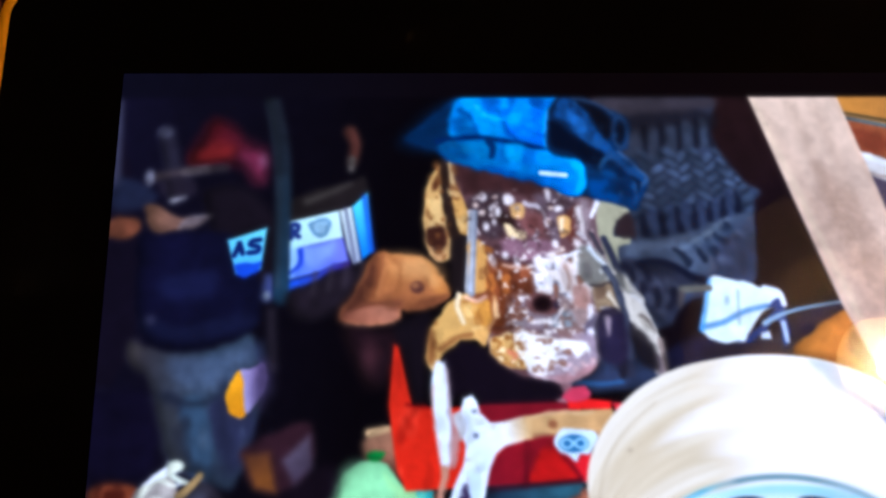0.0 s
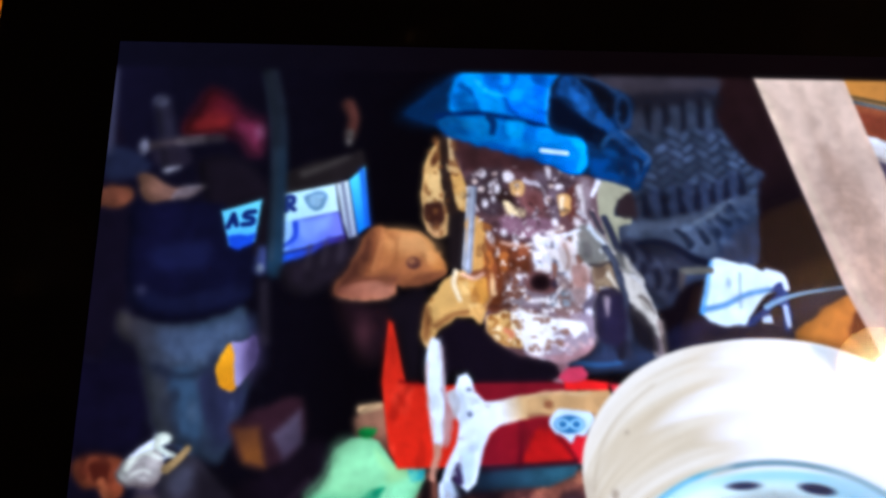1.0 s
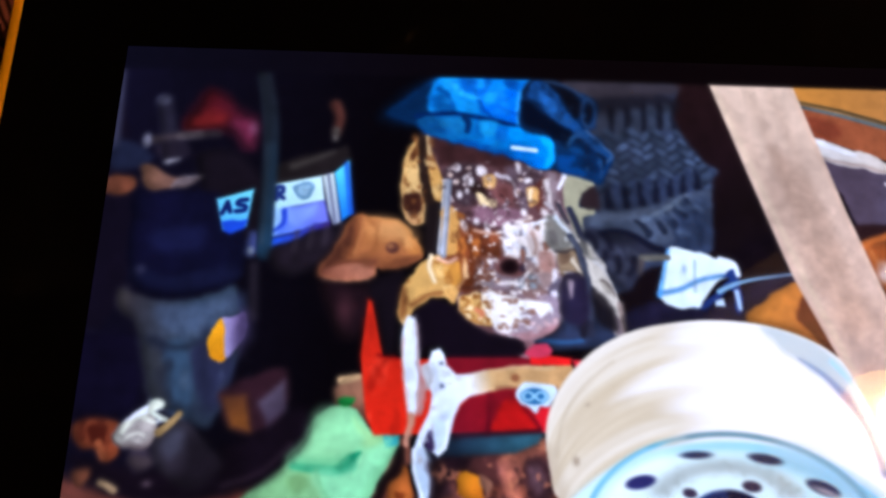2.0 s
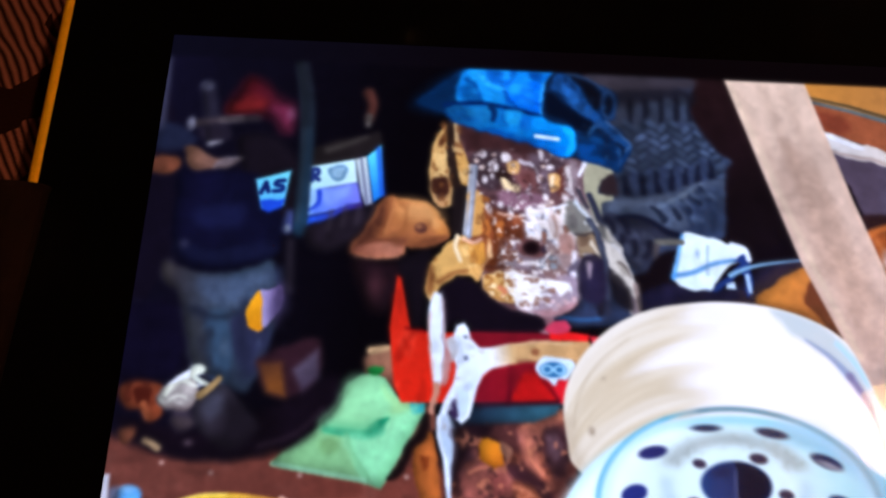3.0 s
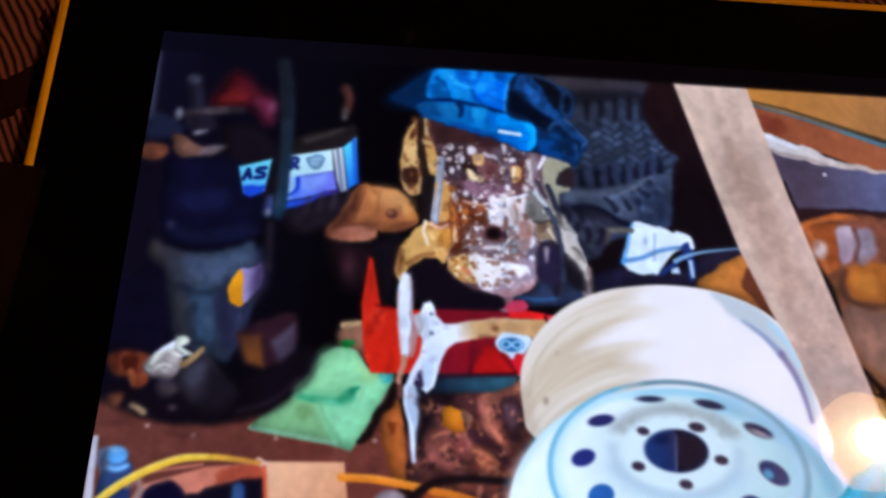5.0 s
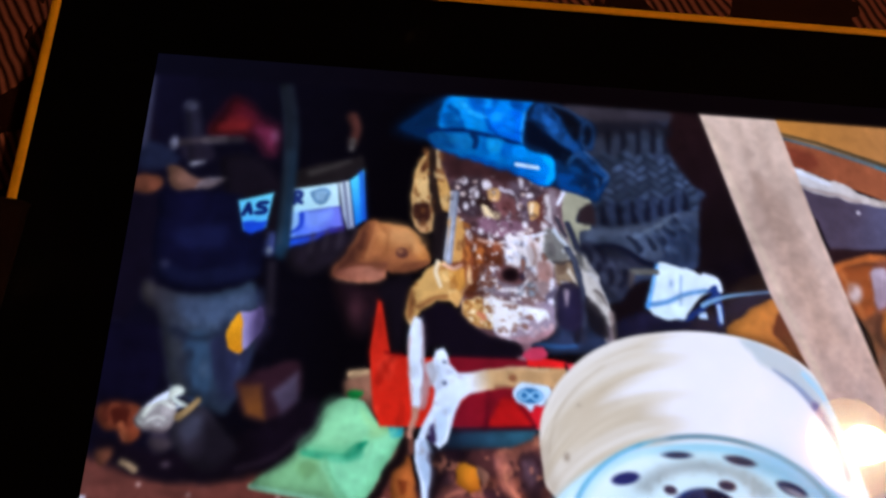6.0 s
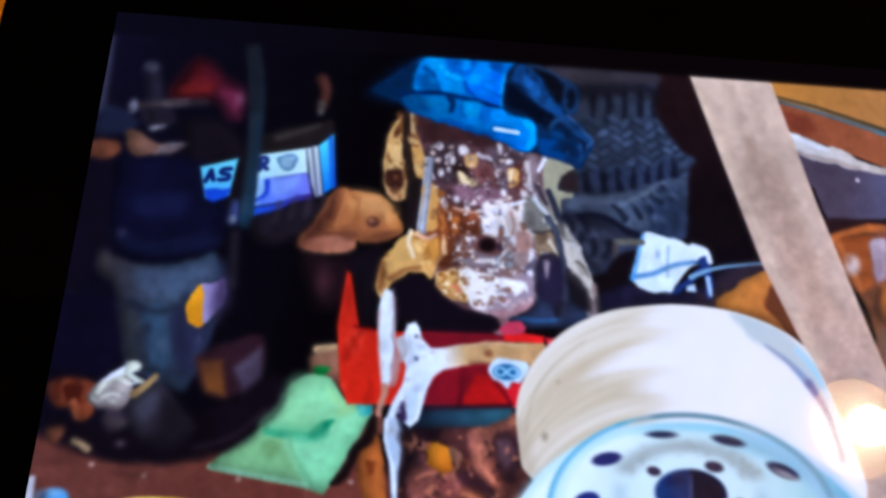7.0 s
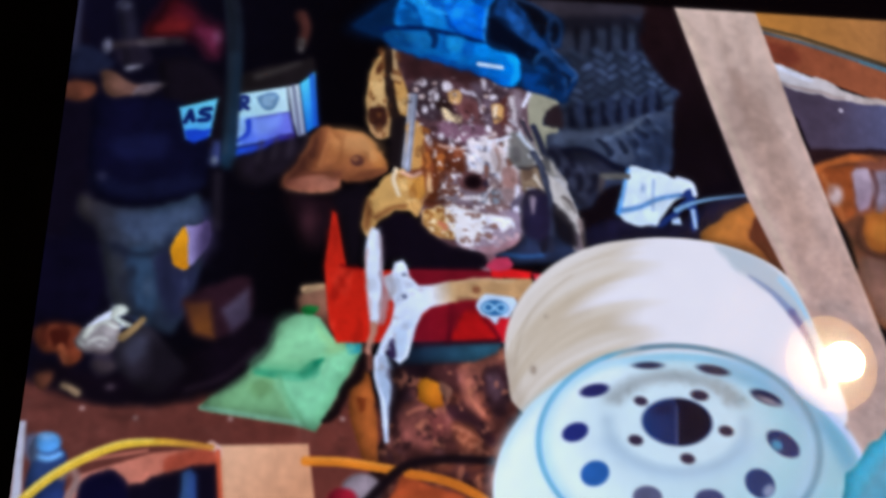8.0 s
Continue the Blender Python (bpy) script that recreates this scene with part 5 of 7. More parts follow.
ARCH = area("46.8,-45.0 46.8,-42.1 48.2,-39.1 50.3,-37.3 53.5,-36.6 55.0,-38.3 54.7,-42.1 52.1,-41.8 49.2,-43.0", 1.0)
speckle("engine_part", ARCH, (146, 88, 40), layered(1.6, 571), 0.56, 0.6, 0.12)
speckle("engine_part", ARCH, (240, 196, 124), layered(1.9, 577), 0.60, 0.6, 0.12)
engine(area("46.8,-45.7 46.8,-42.5 47.7,-40.8 48.2,-43.1 47.6,-45.8", 1.2), (120, 66, 34), 0.8)
engine(line("48.7,-43.9 50.6,-42.3 53.3,-41.8", 0.7, 0.6, 0.8, True, True), (118, 66, 34), 0.8)
engine(line("52.7,-36.3 54.1,-37.0 55.5,-36.3", 0.7, 0.5, 0.6, True, True), (228, 176, 150), 0.85)
engine(area("72.2,-39.0 75.7,-38.7 76.1,-45.5 72.1,-45.7", 0.8), (32, 26, 48), 0.9, 0.1)
engine(area("72.8,-39.7 73.7,-39.5 73.8,-41.1 73.3,-42.1", 0.8), (150, 130, 138), 0.85, 0.2)
engine(area("76.1,-35.9 77.9,-37.3 79.8,-39.7 80.7,-42.4 81.2,-45.2 80.5,-45.2 79.0,-43.4 77.2,-41.6 76.4,-39.1", 0.6), (210, 200, 186), 1.0, 0.15)
engine(area("77.9,-39.2 79.3,-39.9 79.9,-41.4 78.9,-41.1", 0.8), (150, 140, 126), 0.7, 0.2)
engine(line("78.4,-39.4 79.6,-40.4 80.1,-41.8", 0.4, 0.3, 0.5, True, True), (84, 72, 68), 0.8, 0.15)
engine(line("73.7,-31.9 75.1,-34.6 76.0,-38.1 76.5,-42.0 76.4,-45.5", 1.0, 0.75, 0.5, True, True), (52, 56, 74), 0.95, 0.15)
engine(line("73.9,-32.3 74.8,-34.4 75.6,-37.8", 0.35, 0.26, 0.5, True, True), (86, 92, 104), 0.7, 0.15)
engine(line("81.0,-43.1 81.5,-47.2", 0.9, 0.8, 0.6), (150, 128, 120), 0.9)
engine(area("76.6,-40.4 79.8,-43.6 80.3,-47.3 77.1,-45.4", 1.0), (20, 16, 22), 0.9)
paint("engine_part", line("51.6,-35.9 51.3,-37.6 51.8,-39.1 52.2,-40.1", 0.8, 0.6, 0.4), (240, 214, 170), own=False)
paint("engine_part", area("47.6,-47.6 49.0,-44.8 51.8,-42.9 54.4,-43.7 56.0,-45.1 59.8,-47.7 65.1,-48.8 66.2,-50.9 60.7,-52.7 54.6,-52.4 53.9,-50.6 51.8,-50.1 49.3,-51.5 48.7,-46.2", 0.6), (15, 9, 19))
# brown bench top and junk below the box
paint("bench_top", area("-1.2,-70.0 3.6,-71.3 12.4,-73.4 20.2,-72.9 28.0,-70.5 33.6,-69.2 45.8,-66.2 49.3,-71.1 52.1,-80.7 52.5,-94.5 -2.2,-94.8 -4.5,-73.9", 2.0), (98, 55, 47), (100, 52, 43), "8.7,-75.2 34.9,-77.0", 0.10)
speckle("bench_top", area("1.4,-72.2 20.3,-73.4 29.7,-70.7 44.6,-76.1 39.9,-79.3 19.2,-78.1 9.3,-79.8 1.2,-76.9", 1.0), (120, 76, 66), layered(4.0, 111, 0.6), 0.56, 0.4, 0.25)
for spot in ("8.2,-73.8", "29.0,-74.9", "15.7,-75.0", "45.0,-74.6"):
    (sx, sy), = points(spot)
    paint("bench_top", oval(f"{sx},{sy} 0.4,0.35", 0, 0.5), (160, 130, 120), own=False)
HEAP = "51.7,-67.8 57.5,-65.9 65.2,-63.4 70.3,-65.6 71.1,-72.3 68.6,-78.9 66.9,-94.4 45.4,-94.6 49.6,-80.8 51.9,-74.3"
HEAP_EDGE = area(HEAP, 0.8)
paint("scrap_heap", HEAP_EDGE, (62, 36, 38), (84, 48, 42), "54.2,-69.4 66.1,-83.7", 0.4)
HEAP_KEEP = np.zeros((NY + 1, NX + 1))
HEAP_KEEP[HEAP_EDGE[0]] = HEAP_EDGE[1]
r_heap = np.random.default_rng(77)
RUSTS = ((150, 94, 76), (104, 62, 52), (40, 22, 26), (116, 78, 80), (176, 108, 74), (58, 40, 50), (132, 72, 48), (30, 17, 22))
for k in range(150):
    x, y = 49.0 + 21.5 * r_heap.random(), -65.5 - 18.5 * r_heap.random()
    w, m = oval(f"{x},{y} {0.4 + 1.3 * r_heap.random() ** 2},{0.3 + 0.6 * r_heap.random()}", 180 * r_heap.random(), 0.9, True)
    paint("scrap_heap", (w, m * HEAP_KEEP[w]), RUSTS[k % 8], own=False, mottle=0.35, alpha=0.35 + 0.45 * r_heap.random())
for text, colour, soft in (
        ("52.0,-65.5 56.0,-64.9 58.1,-66.1 57.0,-68.0 54.3,-70.0 52.6,-74.6 51.8,-72.8 51.9,-69.2", (15, 9, 18), 1.2),
        ("62.6,-65.9 64.5,-64.3 68.3,-63.7 69.7,-65.6 66.9,-66.3 65.3,-68.0 65.0,-71.4 66.5,-74.0 63.7,-73.2 62.3,-69.6", (136, 86, 72), 1.2),
        ("65.8,-67.2 67.9,-66.4 69.8,-67.1 70.2,-71.1 68.4,-73.9 66.5,-72.2", (48, 32, 40), 1.4),
        ("66.2,-68.0 67.9,-67.5 68.7,-70.1 67.4,-71.4", (92, 72, 84), 1.4),
        ("53.2,-74.6 55.3,-72.3 57.9,-71.8 60.9,-73.3 60.8,-76.2 57.4,-78.2 54.1,-77.8", (128, 78, 70), 2.0),
        ("59.0,-71.6 61.8,-72.2 65.6,-75.0 67.5,-77.6 65.6,-77.5 61.9,-74.8", (42, 24, 32), 1.2),
        ("61.1,-75.1 64.1,-75.6 65.6,-78.3 62.7,-78.6", (132, 78, 54), 1.6),
        ("57.2,-74.4 59.6,-73.9 60.6,-75.9 58.4,-77.0", (92, 50, 48), 1.2)):
    paint("scrap_heap", area(text, soft), colour, own=False, mottle=0.4, alpha=0.85)
for text, wide in (("62.8,-66.5 64.9,-64.8 67.7,-64.3", 0.5), ("63.4,-68.7 63.8,-71.4 65.6,-73.5", 0.5), ("54.4,-73.6 56.4,-72.8 58.7,-73.1", 0.6), ("61.5,-75.7 63.4,-76.3", 0.6), ("56.4,-75.9 57.9,-76.4", 0.5)):
    paint("scrap_heap", line(text, wide, wide, 0.7, True, True), (196, 130, 100), own=False, alpha=0.6)
speckle("scrap_heap", HEAP_EDGE, (190, 128, 96), layered(1.3, 311), 0.66, 0.55, 0.1)
speckle("scrap_heap", HEAP_EDGE, (26, 15, 20), layered(1.7, 331), 0.63, 0.6, 0.15)
speckle("bench_top", area("-1.0,-71.4 29.7,-70.7 47.6,-71.2 52.1,-80.7 40.0,-81.7 0.1,-80.0", 1.0), (60, 34, 30), layered(5.0, 341, 0.5), 0.56, 0.4, 0.25)
paint("orange_block", area("55.7,-69.6 56.2,-68.7 57.0,-68.2 59.2,-69.2 59.6,-70.4 59.5,-72.3 58.2,-72.8 55.9,-71.6", 0.5, False), (220, 130, 30), (206, 110, 28), "56.7,-69.3 58.9,-72.1", 0.08)
paint("orange_block", area("59.1,-68.9 61.0,-70.0 60.1,-71.5", 0.6), (150, 110, 90), own=False)
paint("rusty_bar", area("47.5,-67.5 48.8,-68.3 49.7,-72.7 50.4,-78.4 50.3,-80.9 48.4,-80.9 47.2,-77.6 46.0,-72.0 46.6,-69.5", 0.6), (170, 88, 38), (160, 82, 36), "47.6,-69.5 48.8,-80.0", 0.2)
paint("rusty_bar", area("47.2,-71.6 48.3,-71.6 48.5,-72.9 47.7,-73.4", 0.7), (110, 46, 20), own=False)
paint("rusty_bar", area("47.3,-63.9 48.6,-64.2 49.1,-67.2 48.0,-67.0", 0.7), (150, 84, 66), mottle=0.3)
paint("fork", line("50.1,-66.1 51.0,-72.7 51.5,-77.6", 1.3, 0.7, 0.5), (196, 206, 222))
# green cloth
paint("wood_scrap", area("37.7,-58.0 38.5,-55.6 41.2,-54.8 42.3,-56.1 43.5,-59.6 41.4,-61.3 38.8,-60.5", 0.7), (150, 104, 78), (126, 76, 58), "39.0,-55.4 42.2,-60.4", 0.2)
paint("wood_scrap", line("38.5,-55.6 41.2,-55.0", 1.2, 0.8, 0.7), (196, 156, 110), own=False)
paint("green_cloth", area("24.4,-73.4 25.9,-71.8 28.0,-70.3 30.3,-68.6 31.0,-67.6 31.0,-66.6 33.2,-63.6 35.3,-60.8 37.3,-59.4 39.4,-59.2 41.0,-59.8 43.3,-63.0 47.3,-63.4 47.4,-64.7 45.7,-67.9 43.6,-72.2 41.2,-76.5 39.4,-75.9 36.4,-75.3 29.9,-74.4 25.9,-73.9", 0.5, False, False), (126, 186, 124), (118, 182, 128), "28.1,-71.6 42.5,-66.3", 0.06)
paint("green_cloth", area("25.0,-73.1 28.0,-70.6 31.1,-68.4 34.4,-68.5 36.6,-71.4 38.0,-74.9 29.9,-74.1", 0.9), (116, 168, 112), own=False, alpha=0.9)
paint("green_cloth", area("31.6,-69.9 33.6,-69.2 34.5,-71.0 32.5,-71.7", 1.4), (98, 140, 86), own=False, alpha=0.8)
paint("green_cloth", area("36.4,-68.5 40.9,-68.7 44.2,-67.1 47.0,-63.9 45.7,-67.9 43.4,-72.2 41.2,-76.1 38.4,-75.0 37.0,-72.2", 1.0), (114, 184, 130), own=False)
paint("green_cloth", line("32.3,-68.0 35.2,-68.3 38.5,-68.6 40.5,-67.9", 1.0, 1.8, 0.7), (24, 124, 86), own=False)
paint("green_cloth", area("38.4,-68.1 40.0,-66.6 42.0,-65.8 41.5,-67.2 39.9,-68.7", 0.7), (16, 112, 76), own=False)
paint("green_cloth", line("32.5,-67.4 37.6,-67.8 39.6,-66.9", 2.2, 1.2, 2.0), (90, 168, 116), own=False, alpha=0.7)
paint("green_cloth", area("40.5,-60.9 43.1,-63.0 45.7,-63.4 44.1,-65.0 42.0,-64.7", 1.4), (132, 178, 116), own=False, alpha=0.8)
paint("green_cloth", quad("45.0,-63.4 47.5,-63.5 47.2,-64.9 45.4,-65.3", 0.6), (44, 150, 150), own=False)
paint("green_cloth", line("24.7,-73.4 29.9,-74.2 39.7,-75.5", 0.6, 0.6, 0.5), (150, 214, 164), own=False)
paint("green_cloth", area("38.2,-58.4 39.4,-58.1 40.5,-58.4 39.8,-59.3 38.4,-59.4", 0.5), (22, 118, 48), own=False)
paint("green_cloth", area("34.8,-68.9 39.3,-68.5 42.9,-65.9 46.5,-63.8 44.0,-68.6 39.5,-75.7 36.9,-72.6", 1.4), (128, 200, 148), own=False, alpha=0.6)
paint("green_cloth", area("30.8,-66.5 34.1,-61.6 36.7,-59.4 39.7,-61.3 41.8,-64.1 38.2,-66.1", 2.4), (134, 198, 142), own=False, alpha=0.55)
paint("green_cloth", line("35.3,-68.7 37.2,-72.2 39.5,-75.5", 0.5, 0.5, 1.0, True, True), (92, 150, 98), own=False, alpha=0.6)
paint("green_cloth", line("24.8,-73.3 29.7,-74.0 35.3,-74.8 38.6,-75.2", 0.5, 0.5, 0.6), (156, 220, 170), own=False, alpha=0.7)
paint("shadow_gap", area("47.8,-64.9 45.7,-68.3 43.2,-73.3 42.1,-74.9 43.7,-74.9 46.0,-71.2 47.9,-67.9", 0.7), (20, 10, 14))
# red tool box, white fork
paint("red_tool_box", quad("42.0,-43.0 42.7,-43.5 44.6,-51.9 47.7,-52.3 53.8,-52.1 68.6,-52.1 69.0,-62.8 55.3,-63.1 54.1,-63.2 43.6,-63.5 42.3,-60.6 41.2,-51.8", 0.5), (192, 34, 20), (206, 32, 18), "41.5,-47.4 47.3,-62.8", 0.06)
paint("red_tool_box", quad("52.0,-52.0 65.1,-51.7 68.6,-52.1 67.7,-54.4 52.1,-54.9", 0.6), (120, 16, 30), own=False)
paint("red_tool_box", area("54.1,-63.2 55.3,-60.1 58.2,-57.4 63.4,-56.2 68.6,-56.2 69.0,-62.8", 0.5, False), (120, 15, 30), (150, 14, 26), "55.7,-60.9 67.7,-58.8", 0.1, own=False)
paint("red_tool_box", area("60.9,-62.8 62.1,-59.0 63.8,-57.6 66.2,-58.9 67.7,-61.0 68.2,-62.6", 0.8), (178, 18, 20), own=False)
paint("red_tool_box", quad("66.7,-50.9 73.1,-51.7 73.0,-53.0 66.9,-52.7", 0.5), (236, 28, 30), own=False)
paint("red_tool_box", area("66.2,-50.9 67.8,-49.5 69.5,-49.7 70.0,-51.2 67.7,-51.7", 0.6), (206, 56, 84))
paint("red_tool_box", quad("73.2,-51.9 76.6,-52.0 77.0,-53.2 73.9,-53.8", 0.6), (226, 40, 54))
paint("red_tool_box", area("67.7,-60.1 69.9,-58.7 69.9,-62.7 68.6,-62.8", 0.6), (206, 24, 36))
paint("red_tool_box", line("43.9,-51.7 45.2,-52.0 47.7,-52.3", 0.6, 0.4, 0.6), (130, 14, 14), own=False)
paint("bench_edge", quad("52.4,-63.2 68.6,-62.8 67.7,-64.4 64.3,-65.8 52.5,-66.5", 0.8), (20, 30, 48), (46, 92, 108), "53.3,-64.8 66.0,-64.0", 0.2)
paint("fork", area("71.6,-52.8 73.3,-53.2 72.3,-56.4 68.2,-56.4 63.6,-56.4 60.1,-56.8 59.8,-54.3 63.1,-53.3", 0.5, True, False), (204, 158, 104), (196, 148, 96), "61.4,-54.9 72.1,-54.8", 0.12)
paint("fork", line("61.0,-53.7 65.3,-53.3 70.2,-53.3", 0.5, 0.4, 0.6, True, True), (226, 190, 140), own=False, alpha=0.7)
paint("fork", oval("64.5,-54.8 0.65,0.6", 0, 0.6), (150, 90, 58), own=False)
paint("fork", line("61.1,-56.6 66.3,-56.4 71.1,-56.3", 0.5, 0.5, 0.7, True, True), (132, 84, 60), own=False, alpha=0.7)
paint("fork", area("48.0,-45.9 48.8,-45.7 49.5,-46.7 50.0,-51.0 50.2,-55.9 49.9,-59.9 49.2,-60.8 48.4,-59.7 47.7,-54.6 47.3,-49.1", 0.6, True, False), (230, 238, 244), (214, 224, 232), "48.4,-46.0 49.3,-60.4", 0.06)
paint("fork", line("49.5,-46.9 50.0,-51.5 50.2,-57.9", 0.5, 0.4, 0.6, True, True), (150, 120, 124), own=False, alpha=0.8)
paint("fork", line("47.5,-49.1 47.8,-54.1 48.5,-59.1", 0.35, 0.3, 0.5, True, True), (196, 130, 110), own=False, alpha=0.6)
paint("fork", line("49.1,-60.5 48.9,-62.4 48.4,-64.9", 1.0, 0.8, 0.7, True, True), (186, 128, 104))
paint("fork", area("51.9,-51.0 53.1,-50.5 53.8,-51.4 54.2,-53.0 55.6,-54.4 57.7,-54.5 60.2,-53.7 60.7,-55.4 60.1,-57.0 57.8,-57.5 56.3,-58.8 55.4,-60.7 54.9,-62.9 54.3,-65.4 53.0,-66.5 52.0,-65.6 51.6,-63.4 50.9,-64.8 51.5,-67.0 52.1,-69.9 51.8,-72.8 51.5,-76.6 50.9,-75.6 50.6,-72.0 49.4,-68.6 49.3,-66.0 50.2,-63.1 51.6,-60.2 52.1,-57.6 51.4,-56.1 50.5,-54.4 50.5,-53.2 51.4,-52.7", 0.5, False, False), (230, 239, 246), (206, 220, 234), "53.1,-51.8 50.7,-72.0", 0.05)
paint("fork", area("56.6,-54.5 60.6,-53.6 61.4,-53.8 61.5,-56.7 60.3,-57.0 57.2,-57.8", 0.6, False, False), (228, 234, 238), (206, 164, 112), "57.2,-55.8 61.0,-55.2", 0.06, own=False)
paint("fork", area("50.4,-53.2 51.7,-52.9 52.0,-55.5 51.2,-56.7 50.4,-55.3", 0.9), (184, 178, 178), own=False, alpha=0.9)
paint("fork", area("50.2,-55.7 51.3,-56.9 50.8,-59.0 50.1,-60.8 49.6,-59.1", 0.8), (176, 140, 136), own=False, alpha=0.85)
paint("fork", oval("53.4,-52.8 0.35,0.3", 0, 0.5), (110, 112, 126), own=False)
paint("fork", oval("53.5,-56.2 0.4,0.4", 0, 0.5), (104, 110, 130), own=False)
paint("fork", line("52.2,-52.7 52.6,-55.8 52.1,-57.8", 0.5, 0.4, 0.8, True, True), (190, 200, 212), own=False, alpha=0.8)
paint("fork", area("52.2,-61.7 53.7,-60.2 54.9,-60.6 54.4,-63.5 53.5,-65.4 52.4,-65.4", 1.2), (184, 204, 220), own=False, alpha=0.75)
paint("fork", line("54.5,-61.5 54.1,-64.8 53.0,-66.2", 0.6, 0.5, 0.6, True, True), (238, 242, 246), own=False, alpha=0.8)
paint("fork", area("51.3,-63.0 52.1,-62.8 52.4,-65.1 51.9,-65.8 51.1,-64.9", 0.7), (44, 30, 62), own=False)
paint("fork", area("50.2,-65.5 51.5,-65.9 52.1,-69.9 51.7,-73.6 51.0,-72.3 49.8,-68.5", 1.1), (160, 180, 198), own=False, alpha=0.8)
paint("fork", line("49.6,-65.6 49.7,-68.2 50.8,-71.6 51.2,-75.6", 0.6, 0.4, 0.6, True, True), (228, 234, 240), own=False, alpha=0.85)
paint("fork", line("51.6,-67.5 52.1,-70.5 51.7,-74.3", 0.5, 0.4, 0.6, True, True), (72, 60, 78), own=False, alpha=0.7)
WORN = area("51.1,-51.4 54.0,-51.3 56.6,-54.6 59.5,-54.5 56.7,-58.1 54.1,-65.4 51.8,-65.5 51.3,-75.6 49.7,-68.4 51.5,-60.7", 0.8)
speckle("fork", WORN, (172, 176, 186), layered(1.6, 601), 0.58, 0.5, 0.15)
speckle("fork", WORN, (170, 140, 130), layered(0.9, 607), 0.70, 0.4, 0.08)
speckle("fork", area("47.2,-46.6 49.8,-46.4 50.2,-58.9 48.5,-59.9", 0.8), (178, 170, 172), layered(1.2, 613, 2.0), 0.60, 0.5, 0.12)
RED_FACE = area("40.4,-44.4 42.3,-43.2 43.7,-51.8 46.8,-52.2 47.4,-62.8 43.1,-63.1 41.3,-53.4", 1.0)
speckle("red_tool_box", RED_FACE, (120, 16, 12), layered(2.6, 617, 1.8), 0.56, 0.5, 0.2)
speckle("red_tool_box", RED_FACE, (226, 60, 40), layered(2.0, 619, 1.8), 0.60, 0.5, 0.2)
paint("red_tool_box", line("60.7,-57.6 60.6,-60.3 60.3,-63.0", 1.0, 0.8, 1.0), (82, 8, 22), own=False, alpha=0.8)
paint("red_tool_box", line("65.2,-58.5 66.9,-60.6 68.1,-62.2", 0.7, 0.5, 0.8), (96, 8, 22), own=False, alpha=0.8)
paint("red_tool_box", area("60.3,-57.6 64.4,-56.8 64.8,-58.3 62.5,-58.4 61.2,-61.2", 1.2), (112, 14, 26), own=False, alpha=0.7)
paint("red_tool_box", quad("55.0,-63.2 68.3,-62.2 68.3,-62.9 55.0,-63.9", 0.7), (40, 10, 24), own=False, alpha=0.8)
paint("badge", area("64.5,-57.2 65.8,-55.7 68.2,-55.5 70.4,-55.9 70.8,-57.4 69.5,-58.8 68.2,-59.0 67.6,-60.1 66.5,-59.0 65.1,-58.5", 0.5), (206, 226, 238))
paint("badge", oval("67.31,-57.51 2.09,1.23", 0, 0.5), (38, 98, 146))
for spot in ("66.4,-57.5", "68.3,-57.5"):
    (sx, sy), = points(spot)
    paint("badge", arc(f"{sx},{sy} 0.75,0.6", 0.35, 0, 360, 0, 0.3), (150, 200, 224), own=False)
# clutter at the foot of the gas bottle
paint("shed_background", area("0.7,-67.4 6.3,-68.1 11.9,-68.7 19.7,-66.9 27.4,-62.6 33.0,-59.9 34.0,-63.2 31.0,-67.4 28.0,-70.3 20.2,-72.4 12.4,-72.9 4.4,-71.3", 2.4), (14, 8, 16), mottle=0.3)
paint("shed_background", line("22.4,-70.9 27.9,-68.8 31.7,-64.9", 0.7, 0.5, 0.8), (44, 30, 40), own=False, alpha=0.7)
paint("rusty_pot", area("0.4,-63.3 1.0,-62.0 3.9,-61.6 6.8,-62.3 7.4,-64.4 7.0,-67.2 5.5,-67.9 4.1,-66.1 2.1,-66.1 0.9,-65.1", 0.6), (112, 50, 32), (128, 58, 34), "0.9,-62.5 6.2,-67.3", 0.2)
paint("rusty_pot", area("2.5,-63.1 4.9,-62.8 5.0,-65.3 3.5,-65.5", 0.9), (62, 20, 14), own=False)
paint("rusty_pot", line("4.2,-65.3 5.1,-67.3", 1.2, 0.8, 0.8), (150, 76, 46), own=False)
paint("dark_pot", area("12.5,-63.8 14.4,-62.3 16.1,-61.4 18.6,-64.1 21.4,-66.9 21.6,-68.5 18.9,-71.1 15.2,-70.3 12.1,-67.1", 1.0), (48, 45, 54), (36, 28, 38), "13.7,-63.0 19.2,-70.2", 0.12)
paint("dark_pot", area("16.3,-63.7 19.5,-64.6 21.7,-67.3 21.5,-69.5 18.9,-71.5 15.7,-70.6 16.7,-67.8", 2.6), (18, 14, 20), own=False, alpha=0.75)
paint("dark_pot", area("13.3,-63.8 15.3,-62.9 16.4,-64.5 14.9,-67.0 13.4,-66.1", 2.0), (64, 64, 78), own=False, alpha=0.7)
paint("plastic_jug", area("6.0,-64.4 6.8,-62.7 9.1,-61.4 11.5,-61.2 12.4,-63.2 11.9,-65.1 10.0,-66.2 7.6,-65.8", 0.6), (150, 140, 152), (120, 106, 116), "8.0,-62.3 10.0,-65.9", 0.15)
paint("plastic_jug", oval("9.41,-63.57 1.43,0.83", 20, 0.8), (112, 100, 110), own=False)
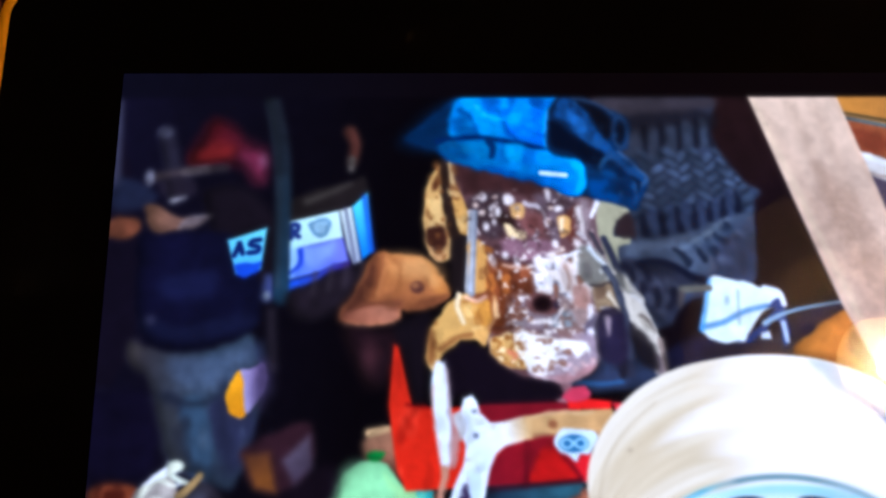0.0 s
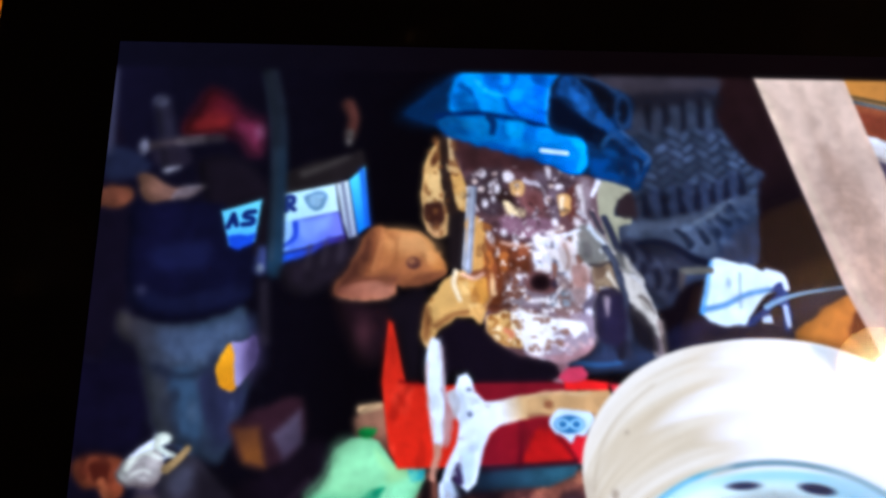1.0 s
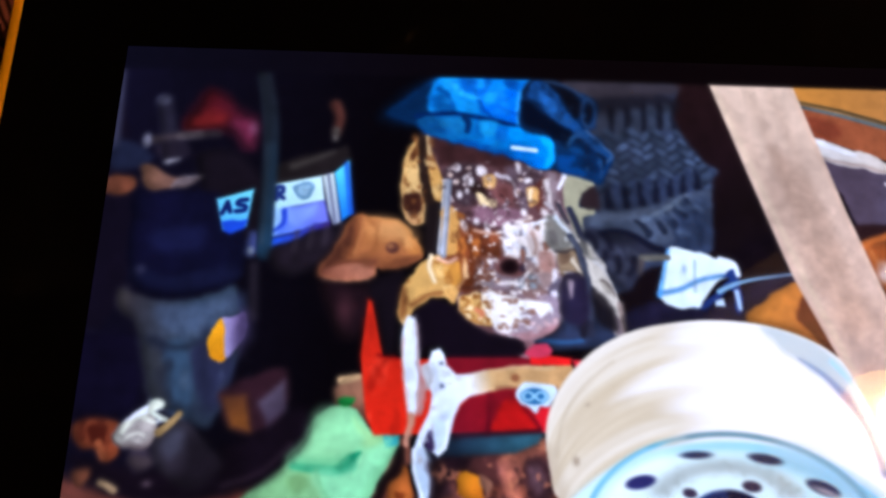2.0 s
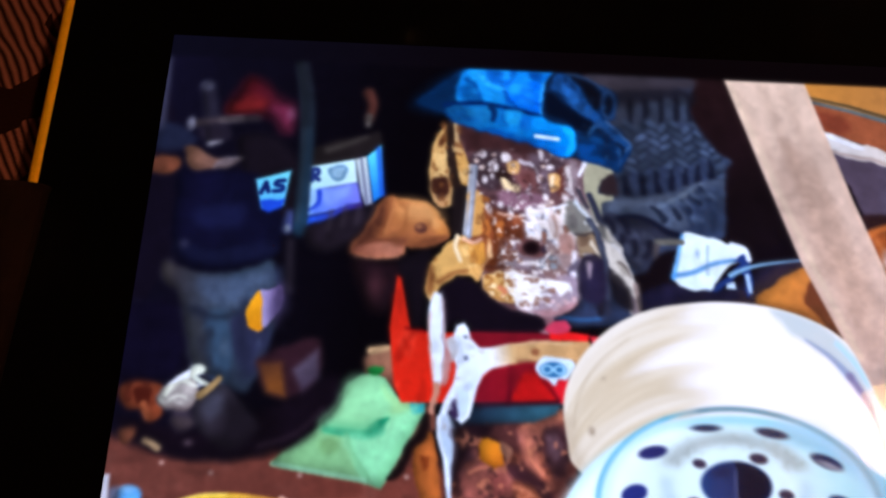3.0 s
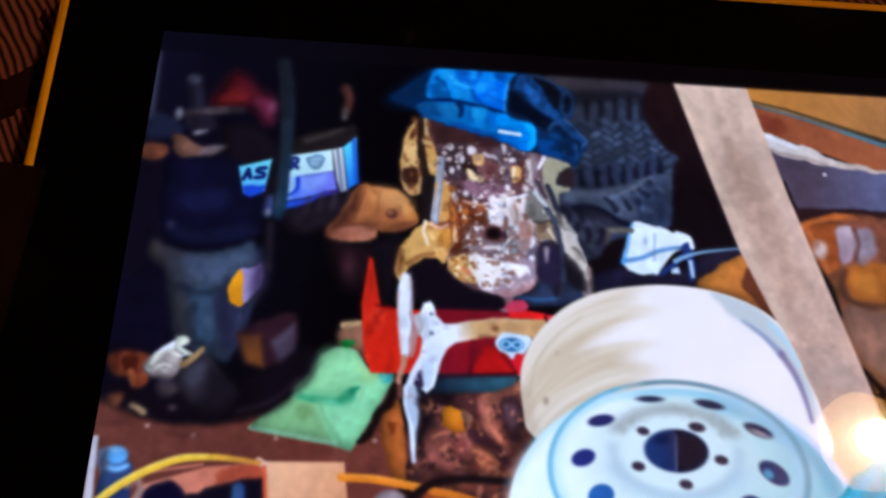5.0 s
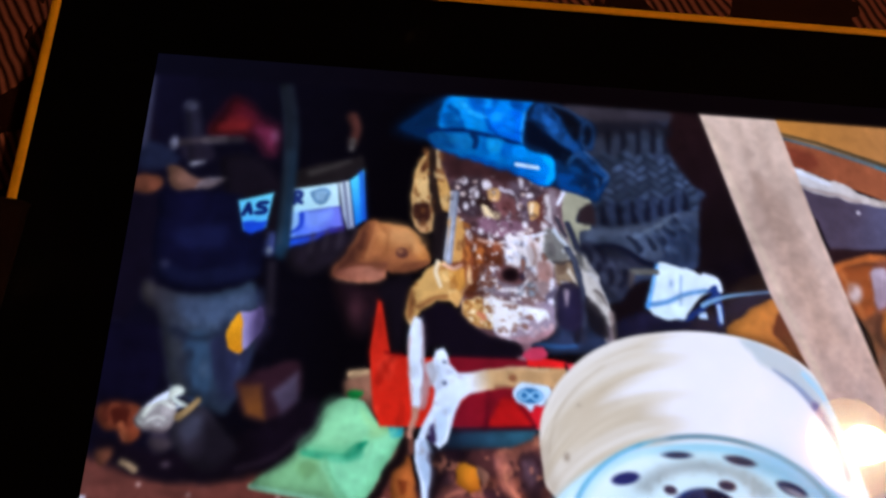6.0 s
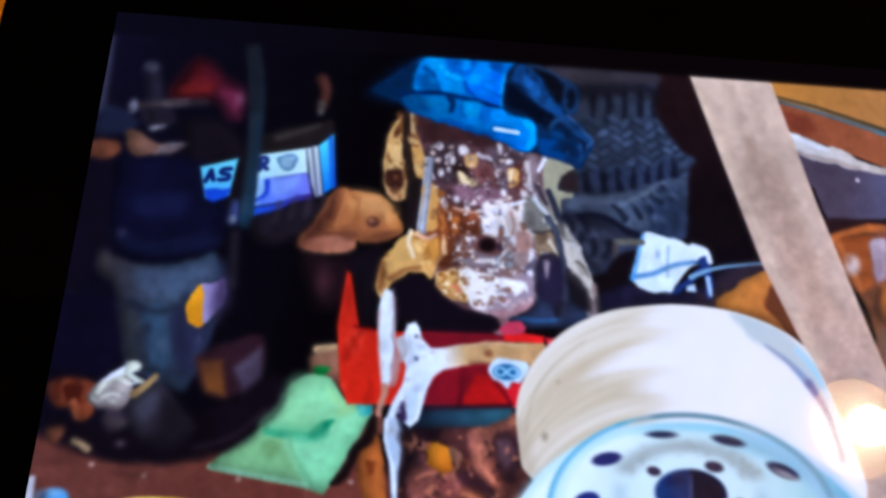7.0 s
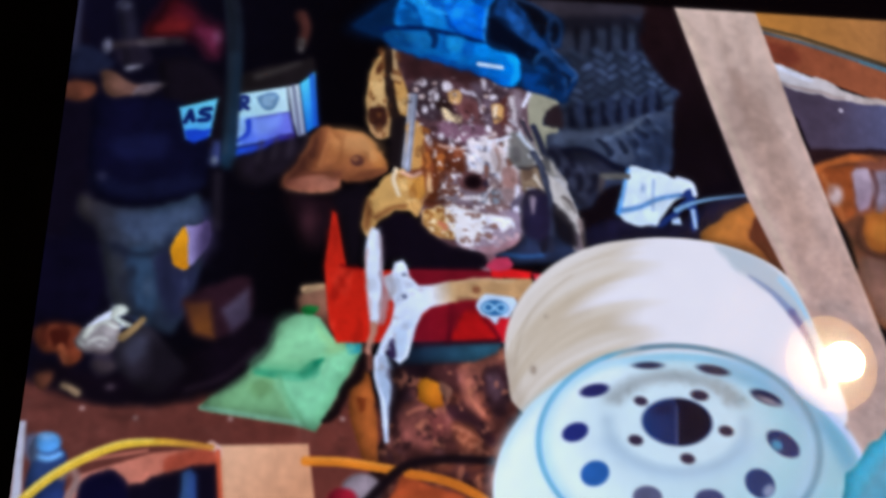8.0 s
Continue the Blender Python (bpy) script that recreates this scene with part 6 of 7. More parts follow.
paint("plastic_jug", line("7.1,-64.3 8.0,-62.6 10.0,-60.7 11.6,-59.9", 1.4, 1.2, 0.5), (222, 226, 232), own=False)
paint("plastic_jug", oval("11.85,-59.59 1.21,0.84", 0, 0.7), (224, 236, 240))
paint("plastic_jug", line("11.0,-60.4 12.2,-61.3 13.5,-61.8", 0.9, 0.7, 0.5), (206, 216, 222))
paint("plastic_jug", line("7.5,-64.9 8.6,-64.3 9.9,-64.9", 0.8, 0.5, 0.6), (190, 186, 194), own=False)
paint("plastic_jug", area("8.6,-67.2 11.3,-67.0 12.2,-67.9 10.0,-68.9", 1.2), (70, 58, 70))
paint("plastic_jug", area("6.9,-62.6 9.1,-61.1 11.7,-62.7 11.8,-64.4 10.1,-65.4 7.8,-65.1 6.5,-63.9", 0.9), (146, 140, 150), own=False, alpha=0.8, mottle=0.3)
paint("plastic_jug", line("7.2,-63.5 8.4,-61.7 10.3,-60.9 12.0,-59.5", 0.8, 0.9, 0.6, True, True), (232, 236, 238), own=False, alpha=0.9)
paint("plastic_jug", line("9.8,-61.3 11.6,-62.3 13.1,-61.9", 0.7, 0.5, 0.6, True, True), (222, 226, 230), own=False, alpha=0.85)
paint("plastic_jug", line("7.9,-64.4 9.3,-63.8 10.8,-64.2", 0.5, 0.4, 0.6, True, True), (208, 208, 214), own=False, alpha=0.7)
paint("plastic_jug", area("8.5,-66.0 11.0,-65.7 11.9,-67.7 9.6,-68.2", 1.4), (58, 48, 60), own=False, alpha=0.7)
speckle("rusty_pot", area("0.3,-61.6 3.9,-61.0 5.5,-63.0 5.4,-66.0 1.9,-65.8", 1.0), (64, 22, 16), layered(1.5, 661), 0.55, 0.6, 0.15)
speckle("small_box", area("21.3,-57.4 24.9,-54.3 30.2,-54.0 30.2,-59.9 24.2,-63.0", 1.0), (30, 18, 26), layered(1.8, 667), 0.58, 0.5, 0.2)
paint("wood_stick", line("12.6,-63.6 14.1,-62.3 15.3,-60.9", 1.2, 0.9, 0.4), (208, 166, 106))
paint("wood_chip", line("5.2,-70.7 6.2,-71.1 7.2,-71.7", 0.9, 1.1, 0.5), (196, 158, 116))
paint("rusty_pot", area("1.0,-69.4 3.3,-68.9 3.6,-70.1 2.0,-71.2", 0.9), (112, 62, 44))
paint("bench_top", oval("11.73,-70.75 0.55,0.32", 0, 0.8), (96, 76, 84), own=False)
paint("small_box", area("20.6,-58.1 22.0,-56.8 29.2,-54.0 30.7,-55.7 30.5,-59.9 28.4,-62.4 25.8,-63.3 22.7,-62.7", 1.2), (40, 20, 28), mottle=0.2)
paint("small_box", quad("21.0,-58.2 24.7,-57.9 25.7,-63.3 22.8,-62.7", 1.6), (112, 62, 28), (74, 40, 28), "23.3,-61.8 22.1,-57.7", 0.12)
paint("small_box", quad("26.5,-59.1 30.2,-55.7 30.7,-60.1 28.2,-62.5", 1.4), (78, 66, 82), (48, 38, 52), "27.1,-58.4 29.8,-61.7", 0.12)
paint("dark_bin", area("-1.6,-49.9 3.9,-48.8 7.8,-50.4 9.4,-57.2 7.8,-61.1 3.1,-61.6 0.0,-60.9", 1.8), (12, 9, 26), mottle=0.2)
# tray, bottles and hoses at the near edge
paint("wooden_tray", quad("8.9,-82.9 18.6,-79.8 27.1,-78.8 28.1,-79.5 29.9,-94.6 1.5,-94.8", 0.5), (206, 128, 104), (204, 108, 80), "9.7,-83.6 26.4,-79.6", 0.15)
paint("wooden_tray", area("20.9,-80.0 27.1,-79.2 28.3,-81.8 23.4,-81.9 20.4,-82.6", 1.0), (168, 66, 44), own=False, alpha=0.8)
paint("wooden_tray", area("9.2,-94.7 8.8,-85.2 11.9,-82.5 14.6,-83.0 16.1,-85.8 17.4,-94.7", 0.8), (12, 10, 36), own=False)
paint("wooden_tray", area("15.9,-94.7 15.6,-84.3 20.4,-82.6 28.5,-80.9 29.9,-94.6", 0.8, False), (14, 10, 24), own=False)
paint("wooden_tray", line("6.6,-82.9 7.9,-81.4 17.8,-79.5", 0.5, 0.4, 0.5), (190, 120, 96), own=False)
paint("blue_chisel", quad("22.9,-82.5 23.9,-81.9 24.9,-82.7 26.1,-94.6 23.1,-94.7", 0.6), (70, 110, 164), (42, 66, 120), "23.2,-83.5 24.8,-83.4", 0.1)
paint("wooden_block", quad("27.4,-78.6 40.3,-78.2 41.5,-85.5 42.6,-94.6 29.6,-94.6 27.8,-81.1", 0.5), (228, 172, 130), (218, 152, 108), "28.7,-79.5 38.7,-85.6", 0.05)
paint("wooden_block", line("26.6,-78.6 27.6,-79.2 27.8,-80.0", 1.2, 0.8, 0.5), (226, 190, 170), own=False)
paint("wooden_block", line("27.6,-79.5 29.6,-94.6", 0.7, 0.7, 0.6), (206, 84, 52), own=False)
paint("blue_bottle", area("2.0,-79.2 3.6,-77.4 6.3,-79.1 7.1,-82.2 7.0,-94.7 2.9,-94.8 2.0,-82.2", 0.8), (52, 80, 126), (36, 52, 96), "2.4,-79.9 6.0,-84.4", 0.2)
paint("blue_bottle", oval("4.07,-78.60 1.83,1.40", 0, 0.7), (84, 152, 206))
paint("blue_bottle", oval("3.66,-77.76 1.07,0.47", 0, 0.9), (140, 190, 226), own=False, alpha=0.8)
paint("blue_bottle", line("2.6,-80.4 4.4,-80.8 6.0,-80.2", 0.9, 0.8, 0.7), (110, 170, 216), own=False)
paint("blue_bottle", area("1.1,-78.0 2.4,-77.8 2.9,-80.3 1.8,-80.9", 1.2), (88, 100, 124), own=False)
paint("blue_bottle", line("6.6,-83.1 7.7,-82.1 8.6,-83.6 7.9,-85.9", 1.2, 1.0, 1.0), (150, 120, 110), own=False)
paint("white_strip", quad("-0.2,-75.7 0.8,-75.7 1.2,-82.2 2.3,-94.8 0.4,-94.8 -0.0,-83.0", 0.5), (186, 184, 190), (196, 194, 198), "0.3,-76.9 0.6,-86.0", 0.06)
paint("yellow_hose", line("0.0,-89.7 2.1,-86.1 5.1,-83.3 9.4,-80.7 14.2,-78.8 19.2,-78.3 23.1,-78.5 26.7,-78.9", 1.5, 0.8, 0.4), (238, 192, 56), (214, 140, 56), "16.9,-78.5 25.5,-78.8", 0.1)
paint("yellow_hose", line("2.1,-85.5 5.2,-82.7 9.5,-80.1 14.2,-78.3 18.4,-78.0", 0.5, 0.3, 0.5), (246, 220, 110), own=False, alpha=0.8)
paint("white_cup", oval("48.18,-84.52 2.89,2.32", 0, 0.8), (150, 132, 134))
paint("white_cup", oval("45.50,-85.79 2.08,1.54", 0, 0.8), (150, 22, 40))
paint("scrap_heap", area("53.0,-83.8 56.2,-83.0 65.3,-86.8 66.1,-94.5 52.5,-94.5", 1.0), (170, 82, 44), own=False, mottle=0.25)
paint("yellow_hose", line("40.0,-80.6 45.6,-80.7 52.9,-81.7", 1.3, 1.3, 0.4), (222, 124, 34))
paint("yellow_hose", line("54.7,-82.1 60.3,-83.1 65.3,-85.3 68.5,-88.3", 1.3, 1.4, 0.4), (210, 112, 34))
paint("yellow_hose", line("39.9,-80.3 45.6,-80.3 52.5,-81.3", 0.4, 0.4, 0.4), (236, 150, 60), own=False, alpha=0.7)
paint("black_cable", line("48.3,-87.0 52.1,-82.8 55.3,-80.7 61.1,-80.0 66.9,-80.2", 1.5, 1.2, 0.5), (18, 10, 15))
# steel wheel, white, lying with its face towards the camera: its barrel is swept up from the rim, with brushed streaks along it
BARREL_EDGE = area("68.9,-63.1 69.9,-58.7 72.6,-54.3 77.1,-50.1 83.0,-47.2 89.5,-45.8 95.9,-45.3 103.0,-45.9 109.7,-47.9 114.5,-51.0 116.9,-55.6 118.8,-60.7 120.8,-66.5 121.0,-74.7 103.8,-77.5 77.9,-75.5 70.7,-72.3 69.4,-68.2", 0.5, True, False)
paint("steel_wheel", BARREL_EDGE, (214, 196, 166), mottle=0.004)
BARREL = np.zeros((NY + 1, NX + 1))
BARREL[BARREL_EDGE[0]] = BARREL_EDGE[1]
SWEEP = (-66.0 + 20.7 * np.sqrt(np.clip(1 - ((GX - 95.0) / 26.6) ** 2, 0.0, 1.0)) - GY) / 18.2


def brushed(seed, fine, long):
    """Noise drawn out along the turning of the wheel: many thin lines across the sweep, long ones along it."""
    r = np.random.default_rng(seed)
    table = r.random((int(3 * fine) + 4, int(154 / long) + 3))
    u, v = GX / long, np.clip(SWEEP + 0.6, 0, 2.4) * fine
    i, j = u.astype(int), v.astype(int)
    a, b = u - i, v - j
    a, b = a * a * (3 - 2 * a), b * b * (3 - 2 * b)
    return (table[j, i] * (1 - a) + table[j, i + 1] * a) * (1 - b) + (table[j + 1, i] * (1 - a) + table[j + 1, i + 1] * a) * b


def step_in(x):
    x = np.clip(x, 0, 1)
    return x * x * (3 - 2 * x)


def on_barrel(where, colour, alpha):
    w, m = where
    paint("steel_wheel", (w, m * BARREL[w]), colour, alpha=alpha, mottle=0.006, own=False)


def over_barrel(mask, colour, alpha):
    paint("steel_wheel", (np.s_[0:NY + 1, 0:NX + 1], mask * BARREL), colour, alpha=alpha, mottle=0.006, own=False)


BROAD, THIN = brushed(611, 7.0, 16.0), brushed(613, 26.0, 22.0)
over_barrel(step_in((BROAD - 0.40) / 0.3), (230, 218, 198), 0.7)
over_barrel(step_in((THIN - 0.52) / 0.2), (236, 226, 208), 0.35)
over_barrel(step_in((0.44 - THIN) / 0.2), (188, 166, 132), 0.24)
over_barrel(step_in((0.34 - BROAD) / 0.2), (194, 172, 138), 0.35)
REACH = 91.0 - 7.0 * np.exp(-((SWEEP - 0.46) / 0.10) ** 2) + 9.0 * (BROAD - 0.5) + 4.0 * (THIN - 0.5) - 3.0 * np.exp(-((SWEEP - 0.16) / 0.07) ** 2)
over_barrel(step_in((GX - REACH + 4.5) / 9.0), (243, 236, 229), 0.97)
over_barrel(step_in((0.13 - SWEEP) / 0.12) * step_in((99.0 - GX) / 20), (236, 226, 210), 0.75)
on_barrel(line("69.5,-65.6 70.3,-69.8 71.6,-73.1", 2.0, 2.0, 2.5), (190, 170, 142), 0.6)
on_barrel(line("70.4,-66.2 71.4,-61.2 74.4,-56.2 79.5,-52.0", 0.4, 0.3, 0.8), (170, 148, 116), 0.4)
on_barrel(oval("73.24,-66.82 0.52,0.68", 0, 0.7), (166, 146, 122), 0.9)
on_barrel(oval("75.3,-58.6 0.3,0.3", 0, 0.5), (160, 140, 116), 0.7)
# inner lip of the far rim, in shade
on_barrel(area("103.1,-46.1 109.3,-47.8 114.5,-51.6 117.7,-56.7 119.7,-64.7 119.4,-68.0 118.3,-63.7 115.7,-58.4 111.0,-53.4 106.1,-50.0", 1.6), (186, 196, 194), 0.9)
on_barrel(line("113.2,-51.5 115.9,-54.8 117.7,-58.6", 0.9, 0.7, 0.8), (168, 210, 222), 0.9)
on_barrel(line("108.2,-51.1 111.6,-53.5 114.7,-56.8", 0.3, 1.3, 0.9), (126, 140, 172), 0.85)
on_barrel(line("114.7,-56.8 116.9,-60.6 118.2,-64.6 118.9,-68.2", 1.3, 0.6, 0.9), (112, 104, 142), 0.85)
paint("steel_wheel", oval("96.00,-84.50 28.95,20.85", 0, 0.5), (234, 250, 240), (160, 202, 200), "79.6,-75.4 116.8,-71.4", 0.02)
paint("steel_wheel", arc("96.00,-84.60 28.30,20.30", 1.3, 15, 172, 0, 1.4), (110, 188, 212), own=False, alpha=0.6, mottle=0.02)
paint("steel_wheel", arc("96.10,-84.70 28.70,20.75", 0.9, -10, 62, 0, 0.8), (222, 222, 236), own=False, alpha=0.9, mottle=0.02)
paint("steel_wheel", arc("95.90,-84.70 26.70,19.10", 2.2, 5, 85, 0, 2.4), (92, 156, 180), own=False, alpha=0.7, mottle=0.02)
paint("steel_wheel", arc("95.70,-84.50 26.50,18.80", 3.0, 100, 215, 0, 3.0), (240, 252, 245), own=False, alpha=0.9, mottle=0.02)
paint("steel_wheel", arc("95.60,-77.40 21.65,14.90", 0.6, 108, 240, 0, 0.5), (44, 140, 166), own=False, alpha=0.95, mottle=0.02)
paint("steel_wheel", arc("95.60,-77.40 21.05,14.40", 1.3, 112, 235, 0, 1.6), (184, 226, 242), own=False, alpha=0.7, mottle=0.02)
paint("steel_wheel", arc("95.60,-77.40 21.50,14.80", 0.8, -70, 116, 0, 0.6), (78, 120, 132), own=False, alpha=0.85, mottle=0.02)
paint("steel_wheel", arc("95.60,-77.40 20.60,14.00", 2.4, -60, 75, 0, 3.0), (178, 202, 212), own=False, alpha=0.55, mottle=0.02)
paint("steel_wheel", oval("94.92,-75.22 15.30,9.98", 0, 6.0), (204, 222, 220), own=False, alpha=0.55, mottle=0.02)
paint("steel_wheel", arc("95.12,-73.94 10.52,6.52", 2.2, 15, 165, 0, 1.8), (146, 148, 142), own=False, alpha=0.6, mottle=0.05)
paint("steel_wheel", arc("95.10,-74.44 11.39,7.18", 1.8, 190, 350, 0, 2.6), (170, 196, 210), own=False, alpha=0.5, mottle=0.03)
paint("steel_wheel", oval("95.08,-74.53 9.63,6.34", 0, 2.0), (216, 234, 228), own=False, alpha=0.9, mottle=0.02)
speckle("steel_wheel", arc("95.12,-73.94 10.40,6.45", 2.6, 15, 165, 0, 1.0), (124, 124, 116), layered(0.8, 641), 0.56, 0.22, 0.2)
HOLES = (("91.02,-65.69 2.31,0.52", -2, (42, 46, 72)), ("101.24,-66.13 2.52,0.69", 9, (40, 42, 66)), ("109.37,-70.15 2.52,0.94", 20, (36, 38, 66)), ("111.46,-77.02 2.76,1.59", 32, (26, 42, 86)),
         ("107.34,-82.84 2.37,2.04", 30, (44, 58, 100)), ("82.53,-69.64 2.26,0.93", -12, (40, 40, 92)), ("79.43,-75.85 2.05,1.31", -20, (36, 44, 110)), ("82.25,-81.72 2.20,1.77", -20, (40, 94, 160)),
         ("90.02,-84.98 2.21,1.59", 0, (92, 92, 116)), ("99.43,-85.19 2.24,1.44", 0, (66, 72, 110)))
for text, turn, colour in HOLES:
    paint("steel_wheel", oval(text, turn, 0.5), colour, own=False)
paint("steel_wheel", oval("109.69,-70.66 1.98,0.43", 20, 0.6), (166, 156, 156), own=False, alpha=0.8)
paint("steel_wheel", oval("110.46,-77.21 0.89,0.75", 30, 0.8), (70, 150, 176), own=False, alpha=0.9)
paint("steel_wheel", oval("108.57,-83.80 1.05,0.73", -40, 0.8), (168, 172, 184), own=False, alpha=0.8)
paint("steel_wheel", oval("95.09,-74.06 5.44,3.51", 0, 0.6), (34, 56, 106), (26, 42, 90), "90.0,-73.6 95.2,-75.2", 0.2)
w, m = oval("95.08,-74.06 5.26,3.43", 0, 0.6)
paint("steel_wheel", (w, m * np.clip((GX[w] - points("95.1,-74.1 0,0")[0, 0]) / 0.3 + 0.5, 0, 1)), (8, 10, 34), own=False)
paint("steel_wheel", oval("92.89,-72.27 1.75,0.76", -10, 1.0), (16, 20, 54), own=False, alpha=0.7)
paint("steel_wheel", line("95.2,-71.8 94.9,-77.3", 0.35, 0.35, 0.5, False), (92, 104, 138), own=False, alpha=0.8)
paint("steel_wheel", arc("95.10,-74.27 10.69,6.85", 1.2, 165, 375, 0, 1.4), (168, 192, 200), own=False, alpha=0.55, mottle=0.02)
for text in ("98.84,-70.04 1.42,0.77", "102.65,-75.26 1.15,0.75", "96.42,-79.41 1.13,0.74", "88.59,-76.84 1.12,0.74", "89.63,-71.08 1.05,0.67"):
    paint("steel_wheel", oval(text, 8, 0.5), (54, 42, 60), own=False)
paint("teal_drum", area("129.3,-74.1 128.1,-74.9 124.2,-78.2 121.2,-81.5 119.8,-84.6 118.5,-94.2 137.4,-94.1 140.6,-72.6", 0.5, False), (0, 190, 214), (80, 152, 168), "122.3,-79.7 125.1,-82.1", 0.05)
# blue cloth cap over the engine part
paint("blue_cap", area("44.0,-11.3 44.6,-10.3 46.6,-8.7 48.9,-6.8 51.4,-4.6 54.8,-3.6 60.2,-3.5 66.2,-3.8 71.2,-3.9 75.0,-6.0 76.9,-6.8 78.3,-7.7 79.0,-9.6 78.5,-12.5 77.4,-13.6 79.7,-16.0 81.2,-17.8 80.3,-20.4 79.2,-22.8 76.8,-22.3 73.1,-21.1 71.2,-20.6 69.9,-20.9 65.9,-19.5 61.6,-17.7 55.9,-16.5 51.0,-15.2 48.6,-13.4 46.6,-12.6", 0.7), (7, 60, 128), (8, 30, 62), "60.4,-9.5 74.9,-12.1", 0.2)
paint("blue_cap", area("44.0,-11.3 44.8,-10.3 46.9,-8.7 49.1,-6.7 51.6,-4.7 53.2,-6.3 52.1,-11.3 48.8,-13.2 46.2,-12.6", 2.4), (6, 40, 82), own=False, alpha=0.95)
paint("blue_cap", area("42.8,-12.2 44.1,-9.7 46.8,-7.5 49.7,-5.3 51.4,-5.5 51.1,-8.7 49.0,-12.7 46.3,-13.3", 3.6), (4, 22, 50), own=False, alpha=0.6)
# upper fold, with creases
paint("blue_cap", area("52.0,-4.4 54.8,-3.6 60.2,-3.5 66.2,-3.8 68.1,-4.2 66.4,-6.6 66.0,-13.2 61.5,-12.3 57.2,-11.6 52.5,-11.5 50.5,-9.7", 1.0), (12, 118, 206), (6, 98, 194), "53.8,-6.3 63.6,-10.4", 0.16, own=False)
for text, colour, soft, alpha in (
        ("52.9,-4.2 59.2,-3.7 59.9,-5.8 57.8,-7.5 55.0,-7.4 53.2,-6.3", (24, 150, 232), 1.6, 0.85),
        ("56.1,-4.1 59.0,-4.4 58.6,-6.9 56.7,-6.8", (2, 64, 158), 1.4, 0.75),
        ("59.0,-6.6 60.9,-5.8 65.7,-6.9 65.8,-12.7 62.4,-12.0 59.5,-9.8", (2, 92, 206), 1.0, 0.9),
        ("59.9,-6.8 62.3,-6.4 61.7,-8.4 59.7,-9.0", (26, 138, 226), 1.4, 0.8),
        ("50.7,-8.0 53.9,-7.5 55.7,-10.0 52.5,-11.0", (4, 66, 132), 1.8, 0.85),
        ("54.1,-8.2 58.2,-7.9 59.1,-10.5 55.7,-11.0", (16, 128, 208), 1.6, 0.8),
        ("60.9,-3.8 64.6,-3.8 66.4,-4.6 63.6,-6.3 61.2,-5.7", (10, 120, 214), 1.4, 0.8),
        ("63.5,-4.1 65.7,-4.2 65.3,-5.9 64.0,-6.0", (2, 52, 134), 1.2, 0.7)):
    paint("blue_cap", area(text, soft), colour, own=False, alpha=alpha, mottle=0.15)
for text, colour in (("66.1,-6.6 65.7,-9.1 65.9,-12.7", (56, 168, 240)), ("68.0,-4.7 66.6,-6.3 66.1,-7.4", (48, 150, 228)), ("58.8,-6.6 59.1,-9.1 61.3,-11.8", (2, 48, 126)), ("52.3,-6.4 54.1,-7.7 55.1,-10.6", (2, 52, 118)), ("60.7,-4.0 60.3,-6.0 59.5,-7.1", (3, 62, 150)), ("62.3,-9.3 64.1,-10.4 65.6,-10.8", (3, 66, 166)), ("54.9,-5.5 56.7,-7.5 59.1,-8.1", (46, 166, 236))):
    paint("blue_cap", line(text, 0.8, 0.5, 0.9, True, True), colour, own=False, alpha=0.75)
paint("blue_cap", line("48.9,-11.7 54.0,-11.0 59.4,-11.7 63.7,-12.6 66.2,-13.4", 1.0, 0.9, 0.9), (3, 28, 78), own=False)
# rolled brim
paint("blue_cap", area("49.2,-12.2 54.0,-11.4 59.4,-12.1 64.7,-13.0 69.0,-13.9 71.2,-14.9 71.9,-16.6 71.7,-18.9 70.5,-20.5 69.0,-20.5 65.4,-19.1 61.6,-17.6 55.9,-16.2 51.2,-14.8", 0.7), (14, 92, 156), (0, 126, 228), "50.9,-13.1 70.1,-17.7", 0.12, own=False)
for text, colour, soft, alpha in (
        ("49.2,-12.2 52.1,-11.7 54.1,-13.5 52.7,-15.0 50.5,-14.5", (8, 58, 108), 1.8, 0.8),
        ("53.0,-11.9 56.4,-11.9 56.5,-14.3 53.7,-14.3", (22, 112, 176), 1.6, 0.7),
        ("59.2,-12.4 62.2,-12.7 61.8,-14.9 59.7,-14.8", (28, 150, 220), 1.6, 0.8),
        ("62.2,-13.0 64.1,-13.5 63.7,-15.9 61.8,-15.6", (4, 76, 170), 1.4, 0.75),
        ("64.3,-13.3 69.0,-14.1 70.5,-15.5 68.0,-16.4 64.8,-15.4", (8, 140, 236), 1.6, 0.8),
        ("69.0,-14.6 71.2,-15.2 71.8,-17.0 71.2,-19.6 69.9,-20.2 70.5,-17.6", (18, 172, 255), 1.2, 0.9),
        ("55.2,-15.8 60.5,-16.6 64.8,-18.2 69.0,-20.0 65.9,-19.3 61.6,-17.7", (3, 54, 138), 1.4, 0.8),
        ("64.8,-17.7 69.0,-18.4 69.7,-20.0 67.1,-19.4", (0, 96, 206), 1.4, 0.7)):
    paint("blue_cap", area(text, soft), colour, own=False, alpha=alpha, mottle=0.12)
paint("blue_cap", line("56.9,-11.6 57.4,-12.8 57.2,-14.1", 1.3, 0.9, 0.7), (5, 36, 84), own=False)
paint("blue_cap", line("59.0,-12.2 58.8,-13.9 59.7,-15.0", 0.6, 0.5, 0.9), (4, 70, 150), own=False, alpha=0.7)
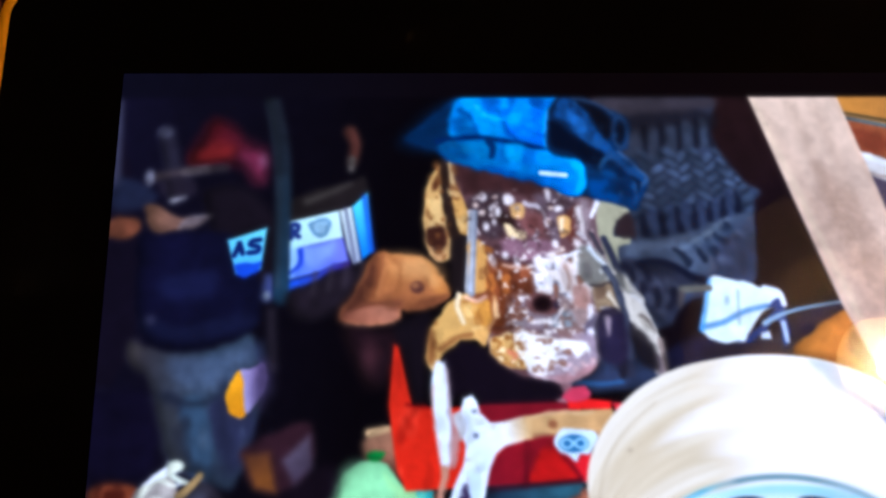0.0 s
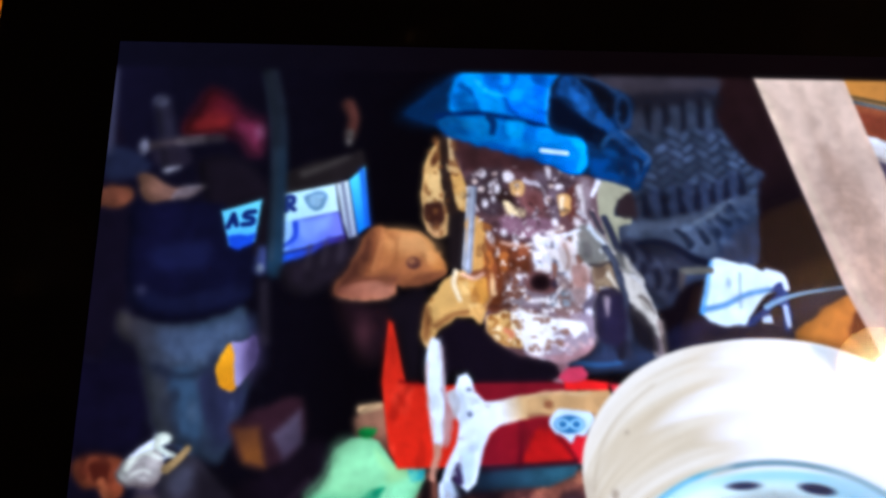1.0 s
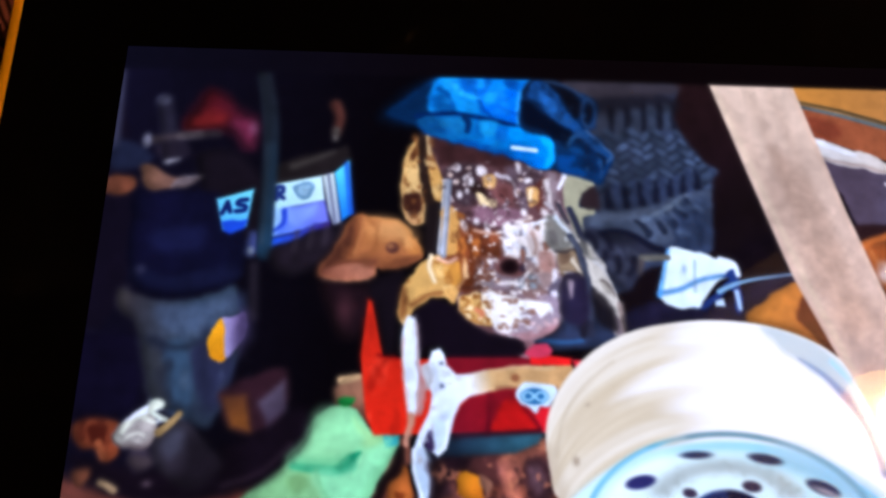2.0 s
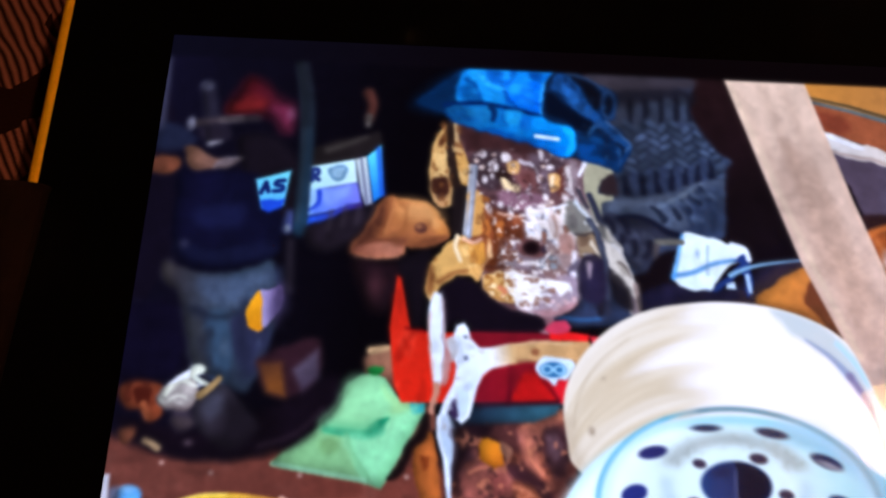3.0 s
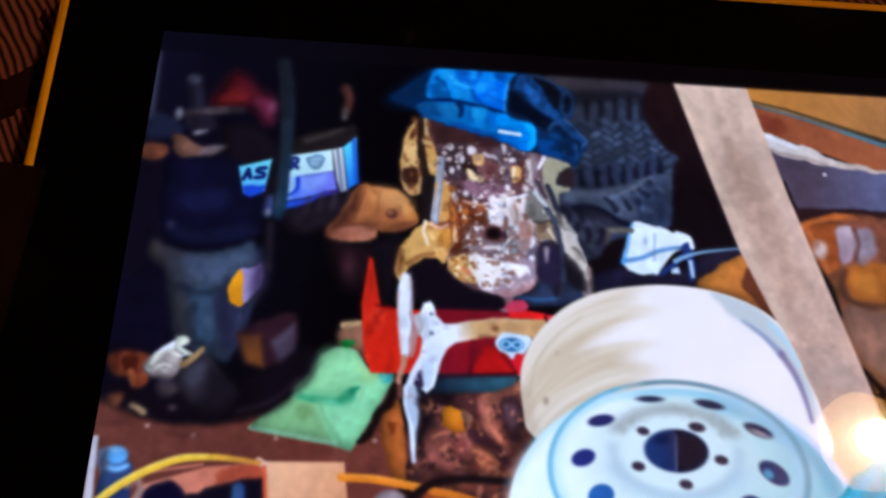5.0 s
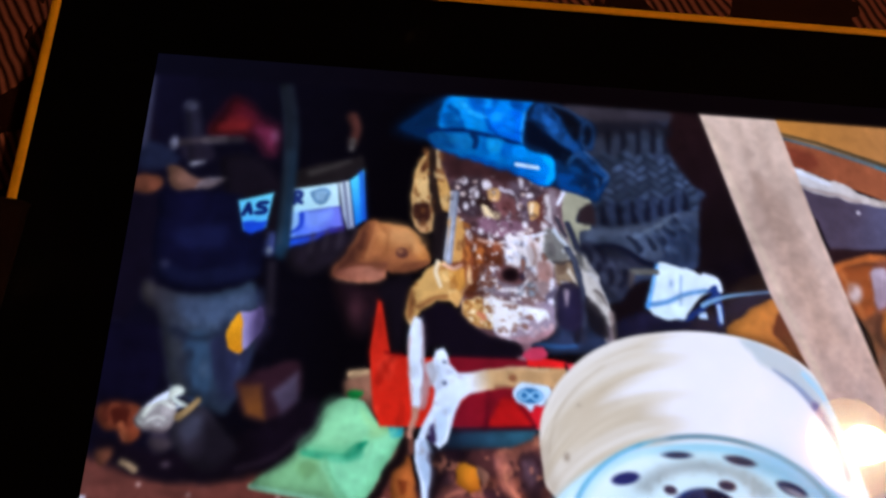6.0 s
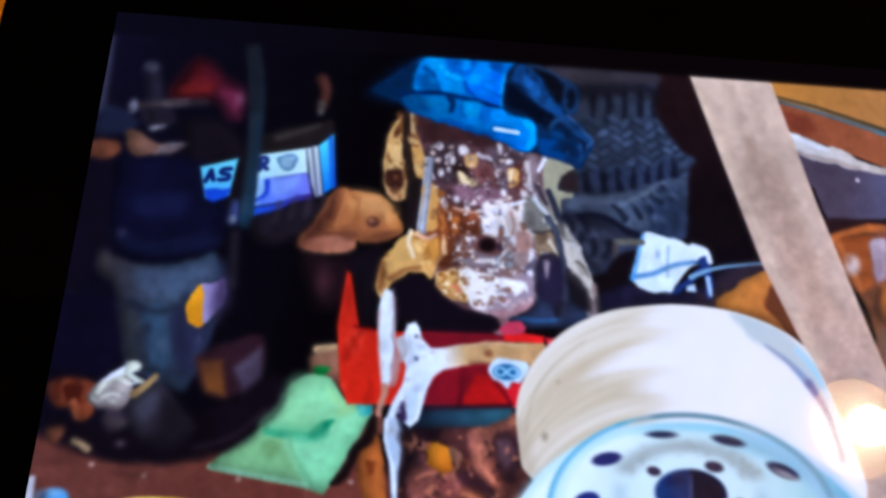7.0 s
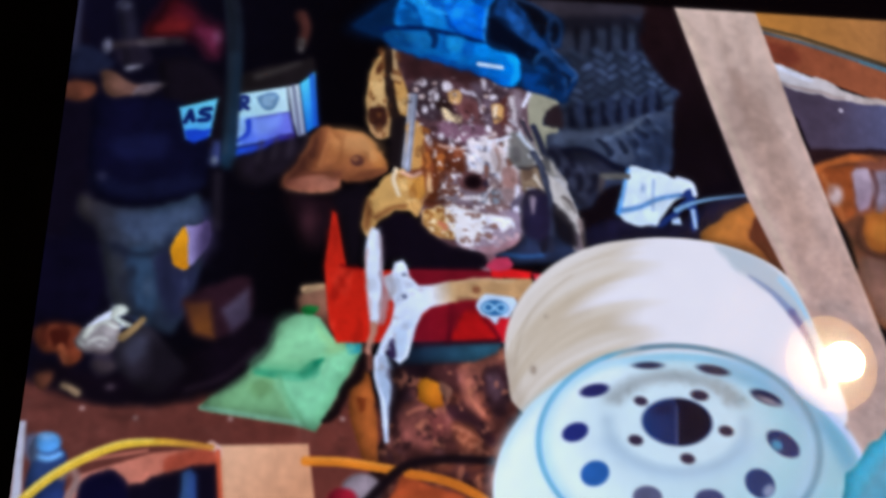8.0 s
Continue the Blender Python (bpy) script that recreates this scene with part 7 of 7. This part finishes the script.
TOP_FOLD, BRIM = area("51.6,-4.5 67.0,-4.1 66.2,-12.9 50.8,-10.9", 1.2), area("49.6,-12.4 64.7,-13.2 71.2,-15.4 70.5,-19.9 55.9,-16.0", 1.2)
for fold, seed in ((TOP_FOLD, 141), (BRIM, 161)):
    speckle("blue_cap", fold, (2, 56, 134), layered(3.4, seed, 0.7), 0.55, 0.4, 0.3)
    speckle("blue_cap", fold, (36, 156, 232), layered(3.0, seed + 7, 0.7), 0.57, 0.4, 0.3)
    speckle("blue_cap", fold, (6, 82, 176), layered(1.3, seed + 13), 0.60, 0.3, 0.2)
# dark netting and straps at the back
paint("blue_cap", area("68.1,-4.2 71.2,-4.0 75.0,-6.0 77.0,-7.1 78.5,-7.9 78.9,-9.8 78.5,-12.8 77.6,-13.6 79.7,-16.0 81.2,-17.9 80.0,-20.9 79.2,-22.8 76.8,-22.3 72.2,-21.0 72.0,-16.5 70.7,-14.7 66.4,-13.4 66.2,-7.1", 0.9), (9, 26, 54), (10, 40, 84), "70.1,-6.3 77.5,-20.2", 0.25, own=False)
paint("blue_cap", area("68.3,-4.7 70.5,-4.6 72.5,-7.1 75.0,-11.1 76.5,-13.4 75.4,-14.2 72.4,-11.8 69.4,-8.8 67.3,-7.5", 1.0), (18, 60, 118), own=False, alpha=0.85, mottle=0.35)
paint("blue_cap", area("69.0,-6.4 71.4,-7.9 73.7,-11.2 72.4,-11.5 69.9,-9.0", 1.4), (28, 80, 146), own=False, alpha=0.6, mottle=0.35)
paint("blue_cap", area("66.4,-8.5 69.0,-9.6 72.4,-12.2 74.6,-14.0 74.1,-15.5 72.0,-15.1 69.4,-13.4 66.9,-12.6", 0.8), (5, 9, 24), own=False, alpha=0.95)
paint("blue_cap", area("71.2,-4.8 73.6,-5.6 75.9,-7.4 76.3,-10.0 75.3,-11.1 73.3,-8.3", 0.9), (9, 9, 18), own=False, alpha=0.95)
paint("blue_cap", oval("77.5,-10.2 0.75,2.0", 8, 0.7), (9, 11, 22), own=False)
paint("blue_cap", arc("77.5,-10.2 1.15,2.6", 0.35, 0, 360, 0, 0.5), (44, 66, 104), own=False, alpha=0.6)
for text, wide, colour in (("70.5,-4.1 73.8,-5.1 76.6,-7.1", 0.6, (44, 62, 92)), ("76.1,-13.9 78.0,-15.7 80.7,-18.1", 1.6, (22, 58, 108)), ("75.0,-14.7 74.4,-15.4 74.1,-16.6", 0.8, (40, 92, 150)), ("75.4,-14.2 77.1,-16.2 78.8,-17.7 79.2,-21.7", 0.7, (28, 60, 108)), ("72.4,-17.0 75.4,-17.3 78.4,-19.2", 1.4, (12, 60, 118)), ("77.2,-13.6 79.5,-16.0 81.2,-17.8 79.9,-19.1", 0.5, (62, 90, 134)), ("78.8,-17.7 79.7,-18.6 79.2,-20.3", 0.6, (8, 14, 30))):
    paint("blue_cap", line(text, wide, wide * 0.7, 0.8, True, True), colour, own=False, alpha=0.8)
paint("blue_cap", area("76.1,-16.3 78.2,-17.3 78.6,-20.8 76.9,-20.2", 1.2), (8, 26, 58), own=False, alpha=0.8)
paint("blue_cap", area("72.0,-17.5 75.2,-18.2 76.4,-21.4 72.8,-20.9", 1.4), (6, 62, 134), own=False, alpha=0.8)
NET = area("69.0,-5.2 75.0,-6.2 78.5,-8.2 78.5,-12.8 80.9,-17.8 79.2,-22.1 73.1,-20.7 71.2,-14.9", 1.4)
speckle("blue_cap", NET, (7, 11, 24), layered(2.2, 181), 0.53, 0.4, 0.2)
speckle("blue_cap", NET, (34, 74, 126), layered(1.2, 187), 0.64, 0.4, 0.12)
paint("cap_label", line("64.7,-16.9 68.5,-17.3", 0.8, 0.8, 0.35), (206, 228, 242))
# dark strip over the photograph
paint("status_strip", quad("-2,2 156,2 156,-4.2 -2,-4.2", 0.6), (10, 9, 21), (7, 3, 5), "0,0 70,0", 0.03)


# ---- the painted picture becomes flat pieces of the display, one for each thing shown ----
def softened(a, sigma):
    n = int(3 * sigma) + 1
    k = np.exp(-0.5 * (np.arange(-n, n + 1) / sigma) ** 2)
    k /= k.sum()
    for axis in (0, 1):
        pad = [(0, 0)] * 3
        pad[axis] = (n, n)
        q = np.pad(a, pad, mode="edge")
        a = sum(w * np.take(q, np.arange(i, i + a.shape[axis]), axis) for i, w in enumerate(k))
    return a


# light from the upper right and edge darkening, multiplied into each rounded thing's colour
PLAIN = {"leather_cap", "tyre", "blue_cap", "engine_part", "copper_pot", "glass_jar", "grey_beam", "torn_insulation", "steel_wheel", "wooden_post", "ochre_panel", "brown_board", "status_strip", "shed_background", "can_lettering", "can_crest", "cap_label", "bench_top", "wooden_tray", "badge", "yellow_hose", "black_cable", "charger_cable", "fork", "white_strip", "yellow_label", "paint_can", "paper_tag", "red_tool_box", "small_box", "wooden_block"}
for k, nm in enumerate(pieces):
    jj, ii = np.nonzero(owner == k)
    if nm in PLAIN or not len(jj):
        continue
    w = np.s_[max(jj.min() - 4, 0):jj.max() + 5, max(ii.min() - 4, 0):ii.max() + 5]
    own = owner[w] == k
    round_ = softened(own[..., None].astype(float), 6.0)[..., 0]
    down, right = np.gradient(round_)
    turn = 1 + 0.55 * (round_ - 0.86) - 2.6 * right + 1.2 * down
    shown[w] *= np.where(own, np.clip(turn, 0.55, 1.35), 1)[..., None]

# the photograph is a little soft, with a faint unevenness like that of a phone's picture
for nm, tone in (("tyre", (0.96, 0.99, 0.99)), ("leather_cap", (0.92, 0.90, 0.92)), ("plastic_jug", (1.06, 1.05, 0.93)), ("scrap_heap", (1.0, 0.88, 0.84)), ("bench_top", (1.02, 0.94, 0.92)), ("wooden_post", (1.02, 1.0, 0.97)), ("paint_can", (1.0, 1.05, 0.94)), ("grey_stand", (0.94, 0.94, 0.86)), ("cardboard_scrap", (0.84, 0.80, 0.82)), ("gas_bottle", (0.9, 0.92, 0.92)), ("gas_valve", (0.85, 0.82, 0.82)), ("gas_hose", (0.85, 0.80, 0.78)), ("red_sack", (0.86, 0.9, 0.9))):
    shown[owner == pieces.index(nm)] *= tone
shown[owner == pieces.index("blue_cap")] *= (1.0, 1.04, 0.98)
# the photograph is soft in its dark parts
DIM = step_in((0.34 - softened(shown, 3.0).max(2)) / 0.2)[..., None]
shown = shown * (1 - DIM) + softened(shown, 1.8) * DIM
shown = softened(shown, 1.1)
shown = np.clip(shown, 0, 1) ** 0.99
uneven = np.where(np.isin(owner, [pieces.index(nm) for nm in ("steel_wheel", "cap_label", "badge", "paint_can")]), 0.02, 0.13)
shown = shown * (1 + uneven * (0.7 * layered(0.9, 201) + 0.8 * layered(2.2, 206) + layered(6.0, 211) - 1.25))[..., None]
# the display's cool white
shown = np.clip(shown * np.array((0.965, 1.0, 1.12)), 0, 1)
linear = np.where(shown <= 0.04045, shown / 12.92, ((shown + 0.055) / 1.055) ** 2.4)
cell_owner = owner[:-1, :-1]
LABELS = {
    "shed_background": "dark unlit depth of the photographed shed",
    "status_strip": "dark empty strip above the photograph",
    "steel_wheel": "white steel wheel with round holes, in the photograph",
    "engine_part": "greasy brown and cream engine part, in the photograph",
    "blue_cap": "crumpled blue cloth cap, in the photograph",
    "cap_label": "small white tag on the blue cap",
    "tyre": "old black tyre with deep tread, in the photograph",
    "wooden_post": "pale rough plank leaning as a post, in the photograph",
    "red_tool_box": "red tool box behind the fork, in the photograph",
    "fork": "white-painted metal fork, in the photograph",
    "badge": "blue and white badge on the red box",
    "green_cloth": "folded pale green cloth, in the photograph",
    "leather_cap": "orange-brown leather cap, in the photograph",
    "paint_can": "white and blue paint can, in the photograph",
    "can_lettering": "dark blue letters on the paint can",
    "can_crest": "grey crest on the paint can",
    "gas_bottle": "dark navy gas bottle, in the photograph",
    "gas_valve": "grey metal valve of the gas bottle",
    "gas_hose": "grey-blue hose hanging in the shed, in the photograph",
    "grey_stand": "grey metal stand under the bottle, in the photograph",
    "yellow_label": "yellow and lilac label on the grey stand",
    "red_sack": "dim red sack, in the photograph",
    "paper_tag": "white paper tag with blue edge, in the photograph",
    "charger_cable": "blue-grey cable by the paper tag",
    "black_cable": "black cable across the hose, in the photograph",
    "orange_tool": "orange plastic tool, in the photograph",
    "copper_pot": "copper-brown pots on the shelf, in the photograph",
    "glass_jar": "pinkish highlight streaks painted on the copper cups",
    "ochre_panel": "ochre wall panel, in the photograph",
    "brown_board": "orange-brown board, in the photograph",
    "grey_beam": "grey-purple beam, in the photograph",
    "torn_insulation": "torn pale insulation strip, in the photograph",
    "bench_top": "brown dusty bench top, in the photograph",
    "scrap_heap": "heap of rusty scrap, in the photograph",
    "orange_block": "small orange block in the scrap",
    "rusty_bar": "rusty orange bar, in the photograph",
    "wooden_tray": "reddish wooden tray, in the photograph",
    "wooden_block": "pale wooden block by the tray",
    "yellow_hose": "yellow-orange hose over the bench, in the photograph",
    "blue_bottle": "blue-capped bottle, in the photograph",
    "plastic_jug": "whitish plastic jug with a handle, in the photograph",
    "teal_drum": "teal plastic drum, in the photograph",
    "small_box": "dim box with an orange end, in the photograph",
    "bench_edge": "teal-grey edge of the bench under the box",
    "black_bag": "black bag behind the wheel, in the photograph",
    "blue_chisel": "blue-handled tool in the tray",
    "cardboard_scrap": "torn brown cardboard on the bottle's shoulder",
    "crate": "dark slatted crate under the paint can",
    "dark_bin": "barely visible dark bin, in the photograph",
    "dark_pot": "dark grey pot lying on its side",
    "dark_stand": "dark stand under the leather cap",
    "navy_case": "navy case behind the engine part",
    "rusty_pot": "rusty red-brown pot, in the photograph",
    "shadow_gap": "black gap beside the green cloth",
    "shelf_edge": "faint edge of a shelf in the dark",
    "steel_clip": "grey steel clip on the tyre",
    "steel_edge": "thin grey steel edging under the ochre panel",
    "thin_mast": "faint grey streak along the left edge",
    "white_cup": "whitish cup with a red rim in the scrap",
    "white_strip": "pale grey strip at the photograph's edge",
    "wood_chip": "pale chip of wood on the bench",
    "wood_scrap": "brown wood scraps behind the green cloth",
    "wood_stick": "pale stick across the dark pot",
    "wooden_stick": "dim brown stick above the can",
}
for k, nm in enumerate(pieces):
    jj, ii = np.nonzero(cell_owner == k)
    if not len(jj):
        continue
    corner = jj * (NX + 1) + ii
    quads = np.stack([corner, corner + NX + 1, corner + NX + 2, corner + 1], 1)
    used, loops = np.unique(quads.ravel(), return_inverse=True)
    co = np.stack([GX.ravel()[used] * mm, GY.ravel()[used] * mm, np.full(len(used), GLASS - 0.70 * mm)], 1)
    me = bpy.data.meshes.new(nm)
    me.vertices.add(len(used))
    me.vertices.foreach_set("co", co.ravel())
    me.loops.add(len(loops))
    me.loops.foreach_set("vertex_index", loops.ravel().astype(np.int32))
    me.polygons.add(len(quads))
    me.polygons.foreach_set("loop_start", np.arange(len(quads), dtype=np.int32) * 4)
    light = me.color_attributes.new("light", "FLOAT_COLOR", "POINT")
    rgba = np.ones((len(used), 4), np.float32)
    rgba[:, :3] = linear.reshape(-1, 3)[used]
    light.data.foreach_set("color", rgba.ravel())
    me.update(calc_edges=True)
    me.materials.append(DISPLAY)
    ob = new(nm, me)
    ob.parent = screen
    tagged(ob, LABELS.get(nm, ""))
